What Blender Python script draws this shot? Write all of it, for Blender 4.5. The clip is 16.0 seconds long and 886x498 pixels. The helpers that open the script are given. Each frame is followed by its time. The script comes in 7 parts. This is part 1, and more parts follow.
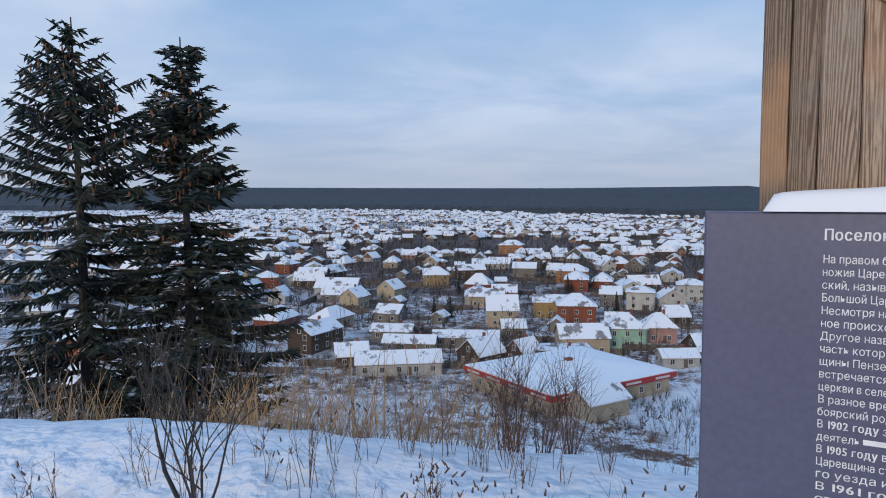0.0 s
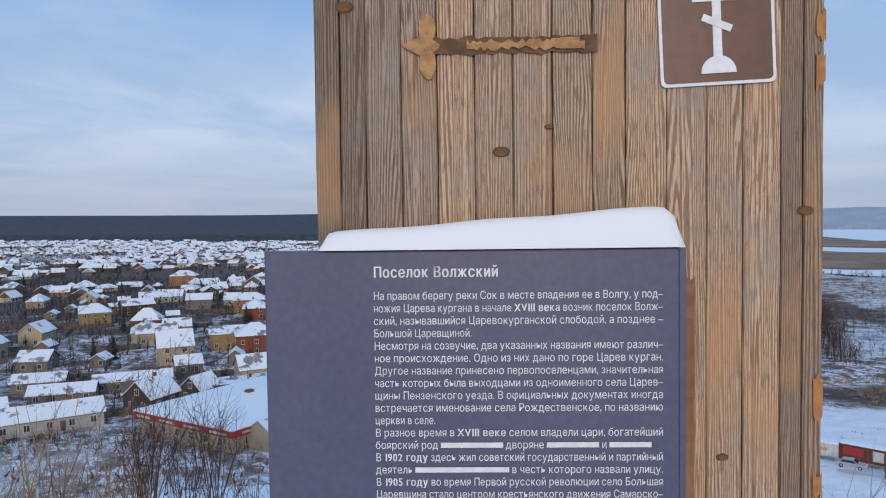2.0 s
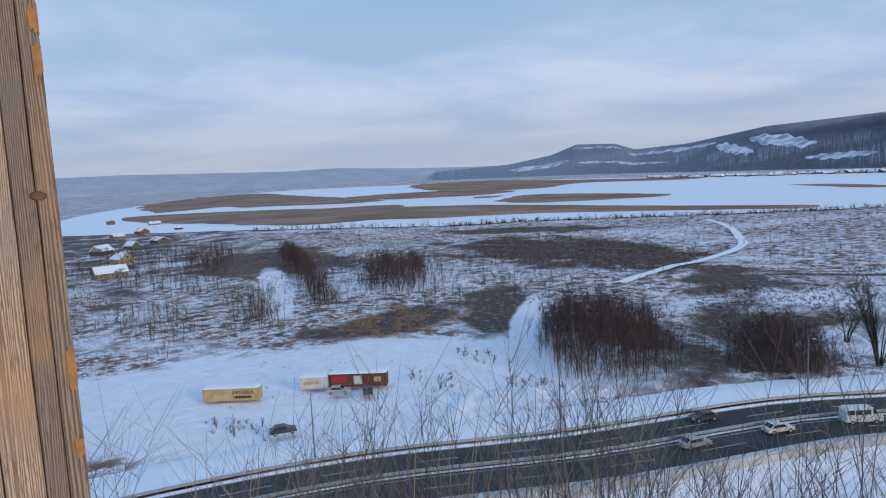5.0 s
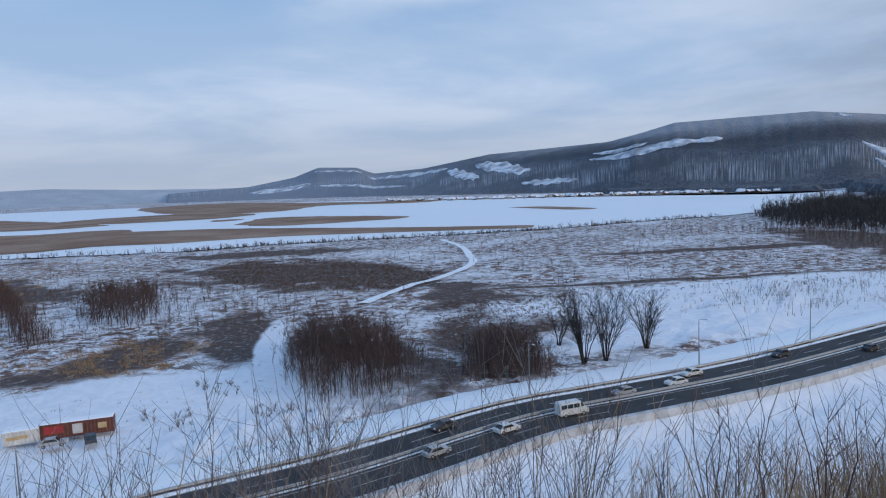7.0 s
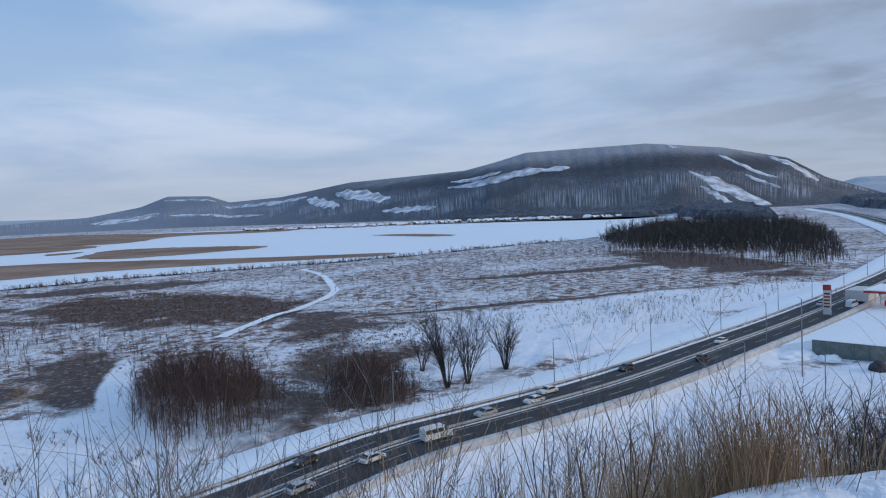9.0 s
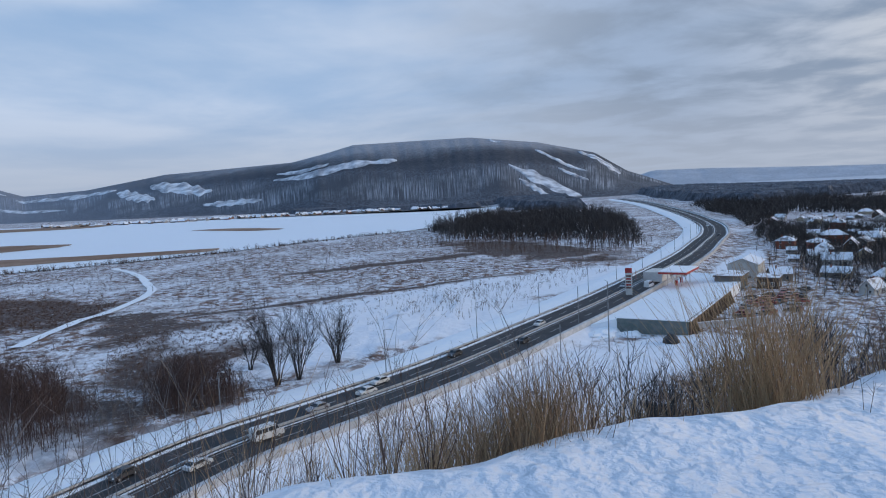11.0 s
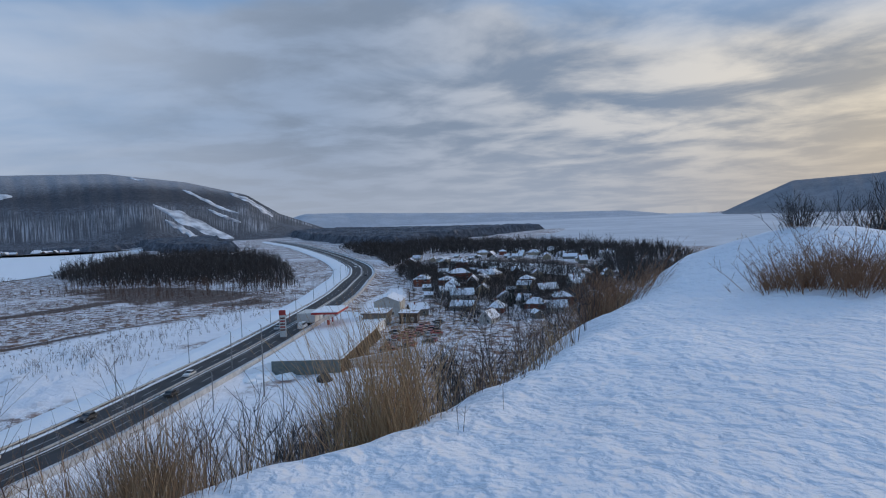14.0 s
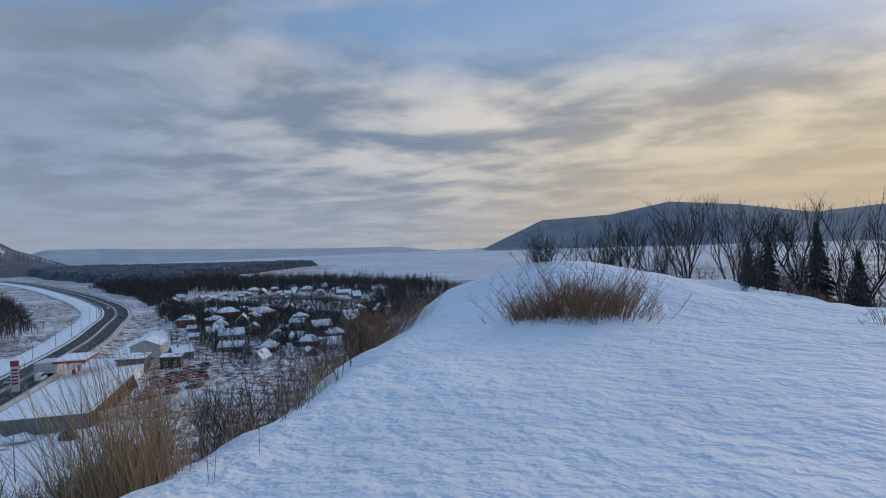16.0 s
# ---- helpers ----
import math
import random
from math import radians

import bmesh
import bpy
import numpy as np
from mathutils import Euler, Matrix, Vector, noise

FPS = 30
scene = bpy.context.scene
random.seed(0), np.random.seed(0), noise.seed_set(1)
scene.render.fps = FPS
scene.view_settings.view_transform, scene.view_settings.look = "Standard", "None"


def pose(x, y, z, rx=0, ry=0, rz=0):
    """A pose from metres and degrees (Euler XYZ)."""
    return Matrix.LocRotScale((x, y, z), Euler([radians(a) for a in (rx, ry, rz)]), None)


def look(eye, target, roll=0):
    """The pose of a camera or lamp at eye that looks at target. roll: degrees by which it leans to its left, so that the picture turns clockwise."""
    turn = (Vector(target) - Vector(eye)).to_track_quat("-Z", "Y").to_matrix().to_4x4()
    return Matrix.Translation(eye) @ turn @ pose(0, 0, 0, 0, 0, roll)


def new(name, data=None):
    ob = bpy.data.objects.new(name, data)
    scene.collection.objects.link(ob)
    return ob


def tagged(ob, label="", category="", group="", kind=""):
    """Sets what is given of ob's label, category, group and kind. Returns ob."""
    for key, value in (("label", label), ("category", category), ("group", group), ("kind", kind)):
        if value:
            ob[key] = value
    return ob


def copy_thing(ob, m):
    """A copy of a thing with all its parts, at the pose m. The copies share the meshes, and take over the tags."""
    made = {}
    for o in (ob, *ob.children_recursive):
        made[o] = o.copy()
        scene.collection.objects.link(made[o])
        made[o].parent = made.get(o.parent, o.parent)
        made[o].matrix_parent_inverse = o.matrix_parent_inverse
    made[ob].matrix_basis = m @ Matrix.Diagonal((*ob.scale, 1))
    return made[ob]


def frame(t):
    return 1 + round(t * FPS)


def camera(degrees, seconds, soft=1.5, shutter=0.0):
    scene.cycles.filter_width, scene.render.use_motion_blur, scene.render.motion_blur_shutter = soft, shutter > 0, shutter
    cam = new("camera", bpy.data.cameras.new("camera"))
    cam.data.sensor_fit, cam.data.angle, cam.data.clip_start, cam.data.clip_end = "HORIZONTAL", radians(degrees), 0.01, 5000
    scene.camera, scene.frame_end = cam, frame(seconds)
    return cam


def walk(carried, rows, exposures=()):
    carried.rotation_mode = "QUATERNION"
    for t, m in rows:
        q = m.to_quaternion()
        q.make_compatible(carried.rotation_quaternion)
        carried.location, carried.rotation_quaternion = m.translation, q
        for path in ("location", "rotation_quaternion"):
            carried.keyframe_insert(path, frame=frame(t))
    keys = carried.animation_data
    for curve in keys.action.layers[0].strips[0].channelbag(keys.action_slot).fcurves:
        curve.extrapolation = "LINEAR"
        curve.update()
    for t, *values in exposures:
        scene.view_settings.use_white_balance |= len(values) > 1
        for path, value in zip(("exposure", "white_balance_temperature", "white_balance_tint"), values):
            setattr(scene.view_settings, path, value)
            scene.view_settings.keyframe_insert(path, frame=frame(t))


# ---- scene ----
cam = camera(65.2, 16.0, soft=1.1)
PATH = [
    (0, (-0.574, -0.29, 41.652), (-1.502, 1.475, 41.503), -0.2),
    (0.5, (-0.568, -0.273, 41.675), (-1.499, 1.493, 41.547), 0.0),
    (1, (-0.525, -0.224, 41.677), (-1.285, 1.623, 41.575), 0.4),
    (1.5, (-0.479, -0.205, 41.672), (-0.928, 1.743, 41.593), 0.4),
    (2, (-0.374, -0.139, 41.676), (-0.428, 1.858, 41.597), -0.7),
    (2.5, (-0.271, -0.14, 41.688), (0.115, 1.821, 41.593), -1.5),
    (3, (-0.112, -0.213, 41.667), (0.561, 1.667, 41.557), -2.4),
    (3.5, (0.006, -0.331, 41.642), (0.863, 1.471, 41.501), -3.2),
    (6, (0.100, -0.463, 41.736), (1.587, 0.855, 41.514), -1.9),
    (6.5, (0.159, -0.564, 41.738), (1.783, 0.585, 41.534), -1.9),
    (7, (0.212, -0.693, 41.737), (1.926, 0.322, 41.547), -2.3),
    (7.5, (0.229, -0.791, 41.733), (1.989, 0.143, 41.561), -2.6),
    (8, (0.209, -0.862, 41.727), (2.005, 0.007, 41.58), -2.8),
    (8.5, (0.151, -0.89, 41.702), (1.99, -0.115, 41.574), -2.8),
    (9, (0.076, -0.924, 41.675), (1.962, -0.27, 41.548), -2.7),
    (9.5, (0.015, -0.978, 41.654), (1.942, -0.461, 41.514), -2.6),
    (12, (-0.141, -1.259, 41.651), (1.851, -1.319, 41.485), -3.2),
    (12.5, (-0.137, -1.288, 41.662), (1.846, -1.502, 41.512), -3.1),
    (13, (-0.134, -1.327, 41.67), (1.821, -1.726, 41.538), -2.8),
    (13.5, (-0.109, -1.391, 41.662), (1.797, -1.986, 41.548), -2.5),
    (14, (-0.126, -1.425, 41.662), (1.712, -2.209, 41.567), -2.2),
    (14.5, (-0.161, -1.452, 41.668), (1.604, -2.389, 41.594), -2.1),
    (15, (-0.168, -1.467, 41.669), (1.521, -2.536, 41.612), -2.2),
    (15.5, (-0.187, -1.502, 41.666), (1.413, -2.702, 41.627), -2.2),
    (16, (-0.205, -1.542, 41.662), (1.287, -2.874, 41.647), -2.1),
]
walk(cam, [(t, look(eye, target, roll)) for t, eye, target, roll in PATH],
     exposures=[(0, 0.12), (9.5, 0.08), (12, 0.0), (16, -0.28)])

# ---------------------------------------------------------------- light
world = bpy.data.worlds.new("winter_sky")
scene.world = world
world.use_nodes = True
wn, wl = world.node_tree.nodes, world.node_tree.links
wn.clear()
SUN_AZ, SUN_EL = radians(176), radians(16)


def wnode(kind, **kw):
    n = wn.new(kind)
    for k, v in kw.items():
        n.inputs[k].default_value = v
    return n


def wmath(op, a, b, clamp=False):
    n = wn.new("ShaderNodeMath")
    n.operation, n.use_clamp = op, clamp
    for i, v in enumerate((a, b)):
        if isinstance(v, (int, float)):
            n.inputs[i].default_value = v
        else:
            wl.new(v, n.inputs[i])
    return n.outputs[0]


def wmix(fac, a, b):
    n = wn.new("ShaderNodeMix")
    n.data_type = "RGBA"
    for i, v in ((0, fac), (6, a), (7, b)):
        if isinstance(v, (int, float)):
            n.inputs[i].default_value = v
        elif isinstance(v, tuple):
            n.inputs[i].default_value = (*v, 1)
        else:
            wl.new(v, n.inputs[i])
    return n.outputs[2]


def wramp(v, lo, hi):
    n = wn.new("ShaderNodeMapRange")
    n.interpolation_type = "SMOOTHSTEP"
    wl.new(v, n.inputs[0])
    n.inputs[1].default_value, n.inputs[2].default_value = lo, hi
    return n.outputs[0]


sky = wn.new("ShaderNodeTexSky")
sky.sky_type = "NISHITA"
sky.sun_disc = False
sky.sun_elevation, sky.sun_rotation = SUN_EL, SUN_AZ
coord = wn.new("ShaderNodeTexCoord")
split = wn.new("ShaderNodeSeparateXYZ")
wl.new(coord.outputs["Generated"], split.inputs[0])
# cloud deck: the direction is laid onto a flat layer overhead
flat = wn.new("ShaderNodeCombineXYZ")
up = wmath("ADD", wmath("MAXIMUM", split.outputs[2], 0.0), 0.10)
wl.new(wmath("DIVIDE", split.outputs[0], up), flat.inputs[0])
wl.new(wmath("DIVIDE", split.outputs[1], up), flat.inputs[1])
n1 = wnode("ShaderNodeTexNoise", Scale=0.55, Detail=7.0, Roughness=0.55, Distortion=0.3)
n2 = wnode("ShaderNodeTexNoise", Scale=1.5, Detail=7.0, Roughness=0.55, Distortion=0.25)
n3 = wnode("ShaderNodeTexNoise", Scale=0.5, Detail=5.0, Roughness=0.5)
for n in (n1, n2, n3):
    wl.new(flat.outputs[0], n.inputs["Vector"])
# towards the sun: dot of the direction with the sun's bearing, flat part
sunward = wmath("ADD", wmath("MULTIPLY", split.outputs[0], math.sin(SUN_AZ)), wmath("MULTIPLY", split.outputs[1], math.cos(SUN_AZ)))
glow = wramp(sunward, 0.66, 1.02)
low = wramp(split.outputs[2], 0.34, 0.02)
veil = wmix(wramp(n1.outputs[0], 0.34, 0.66), (0.33, 0.47, 0.69), (0.53, 0.63, 0.80))
torn = wmix(wramp(n2.outputs[0], 0.36, 0.66), (0.245, 0.315, 0.43), wmix(wramp(sunward, 0.25, 0.85), (0.33, 0.43, 0.60), (0.80, 0.77, 0.73)))
cloud = wmix(wramp(sunward, -0.22, 0.32), veil, torn)
warm = wmix(wmath("MULTIPLY", wmath("MULTIPLY", glow, low), 0.75), cloud, (0.92, 0.72, 0.40))
gaps = wramp(n3.outputs[0], 0.62, 0.50)
gaps = wmath("MULTIPLY", gaps, wramp(split.outputs[2], 0.17, 0.32))
tinted = wn.new("ShaderNodeVectorMath")
tinted.operation = "MULTIPLY"
wl.new(sky.outputs[0], tinted.inputs[0])
tinted.inputs[1].default_value = (0.09, 0.09, 0.10)
clear = wmix(0.6, tinted.outputs[0], (0.22, 0.44, 0.80))
deck = wmix(wmath("MULTIPLY", gaps, 0.95), warm, clear)
haze = wramp(split.outputs[2], 0.15, 0.0)
hazed = wmix(wmath("MULTIPLY", haze, 0.8), deck, wmix(wramp(sunward, 0.55, 1.05), (0.40, 0.455, 0.56), (0.62, 0.50, 0.36)))
# the deck is thinner overhead
lift = wmath("ADD", 1.0, wmath("MULTIPLY", wramp(split.outputs[2], 0.36, 0.95), 0.5))
lit = wnode("ShaderNodeBackground")
wl.new(hazed, lit.inputs[0])
wl.new(lift, lit.inputs[1])
out = wn.new("ShaderNodeOutputWorld")
wl.new(lit.outputs[0], out.inputs[0])

sun = new("sun", bpy.data.lights.new("sun", "SUN"))
sun.data.energy, sun.data.angle, sun.data.color = 1.15, radians(11), (1.0, 0.84, 0.66)
sd = Vector((math.sin(SUN_AZ) * math.cos(SUN_EL), math.cos(SUN_AZ) * math.cos(SUN_EL), math.sin(SUN_EL)))
sun.matrix_basis = look(sd * 100, (0, 0, 0))
scene.view_settings.exposure = 0.0


# ---------------------------------------------------------------- materials
def material(name, base=(0.5, 0.5, 0.5), rough=0.7, metal=0.0):
    m = bpy.data.materials.new(name)
    m.use_nodes = True
    b = m.node_tree.nodes["Principled BSDF"]
    b.inputs["Base Color"].default_value = (*base, 1)
    b.inputs["Roughness"].default_value = rough
    b.inputs["Metallic"].default_value = metal
    return m


class Graph:
    """Short words for building a node material."""

    def __init__(self, m):
        self.t = m.node_tree
        self.b = self.t.nodes["Principled BSDF"]

    def add(self, kind):
        return self.t.nodes.new(kind)

    def put(self, v, socket):
        if isinstance(v, (int, float)):
            socket.default_value = v
        elif isinstance(v, tuple):
            socket.default_value = (*v, 1) if len(socket.default_value) == 4 else v
        else:
            self.t.links.new(v, socket)

    def place(self, scale=(1, 1, 1), turn=(0, 0, 0), own=False):
        c, m = self.add("ShaderNodeTexCoord"), self.add("ShaderNodeMapping")
        if own:
            self.put(c.outputs["Object"], m.inputs[0])
        else:
            self.put(self.add("ShaderNodeNewGeometry").outputs["Position"], m.inputs[0])
        m.inputs["Scale"].default_value = scale
        m.inputs["Rotation"].default_value = turn
        return m.outputs[0]

    def noise(self, vec, scale, detail=4.0, rough=0.55, twist=0.0):
        n = self.add("ShaderNodeTexNoise")
        self.put(vec, n.inputs["Vector"])
        n.inputs["Scale"].default_value = scale
        n.inputs["Detail"].default_value = detail
        n.inputs["Roughness"].default_value = rough
        n.inputs["Distortion"].default_value = twist
        return n.outputs[0]

    def ramp(self, v, lo, hi, a=0.0, b=1.0):
        n = self.add("ShaderNodeMapRange")
        n.interpolation_type = "SMOOTHSTEP"
        self.put(v, n.inputs[0])
        for i, w in enumerate((lo, hi, a, b)):
            n.inputs[i + 1].default_value = w
        return n.outputs[0]

    def math(self, op, a, b=0.0):
        n = self.add("ShaderNodeMath")
        n.operation = op
        self.put(a, n.inputs[0])
        self.put(b, n.inputs[1])
        return n.outputs[0]

    def mix(self, f, a, b):
        n = self.add("ShaderNodeMix")
        n.data_type = "RGBA"
        self.put(f, n.inputs[0])
        self.put(a, n.inputs[6])
        self.put(b, n.inputs[7])
        return n.outputs[2]

    def bump(self, h, strength, far):
        n = self.add("ShaderNodeBump")
        n.inputs["Strength"].default_value, n.inputs["Distance"].default_value = strength, far
        self.put(h, n.inputs["Height"])
        self.put(n.outputs[0], self.b.inputs["Normal"])

    def colour(self, v):
        self.put(v, self.b.inputs["Base Color"])

    def patch(self, x, y, rx, ry, turn, ragged=0.5, scale=0.05, lo=1.15, hi=0.85):
        """A ragged oval of ground, 1 inside and 0 outside."""
        v = self.add("ShaderNodeVectorMath")
        v.operation = "SUBTRACT"
        self.put(self.add("ShaderNodeNewGeometry").outputs["Position"], v.inputs[0])
        v.inputs[1].default_value = (x, y, 0)
        r = self.add("ShaderNodeVectorRotate")
        r.rotation_type = "Z_AXIS"
        self.put(v.outputs[0], r.inputs["Vector"])
        r.inputs["Angle"].default_value = -radians(turn)
        m = self.add("ShaderNodeVectorMath")
        m.operation = "MULTIPLY"
        self.put(r.outputs[0], m.inputs[0])
        m.inputs[1].default_value = (1 / rx, 1 / ry, 0)
        n = self.add("ShaderNodeVectorMath")
        n.operation = "LENGTH"
        self.put(m.outputs[0], n.inputs[0])
        wob = self.math("MULTIPLY", self.math("SUBTRACT", self.noise(self.place(), scale, 6, 0.68), 0.5), ragged * 3)
        return self.ramp(self.math("ADD", n.outputs["Value"], wob), lo, hi)

    def up(self):
        s = self.add("ShaderNodeSeparateXYZ")
        self.put(self.add("ShaderNodeNewGeometry").outputs["Normal"], s.inputs[0])
        return s.outputs[2]

    def chance(self):
        return self.add("ShaderNodeObjectInfo").outputs["Random"]

    def island(self):
        return self.add("ShaderNodeNewGeometry").outputs["Random Per Island"]


def two_tone(name, a, b, scale=3.0, rough=0.8, bump=0.0, fine=40.0, stretch=(1, 1, 1), own=True, metal=0.0, rnd=0.0):
    """A surface with stains at one scale and grain at a finer one."""
    m = material(name, a, rough, metal)
    g = Graph(m)
    v = g.place(stretch, own=own)
    big, small = g.noise(v, scale, 5), g.noise(v, fine, 3)
    c = g.mix(g.ramp(big, 0.35, 0.68), a, b)
    c = g.mix(g.ramp(small, 0.3, 0.7, 0.0, 0.35), c, tuple(x * 0.6 for x in a))
    if rnd:
        c = g.mix(g.math("MULTIPLY", g.chance(), rnd), c, tuple(x * 0.45 for x in b))
    g.colour(c)
    if bump:
        g.bump(small, bump, 0.02)
    return m


def snow_mat(name, tint=(0.80, 0.83, 0.88), ripple=0.5):
    m = material(name, tint, 0.6)
    g = Graph(m)
    v = g.place()
    w = g.place((1.0, 2.6, 1.0), (0, 0, radians(35)))
    drift, grain = g.noise(w, 2.2, 6, 0.55, 0.6), g.noise(v, 45, 3)
    g.colour(g.mix(g.ramp(g.noise(v, 0.6, 5), 0.3, 0.75), tint, tuple(min(0.9, x * 1.06) for x in tint)))
    g.bump(g.math("ADD", g.math("MULTIPLY", drift, 1.0), g.math("MULTIPLY", grain, 0.05)), ripple, 0.25)
    g.b.inputs["Subsurface Weight"].default_value = 0.0
    return m


# ---------------------------------------------------------------- mesh helpers
def mesh_of(name, verts, faces, mats, smooth=False, idx=None):
    me = bpy.data.meshes.new(name)
    me.from_pydata(verts, [], faces)
    for m in mats if isinstance(mats, (list, tuple)) else [mats]:
        me.materials.append(m)
    if idx is not None:
        me.polygons.foreach_set("material_index", idx)
    if smooth:
        me.polygons.foreach_set("use_smooth", [True] * len(me.polygons))
    me.update()
    return me


TURNS = {n: [(math.cos(2 * math.pi * s / n), math.sin(2 * math.pi * s / n)) for s in range(n)] for n in range(3, 13)}


class Pile:
    """Collects plain geometry for one mesh."""

    def __init__(self):
        self.v, self.f, self.i = [], [], []

    def face(self, pts, mi=0):
        n = len(self.v)
        self.v += [tuple(p) for p in pts]
        self.f.append(tuple(range(n, n + len(pts))))
        self.i.append(mi)

    def box(self, x0, y0, z0, x1, y1, z1, mi=0, m=None):
        n = len(self.v)
        pts = [(x, y, z) for z in (z0, z1) for x, y in ((x0, y0), (x1, y0), (x1, y1), (x0, y1))]
        self.v += [tuple(m @ Vector(p)) for p in pts] if m else pts
        for q in ((3, 2, 1, 0), (4, 5, 6, 7), (0, 1, 5, 4), (1, 2, 6, 5), (2, 3, 7, 6), (3, 0, 4, 7)):
            self.f.append(tuple(n + k for k in q))
            self.i.append(mi)

    def prism(self, ring0, ring1, mi=0, cap=True):
        """Two rings of as many points, joined."""
        n, k = len(self.v), len(ring0)
        self.v += [tuple(p) for p in ring0] + [tuple(p) for p in ring1]
        for a in range(k):
            b = (a + 1) % k
            self.f.append((n + a, n + b, n + k + b, n + k + a))
            self.i.append(mi)
        if cap:
            self.f += [tuple(range(n + k - 1, n - 1, -1)), tuple(range(n + k, n + 2 * k))]
            self.i += [mi, mi]

    def rod(self, p, q, r0, r1, sides=3, mi=0):
        px, py, pz = p
        qx, qy, qz = q
        dx, dy, dz = qx - px, qy - py, qz - pz
        n = math.sqrt(dx * dx + dy * dy + dz * dz) or 1.0
        dx, dy, dz = dx / n, dy / n, dz / n
        if abs(dz) < 0.9:
            k = math.sqrt(dx * dx + dy * dy)
            ax, ay, az = -dy / k, dx / k, 0.0
        else:
            k = math.sqrt(dx * dx + dz * dz)
            ax, ay, az = dz / k, 0.0, -dx / k
        bx, by, bz = dy * az - dz * ay, dz * ax - dx * az, dx * ay - dy * ax
        turn = TURNS[sides]
        m = len(self.v)
        self.v += [(px + (ax * c + bx * s) * r0, py + (ay * c + by * s) * r0, pz + (az * c + bz * s) * r0) for c, s in turn]
        self.v += [(qx + (ax * c + bx * s) * r1, qy + (ay * c + by * s) * r1, qz + (az * c + bz * s) * r1) for c, s in turn]
        for j in range(sides):
            i = j + 1 if j + 1 < sides else 0
            self.f.append((m + j, m + i, m + sides + i, m + sides + j))
        self.i += [mi] * sides
        if sides > 3:
            self.f += [tuple(range(m + sides - 1, m - 1, -1)), tuple(range(m + sides, m + 2 * sides))]
            self.i += [mi, mi]

    def blade(self, p, q, w):
        """A thin bent leaf from p to q, w wide at its foot."""
        p, q = Vector(p), Vector(q)
        s = Vector((rnd.uniform(-1, 1), rnd.uniform(-1, 1), 0)) * w
        ln = (q - p).length
        m1 = p.lerp(q, 0.4) + Vector((0, 0, 0.10 * ln))
        m2 = p.lerp(q, 0.78) + Vector((0, 0, 0.09 * ln))
        self.face((p - s, p + s, m1 + s * 0.8, m1 - s * 0.8))
        self.face((m1 - s * 0.8, m1 + s * 0.8, m2 + s * 0.5, m2 - s * 0.5))
        self.face((m2 - s * 0.5, m2 + s * 0.5, q))

    def mesh(self, name, mats, smooth=False):
        return mesh_of(name, self.v, self.f, mats, smooth, self.i)


rnd = random.Random(11)


def part(name, geo, mats, parent, label=""):
    """One mesh object under a thing or under a part."""
    if isinstance(geo, Pile):
        geo = geo.mesh(name, mats)
    ob = new(name, geo)
    ob.parent = parent
    if label:
        ob["label"] = label
    return ob


def thing(name, label, category, m=None, group="", kind=""):
    ob = new(name)
    ob.empty_display_size = 0.2
    if m is not None:
        ob.matrix_basis = m
    return tagged(ob, label, category, group, kind)


def spline(pts, step):
    """Points along a smooth line through the given ones."""
    p = [np.array(q, float) for q in pts]
    p = [2 * p[0] - p[1], *p, 2 * p[-1] - p[-2]]
    out = []
    for a, b, c, d in zip(p, p[1:], p[2:], p[3:]):
        n = max(2, int(np.linalg.norm(c - b) / step))
        for k in range(n):
            t = k / n
            out.append(0.5 * (2 * b + (c - a) * t + (2 * a - 5 * b + 4 * c - d) * t * t + (3 * b - a - 3 * c + d) * t ** 3))
    out.append(p[-2])
    return np.array(out)


def poly_gap(x, y, poly, closed=True):
    """Distance to a line of points; negative inside a closed one."""
    x, y = np.asarray(x, float), np.asarray(y, float)
    far = np.full(x.shape, 1e9)
    inside = np.zeros(x.shape, bool)
    n = len(poly)
    for k in range(n if closed else n - 1):
        (ax, ay), (bx, by) = poly[k], poly[(k + 1) % n]
        dx, dy = bx - ax, by - ay
        t = np.clip(((x - ax) * dx + (y - ay) * dy) / (dx * dx + dy * dy + 1e-12), 0, 1)
        far = np.minimum(far, np.hypot(x - ax - t * dx, y - ay - t * dy))
        if closed:
            cross = ((ay > y) != (by > y)) & (x < (bx - ax) * (y - ay) / (by - ay + 1e-12) + ax)
            inside ^= cross
    return np.where(inside, -far, far) if closed else far


# ---------------------------------------------------------------- the lie of the land
EDGE = [(-30, -4), (-14, 1.0), (-8, 2.0), (-5.6, 3.1), (-4.0, 3.5), (-2.6, 4.1), (-1.0, 4.2), (0.6, 3.3), (2.4, 1.7), (4.1, 0.25),
        (4.5, -1.55), (5.38, -3.5), (6.98, -5.9), (9.7, -8.8), (13.0, -13.5), (17.0, -20.0), (18.0, -27.0), (12.0, -27.0), (5.2, -18.6),
        (-6.0, -17.0), (-22, -40), (-60, -50), (-70, -20)]
ROAD = spline([(-130, 20), (-95, 55), (-50, 80), (0, 86), (40, 77), (72, 60), (104, 46), (122, 33), (150, 13), (194, -12), (246, -40),
               (350, -90), (430, -122), (500, -148), (600, -172), (800, -200), (1150, -233), (1500, -245)], 6.0)
ROAD_Z = 1.7
ROAD_THIN = ROAD[::6]


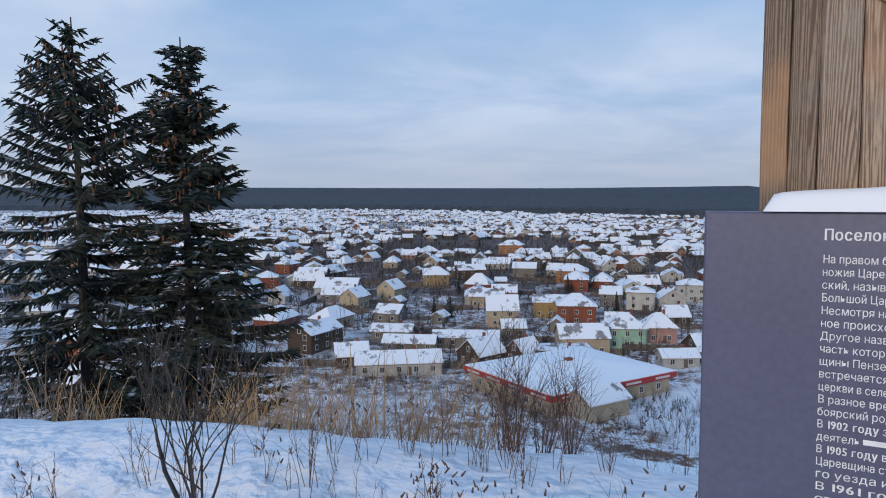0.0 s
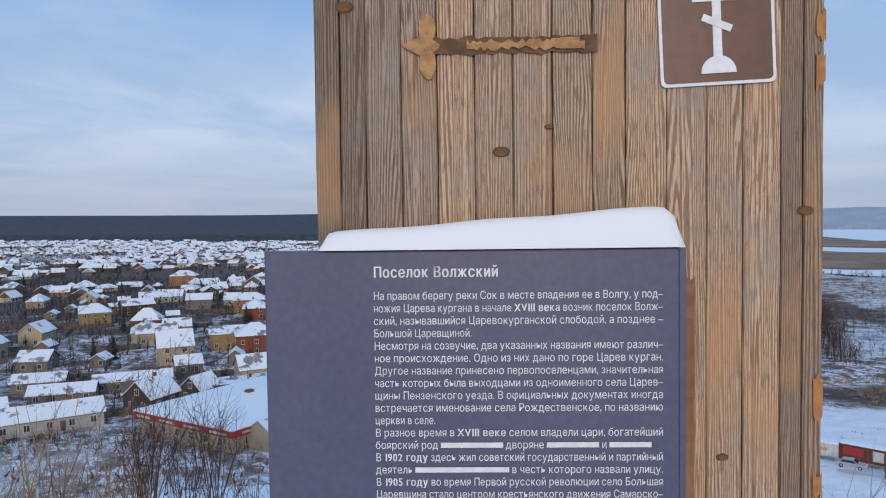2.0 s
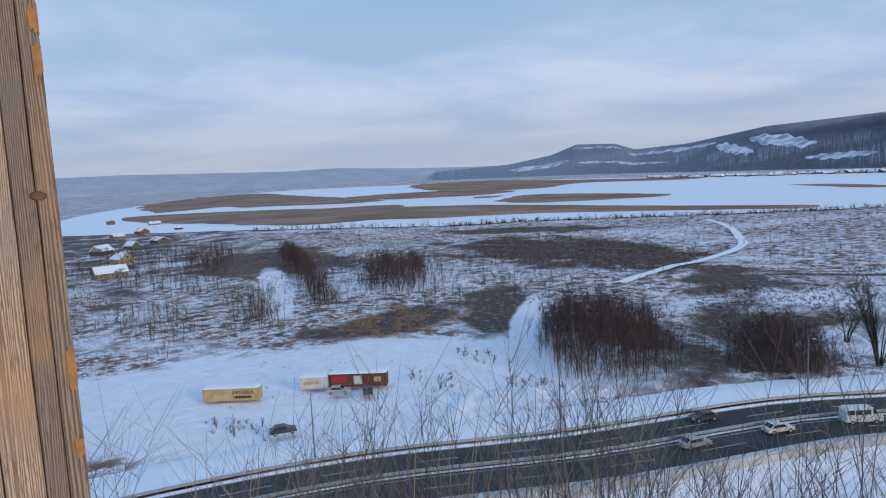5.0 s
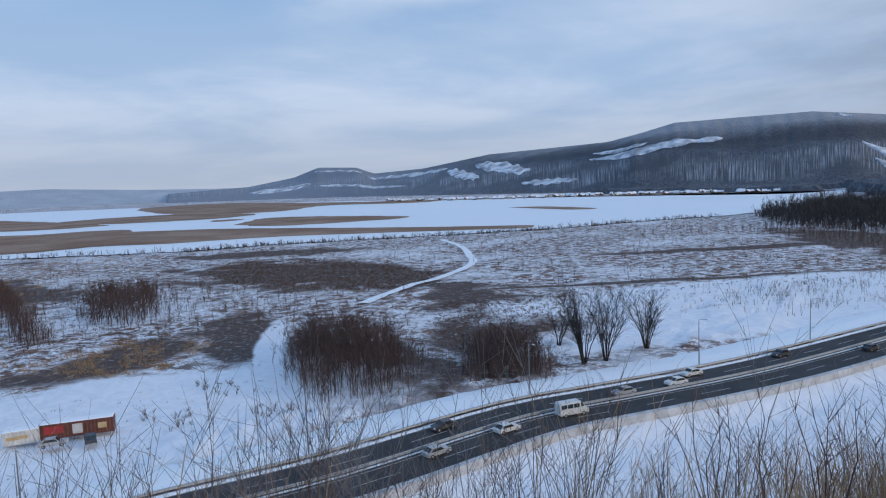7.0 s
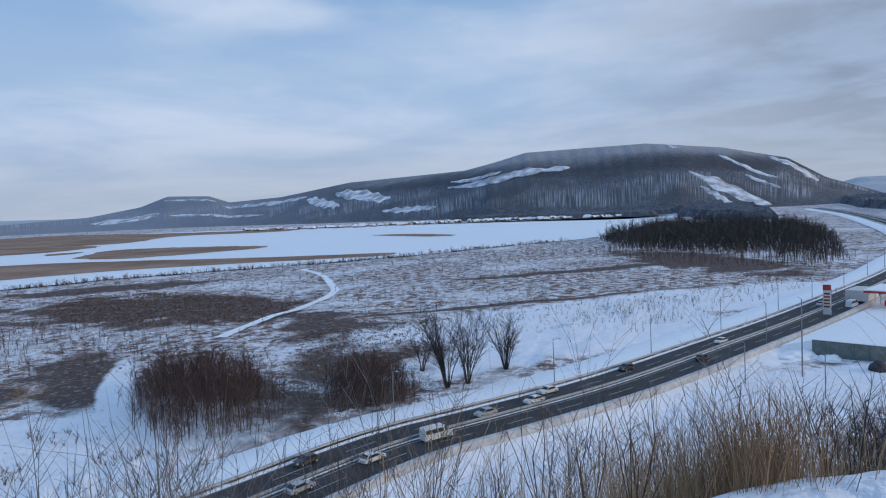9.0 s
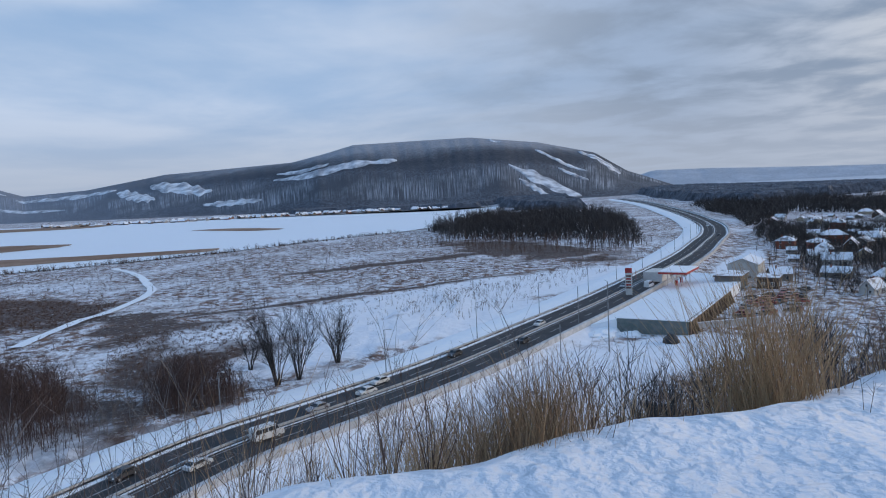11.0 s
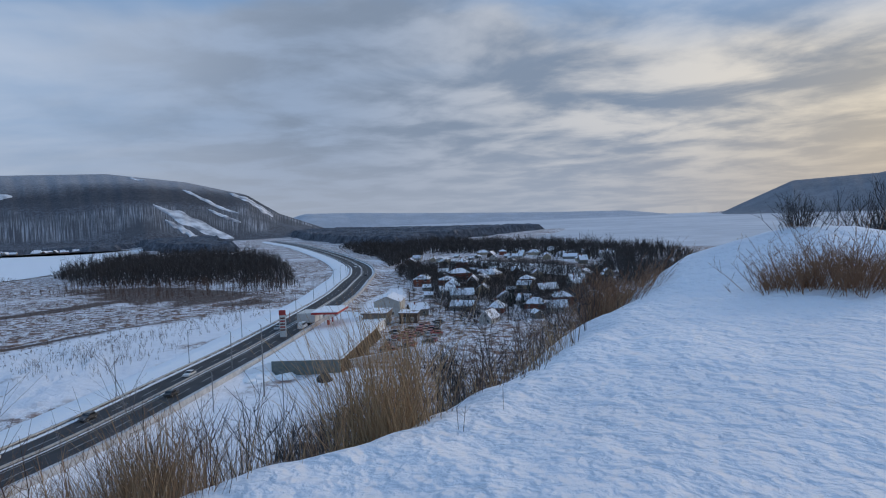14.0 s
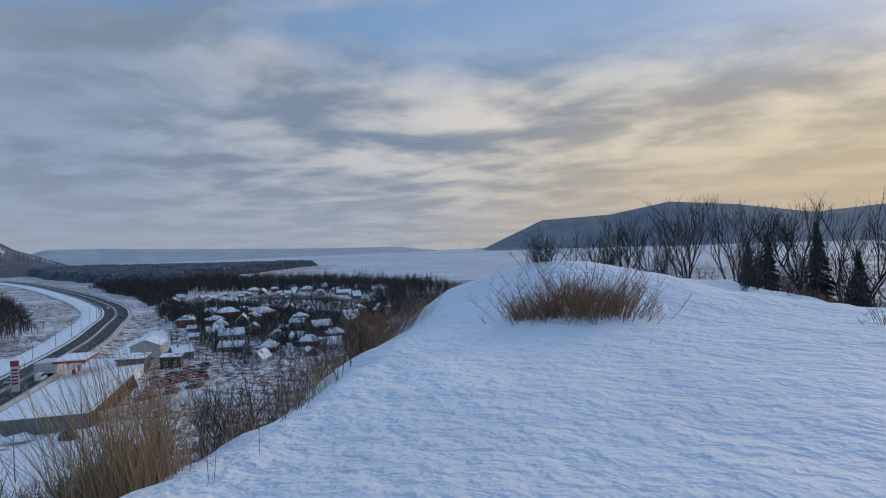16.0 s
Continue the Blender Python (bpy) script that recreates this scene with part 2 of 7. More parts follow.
def bumps(x, y, size, seed):
    """A cheap rolling surface, about -1 to 1."""
    s = 0
    for k in range(4):
        a, f = seed * 1.7 + k * 2.4, (1.0, 1.63, 2.41, 3.77)[k] / size
        s = s + np.sin((x * math.cos(a) + y * math.sin(a)) * f * 6.28 + 3.1 * k + 1.5 * np.sin((x * math.sin(a) - y * math.cos(a)) * f * 3.7 + seed)) / (1 + k)
    return s / 2.1


HEAPS = [(165, 32), (200, 67), (241, 70), (300, 20), (243, 8), (189, 14)], [(60, 86), (110, 62), (150, 32), (170, 30), (122, 74), (70, 106)]


def height(x, y):
    x, y = np.asarray(x, float), np.asarray(y, float)
    d = poly_gap(x, y, EDGE) + 0.4 + 0.22 * bumps(x, y, 4.0, 2)
    top = 40.0 + 0.05 * bumps(x, y, 5.0, 1) + 0.022 * bumps(x, y, 1.5, 4) + 0.009 * bumps(x, y, 0.55, 6)
    top = top + 1.15 * np.exp(-(((x - 10.4) * 0.8 + (y + 14.9) * 0.6) / 3.4) ** 2 - (((x - 10.4) * -0.6 + (y + 14.9) * 0.8) / 2.4) ** 2)
    top = top + 0.9 * np.exp(-(((x - 15.0)) / 2.4) ** 2 - ((y + 20.5) / 3.4) ** 2)
    top = top + np.interp(x, (0.5, 3.2), (0.17, -0.08)) * np.exp(-((d + np.interp(x, (0.5, 3.2), (0.6, 0.2))) / 0.7) ** 2)
    e = np.maximum(d, 0)
    drop = 0.8 * e - 0.32 * (1 - np.exp(-e / 0.4))
    hill = top - np.minimum(drop, 60) + 0.5 * bumps(x, y, 17, 3) * np.clip(e / 6, 0, 1)
    r = np.hypot(x, y)
    plain = 0.35 * bumps(x, y, 60, 5) * np.clip((r - 60) / 60, 0, 1) * np.clip((900 - r) / 300, 0.1, 1)
    g = poly_gap(x, y, ROAD_THIN, False)
    bank = np.clip((15.0 - g) / 5.0, 0, 1)
    plain = plain * (1 - bank) + 1.35 * bank * bank * (3 - 2 * bank)
    for heap in HEAPS:
        lump = np.abs(bumps(x, y, 15, 9)) + 0.6 * np.abs(bumps(x, y, 8, 12))
        plain = plain + np.clip(-poly_gap(x, y, heap) / 7, 0, 1) * 1.5 * lump * (1 - bank)
    k = 2.0
    z = plain + k * np.log1p(np.exp(np.clip((hill - plain) / k, -40, 40)))
    # low hazy rim of the plain
    az = np.degrees(np.arctan2(x, y))
    rim = np.clip((r - 3700) / 800, 0, 1)
    return z + rim * (30 + 12 * np.sin(az * 0.17 + 1)) * (1 - np.clip((az - 104) / 12, 0, 1) * np.clip((142 - az) / 8, 0, 1))


def ground(x, y):
    """The ground's height at one place."""
    r = math.hypot(x, y)
    if 450 < r < 3600 and min(abs(x - a) + abs(y - b) for a, b in ROAD_THIN) > 60:
        return 0.0
    return float(height(np.array([x]), np.array([y]))[0])


# ---------------------------------------------------------------- ground materials
def land_material():
    m = material("snowy_land", (0.8, 0.82, 0.87), 0.8)
    g = Graph(m)
    v = g.place()
    sep = g.add("ShaderNodeSeparateXYZ")
    g.put(g.add("ShaderNodeNewGeometry").outputs["Position"], sep.inputs[0])
    high = g.ramp(sep.outputs[2], 38.4, 39.3)
    snow = g.mix(g.ramp(g.noise(v, 0.35, 5), 0.3, 0.7), (0.77, 0.79, 0.84), (0.85, 0.86, 0.90))
    straw = g.mix(g.ramp(g.noise(v, 0.12, 6, 0.7), 0.3, 0.7), (0.20, 0.095, 0.052), (0.060, 0.032, 0.023))
    tuft = g.ramp(g.noise(v, 0.20, 9, 0.8), 0.45, 0.54)
    fine = g.ramp(g.noise(v, 1.3, 5, 0.75), 0.48, 0.60)
    field = g.ramp(g.noise(v, 0.016, 6, 0.62, 0.4), 0.34, 0.52, 0.35, 1.0)
    cover = g.math("MULTIPLY", g.math("MAXIMUM", tuft, g.math("MULTIPLY", fine, 0.8)), field)
    dark = 0.0
    for spot in ((258, 230, 85, 44, 80), (226, 127, 36, 12, 25), (188, 88, 46, 21, 15), (286, 50, 86, 3.5, -55), (108, 160, 28, 13, 10), (150, 330, 60, 40, 70),
                 (-230, 560, 420, 330, 20), (455, -8, 88, 34, 27), (420, -240, 160, 60, -25), (140, 150, 40, 12, 45), (122, 92, 26, 20, 50), (138, 66, 15, 10, 40),
                 (330, 330, 60, 20, -50), (400, 60, 70, 8, -55)):
        p = g.patch(*spot, 0.95, 0.05)
        dark = p if isinstance(dark, float) else g.math("MAXIMUM", dark, p)
    cover = g.math("MAXIMUM", cover, g.math("MULTIPLY", dark, g.ramp(g.noise(v, 0.45, 8, 0.8), 0.33, 0.47, 0.35, 1.0)))
    straw = g.mix(g.math("MULTIPLY", dark, 0.75), straw, (0.050, 0.030, 0.023))
    clean = 0.0
    for spot in ((266, 18, 112, 30, -48), (66, 122, 66, 36, -28), (205, 28, 60, 18, -38), (10, 140, 40, 30, 0), (225, -40, 60, 12, -28), (168, -40, 26, 16, -60), (330, -110, 60, 9, -26), (112, 247, 64, 7, 67), (130, 129, 44, 4.5, 41), (105, 16, 95, 26, -30), (28, 52, 60, 28, -8)):
        p = g.patch(*spot, 0.35, 0.05)
        clean = p if isinstance(clean, float) else g.math("MAXIMUM", clean, p)
    cover = g.math("MULTIPLY", cover, g.math("SUBTRACT", 1.0, g.math("MULTIPLY", clean, 0.95)))
    cover = g.math("MULTIPLY", cover, g.ramp(sep.outputs[2], 5.0, 2.2))
    side = g.math("MULTIPLY", g.ramp(sep.outputs[2], 2.6, 9.0), 0.12)
    amount = g.math("MAXIMUM", cover, g.math("MULTIPLY", g.ramp(g.noise(v, 6.0, 6, 0.85), 0.52, 0.62), side))
    bare = g.math("MULTIPLY", amount, g.math("SUBTRACT", 1.0, high))
    g.colour(g.mix(bare, snow, straw))
    drift = g.noise(g.place((1.0, 1.25, 1.0), (0, 0, radians(-35))), 0.9, 3, 0.5, 0.2)
    dents = g.noise(v, 4.4, 2, 0.5, 0.1)
    trod = g.noise(v, 12.0, 3, 0.55, 0.2)
    heap = g.math("MULTIPLY", g.noise(v, 0.28, 6, 0.6, 0.4), 3.2)
    near = g.math("MULTIPLY", g.math("ADD", g.math("ADD", g.math("MULTIPLY", drift, 0.8), g.math("MULTIPLY", dents, 0.5)), g.math("MULTIPLY", trod, 0.16)), high)
    g.bump(g.math("ADD", near, g.math("MULTIPLY", heap, g.math("SUBTRACT", 1.0, high))), 1.0, 0.26)
    return m


def forest_material(name, dark, light, streak=0.012, thr=(0.42, 0.7), bands=False):
    """Bare winter woods on a hillside: dark stems with snow between."""
    m = material(name, dark, 0.95)
    g = Graph(m)
    v = g.place((1, 1, 0.6))
    a, b = g.noise(v, streak, 6, 0.7), g.noise(v, streak * 14, 4, 0.75)
    c = g.mix(g.ramp(b, 0.35, 0.7), dark, light)
    c = g.mix(g.ramp(a, *thr, 0.0, 0.4), c, tuple(x * 1.25 + 0.04 for x in light))
    if bands:
        # open birch wood low down, dark wood on the shoulder, hoar frost and painted mist on the top
        s = g.add("ShaderNodeSeparateXYZ")
        g.put(g.add("ShaderNodeNewGeometry").outputs["Position"], s.inputs[0])
        z = g.math("ADD", s.outputs[2], g.math("MULTIPLY", g.math("SUBTRACT", g.noise(g.place(), 0.0035, 4, 0.6), 0.5), 110.0))
        round_ = g.add("ShaderNodeCombineXYZ")
        g.put(g.math("MULTIPLY", g.math("ARCTAN2", s.outputs[0], s.outputs[1]), 1700.0), round_.inputs[0])
        g.put(g.math("MULTIPLY", s.outputs[2], 0.035), round_.inputs[1])
        stems = g.math("MULTIPLY", g.ramp(g.noise(round_.outputs[0], 0.42, 4, 0.7), 0.42, 0.66), g.ramp(g.noise(g.place(), 0.006, 4, 0.6), 0.34, 0.62))
        birch = g.mix(stems, (0.062, 0.068, 0.082), (0.36, 0.38, 0.42))
        c = g.mix(g.math("MULTIPLY", g.ramp(z, 14, 34), g.ramp(z, 92, 70)), c, birch)
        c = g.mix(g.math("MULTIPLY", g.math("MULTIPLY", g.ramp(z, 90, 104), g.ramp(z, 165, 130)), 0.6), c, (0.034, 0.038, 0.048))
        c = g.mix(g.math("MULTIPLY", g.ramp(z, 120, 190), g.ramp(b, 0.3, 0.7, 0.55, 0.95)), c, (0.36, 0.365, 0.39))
        # distance haze is painted in: the woods pale towards the far end
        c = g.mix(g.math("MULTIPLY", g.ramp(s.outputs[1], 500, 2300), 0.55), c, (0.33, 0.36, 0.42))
    g.colour(c)
    g.bump(b, 0.45, 5.0)
    return m


M_LAND = land_material()
M_ICE = snow_mat("snow_on_ice", (0.80, 0.83, 0.88), 0.15)
# the grey of haze over the wide river is put into this ice colour
M_WIDEICE = two_tone("haze_greyed_ice", (0.50, 0.53, 0.58), (0.64, 0.66, 0.70), 0.002, 0.7, 0.0, 0.02, own=False)
M_SNOW = snow_mat("fresh_snow", (0.84, 0.86, 0.90), 0.25)
M_REED = two_tone("dry_reed_marsh", (0.21, 0.112, 0.062), (0.36, 0.24, 0.17), 0.012, 0.95, 0.4, 0.25, own=False)
M_SCRUB = two_tone("dark_weedy_ground", (0.075, 0.05, 0.04), (0.30, 0.25, 0.24), 0.05, 0.95, 0.4, 0.9, own=False)
M_ASPH = two_tone("dark_asphalt", (0.028, 0.029, 0.032), (0.05, 0.05, 0.054), 0.15, 0.85, 0.1, 6.0, own=False)
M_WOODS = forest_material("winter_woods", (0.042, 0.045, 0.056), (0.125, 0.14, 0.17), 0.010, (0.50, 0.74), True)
# aerial haze is painted into the pale blue-grey of both far-hill materials
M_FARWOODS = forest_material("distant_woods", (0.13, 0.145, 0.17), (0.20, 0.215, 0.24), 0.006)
M_HAZEHILLS = forest_material("painted_haze_hills", (0.33, 0.36, 0.41), (0.44, 0.47, 0.52), 0.006)
M_PINES = forest_material("dark_pine_woods", (0.030, 0.040, 0.052), (0.06, 0.072, 0.086), 0.004, (0.62, 0.9))


def polar_sheet(rings, turns, fn):
    az = np.linspace(0, 2 * math.pi, turns, endpoint=False)
    R, A = np.meshgrid(rings, az, indexing="ij")
    X, Y = R * np.sin(A) + 0.3, R * np.cos(A) - 0.8
    Z = fn(X, Y)
    v = np.stack([X, Y, Z], -1).reshape(-1, 3)
    n = len(rings)
    f = []
    for i in range(n - 1):
        a = i * turns
        for j in range(turns):
            k = (j + 1) % turns
            f.append((a + j, a + turns + j, a + turns + k, a + k))
    f.append(tuple(range(turns)))
    return v, f


rings = np.concatenate([np.arange(0.4, 20, 0.16), np.geomspace(20, 300, 130), np.geomspace(300, 4850, 110)[1:]])
v, f = polar_sheet(rings, 640, height)
land = new("ground", mesh_of("ground", v.tolist(), f, M_LAND, True))
tagged(land, "snow-covered hilltop, slope and plain with dry grass", "ground", kind="structure")


def sheet(name, outline, z, mat, label, category, wobble=0.0, seed=1, kind="structure"):
    """A flat patch of ground with a smooth, slightly ragged outline."""
    pts = spline(outline + outline[:1], 14.0)[:-1]
    c = pts.mean(0)
    if wobble:
        w = bumps(pts[:, 0], pts[:, 1], wobble * 7, seed)
        pts = pts + (pts - c) / np.linalg.norm(pts - c, axis=1)[:, None] * (w * wobble)[:, None]
    bm = bmesh.new()
    vs = [bm.verts.new((p[0], p[1], z)) for p in pts]
    bm.faces.new(vs)
    bmesh.ops.triangulate(bm, faces=bm.faces[:])
    bmesh.ops.recalc_face_normals(bm, faces=bm.faces[:])
    me = bpy.data.meshes.new(name)
    bm.to_mesh(me)
    bm.free()
    if me.polygons and me.polygons[0].normal.z < 0:
        me.flip_normals()
    me.materials.append(mat)
    return tagged(new(name, me), label, category, kind=kind)


sheet("water", [(60, 760), (230, 560), (327, 416), (383, 379), (436, 323), (480, 271), (530, 225), (570, 195), (645, 150), (692, 108), (744, 82),
                (870, 52), (1137, 27), (1430, 0), (1300, 100), (1376, 332), (1440, 608), (1500, 900), (1560, 1500), (1150, 2300), (400, 1500)],
      0.55, M_ICE, "frozen river backwater under smooth snow", "frozen river", 4.0)
reed_label = "brown reed marsh standing in the river ice"
sheet("ground", [(377, 485), (442, 440), (486, 364), (518, 296), (544, 240), (576, 246), (568, 286), (554, 378), (550, 472), (539, 605), (504, 680), (400, 900), (250, 1000), (230, 760)],
      0.75, M_REED, reed_label, "reed marsh", 5.0, 2)
sheet("ground", [(602, 650), (742, 740), (776, 660), (754, 512), (712, 472), (627, 515), (580, 568)], 0.75, M_REED, reed_label, "reed marsh", 7.0, 3)
sheet("ground", [(961, 450), (970, 393), (884, 285), (862, 316)], 0.75, M_REED, reed_label, "reed marsh", 4.0, 4)
sheet("ground", [(1456, 830), (1289, 835), (1238, 1040), (969, 929), (900, 1100), (1100, 1500), (1400, 1900), (1700, 1900), (1500, 1290)], 0.75, M_REED, reed_label, "reed marsh", 12.0, 5)
sheet("ground", [(430, 1050), (560, 900), (640, 1000), (760, 1500), (900, 2100), (500, 1700)], 0.78, M_REED, reed_label, "reed marsh", 14.0, 6)
sheet("ground", [(251, 840), (367, 826), (515, 780), (480, 650), (439, 565), (330, 535), (262, 605)], 0.79, M_REED, reed_label, "reed marsh", 10.0, 21)
sheet("ground", [(305, 1068), (450, 1130), (554, 1031), (640, 1300), (600, 1500), (468, 1634), (360, 1350)], 0.80, M_REED, reed_label, "reed marsh", 14.0, 22)
sheet("ground", [(607, 1120), (797, 1200), (950, 1100), (842, 860), (663, 900)], 0.81, M_REED, reed_label, "reed marsh", 12.0, 23)
sheet("ground", [(660, 760), (700, 800), (730, 770), (690, 745)], 0.76, M_REED, reed_label, "reed marsh", 4.0, 24)

# ---------------------------------------------------------------- mountains across the river
class Ridge:
    """A long hill: crest bearings and elevations seen from the hilltop, and how far its foot lies."""

    def __init__(self, az, el, foot_az, foot_r, deep, bench, gully):
        self.az, self.el, self.fa, self.fr, self.deep, self.bench, self.gully = az, el, foot_az, foot_r, deep, bench, gully

    def point(self, a, s, lift=0.0):
        foot = np.interp(a, self.fa, self.fr)
        crest = 41.6 + np.tan(np.radians(np.interp(a, self.az, self.el))) * (foot + 0.7 * self.deep)
        rise = np.interp(s, *self.bench)
        fold = 1 + self.gully * (0.6 * math.sin(a * 2.3 + 3 * s) * math.sin(a * 0.9 + 1) + 0.4 * math.sin(a * 6.1 + 6 * s)) if s < 0.66 else 1
        r = foot + self.deep * s
        return (r * math.sin(radians(a)), r * math.cos(radians(a)), -3 + float(crest + 3) * float(rise) * fold)

    def build(self, mat, label, category, na=260, ns=46):
        a0, a1 = self.az[0], self.az[-1]
        mv = [self.point(a0 + (a1 - a0) * i / (na - 1), j / (ns - 1)) for i in range(na) for j in range(ns)]
        mf = [((i + 1) * ns + j, (i + 1) * ns + j + 1, i * ns + j + 1, i * ns + j) for i in range(na - 1) for j in range(ns - 1)]
        return tagged(new("backdrop", mesh_of(category, mv, mf, mat, True)), label, category, kind="structure")


BENCH = ((0, 0.06, 0.30, 0.36, 0.46, 0.70, 1.0), (0, 0.04, 0.48, 0.56, 0.78, 1.0, 0.8))
main_ridge = Ridge((38, 44, 47.5, 49.5, 52.5, 54, 58, 63.5, 73, 75.5, 78, 83, 87.5, 93, 97.5, 100, 101.5, 104),
                   (0.0, 0.3, 0.9, 1.65, 1.55, 1.0, 1.25, 2.2, 2.75, 3.3, 3.95, 4.05, 4.1, 3.4, 2.3, 0.7, 0.15, -0.8),
                   (38, 50, 60, 75, 90, 100, 116), (3300, 2900, 2300, 1750, 1650, 1850, 2600), 1000, BENCH, 0.018)
main_ridge.build(M_WOODS, "long mountain with bare frosted winter woods, painted hazy towards its far end", "mountain")
pine_ridge = Ridge((-112, -73, -60, -41, -27, -18, -4, 0, 4), (0.6, 1.2, 0.8, 0.82, 0.76, 0.71, 0.8, 0.2, -0.8),
                   (-112, -60, -41, -30, -22, -7, 10, 22), (2900, 2900, 2700, 2300, 1950, 1480, 1500, 1700), 1300,
                   ((0, 0.008, 0.03, 0.35, 0.70, 1.0), (0, 0.17, 0.20, 0.52, 1.0, 0.9)), 0.04)
pine_ridge.build(M_PINES, "low ridge of dark pine forest beyond the houses", "forest ridge")
far_ridge = Ridge((135.0, 136.5, 140, 145.4, 150, 155, 160, 164.5, 172, 185), (-0.6, 0.1, 1.64, 1.87, 2.68, 2.2, 1.36, 1.7, 1.9, 0.2),
                  (135, 150, 185), (3300, 2900, 2700), 1200, ((0, 0.5, 0.70, 1.0), (0, 0.8, 1.0, 0.8)), 0.05)
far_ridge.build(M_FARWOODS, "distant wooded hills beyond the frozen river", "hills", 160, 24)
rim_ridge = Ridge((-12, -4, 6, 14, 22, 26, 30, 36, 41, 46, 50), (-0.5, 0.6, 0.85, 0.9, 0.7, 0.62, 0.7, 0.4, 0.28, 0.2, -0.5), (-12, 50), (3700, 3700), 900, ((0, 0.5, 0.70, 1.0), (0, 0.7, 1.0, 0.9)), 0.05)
rim_ridge.build(M_HAZEHILLS, "low hazy hills at the edge of the plain", "hills", 120, 16)
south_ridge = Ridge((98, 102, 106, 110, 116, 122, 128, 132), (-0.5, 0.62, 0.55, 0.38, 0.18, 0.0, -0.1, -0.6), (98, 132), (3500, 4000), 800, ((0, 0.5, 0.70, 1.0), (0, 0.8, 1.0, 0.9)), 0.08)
south_ridge.build(M_HAZEHILLS, "low hazy wooded hills with a pale quarry", "hills", 90, 16)


def mountain_point(a, s, lift=0.0):
    x, y, z = main_ridge.point(a, s)
    return (x, y, z + lift)


def clearing(a0, a1, s0, s1, lean, seed, label="bare snowy clearing on the mountain side"):
    """A snowfield draped on the mountain."""
    vs, fs = [], []
    n, k = 70, 5
    rg = random.Random(seed)
    fr = [(rg.uniform(*((4, 34) if n8 < 4 else (2, 11))), rg.uniform(0, 6)) for n8 in range(8)]
    for i in range(n + 1):
        t = i / n
        a = a0 + (a1 - a0) * t
        wob = [sum(math.sin(f * t + p) for f, p in fr[:4]) / 4, sum(math.sin(f * t + p) for f, p in fr[4:]) / 4]
        wide = math.sin(math.pi * t) ** 0.6 * (0.85 + 0.55 * wob[0])
        mid = (s0 + s1) / 2 + lean * (t - 0.5) + 0.07 * (s1 - s0) * wob[1]
        wide = max(0.03, wide)
        for j in range(k + 1):
            vs.append(mountain_point(a, mid + (s1 - s0) * wide * (j / k - 0.5), 2.5 if 0 < j < k else -3.0))
    for i in range(n):
        for j in range(k):
            fs.append((i * (k + 1) + j, (i + 1) * (k + 1) + j, (i + 1) * (k + 1) + j + 1, i * (k + 1) + j + 1))
    tagged(new("backdrop", mesh_of("clearing", vs, fs, M_CLEAR, True)), label, "snow slope", kind="structure")


M_CLEAR = two_tone("snowy_scree", (0.78, 0.80, 0.84), (0.20, 0.21, 0.24), 0.03, 0.9, 0.0, 0.15, own=False)

clearing(71.5, 81.5, 0.345, 0.425, 0.02, 1)
clearing(71.8, 76.0, 0.41, 0.45, 0.01, 21)
clearing(60, 62.6, 0.22, 0.44, -0.16, 2)
clearing(62.3, 66.8, 0.26, 0.46, -0.12, 22)
clearing(66.0, 70.5, 0.12, 0.20, 0.02, 23)
clearing(90.6, 96.4, 0.13, 0.25, -0.26, 3)
clearing(91.4, 94.2, 0.10, 0.16, -0.16, 33)
clearing(92.8, 96.8, 0.37, 0.41, -0.16, 4)
clearing(94.6, 97.0, 0.24, 0.28, -0.10, 34)
clearing(96.2, 99.5, 0.42, 0.62, -0.18, 5)
clearing(49.2, 53.0, 0.48, 0.56, 0.0, 6)
clearing(53.5, 60, 0.40, 0.50, 0.05, 7)
clearing(89.0, 90.2, 0.60, 0.66, -0.04, 8)
clearing(44.0, 48.8, 0.20, 0.40, 0.0, 31)
clearing(49.5, 56.5, 0.20, 0.26, 0.0, 32)
sheet("water", [(1000, -590), (1240, -800), (1440, -925), (1520, -780), (2300, -800), (3600, -1000), (4500, -1250), (4300, -2300), (3200, -3500), (1500, -3300),
                (420, -1500), (470, -700), (600, -500), (700, -500)], 0.45, M_WIDEICE, "wide frozen river under snow reaching to the horizon", "frozen river", 6.0, 12)
sheet("water", [(640, -262), (560, -272), (470, -292), (410, -285), (375, -250), (430, -246), (510, -250)], 0.5, M_ICE, "small frozen pond under snow among houses", "frozen pond", 5.0, 13)

# ---------------------------------------------------------------- road
def ribbon(name, line, off0, off1, z0, z1, mat, label, category):
    t = np.gradient(line, axis=0)
    t /= np.linalg.norm(t, axis=1)[:, None]
    n = np.stack([-t[:, 1], t[:, 0]], 1)
    a, b = line + n * off0, line + n * off1
    vs = []
    for p, q in zip(a, b):
        vs += [(*p, z0), (*q, z1)]
    fs = [(2 * k, 2 * k + 1, 2 * k + 3, 2 * k + 2) for k in range(len(line) - 1)]
    me = mesh_of(name, vs, fs, mat)
    if me.polygons[0].normal.z < 0:
        me.flip_normals()
    return tagged(new(name, me), label, category, kind="structure")


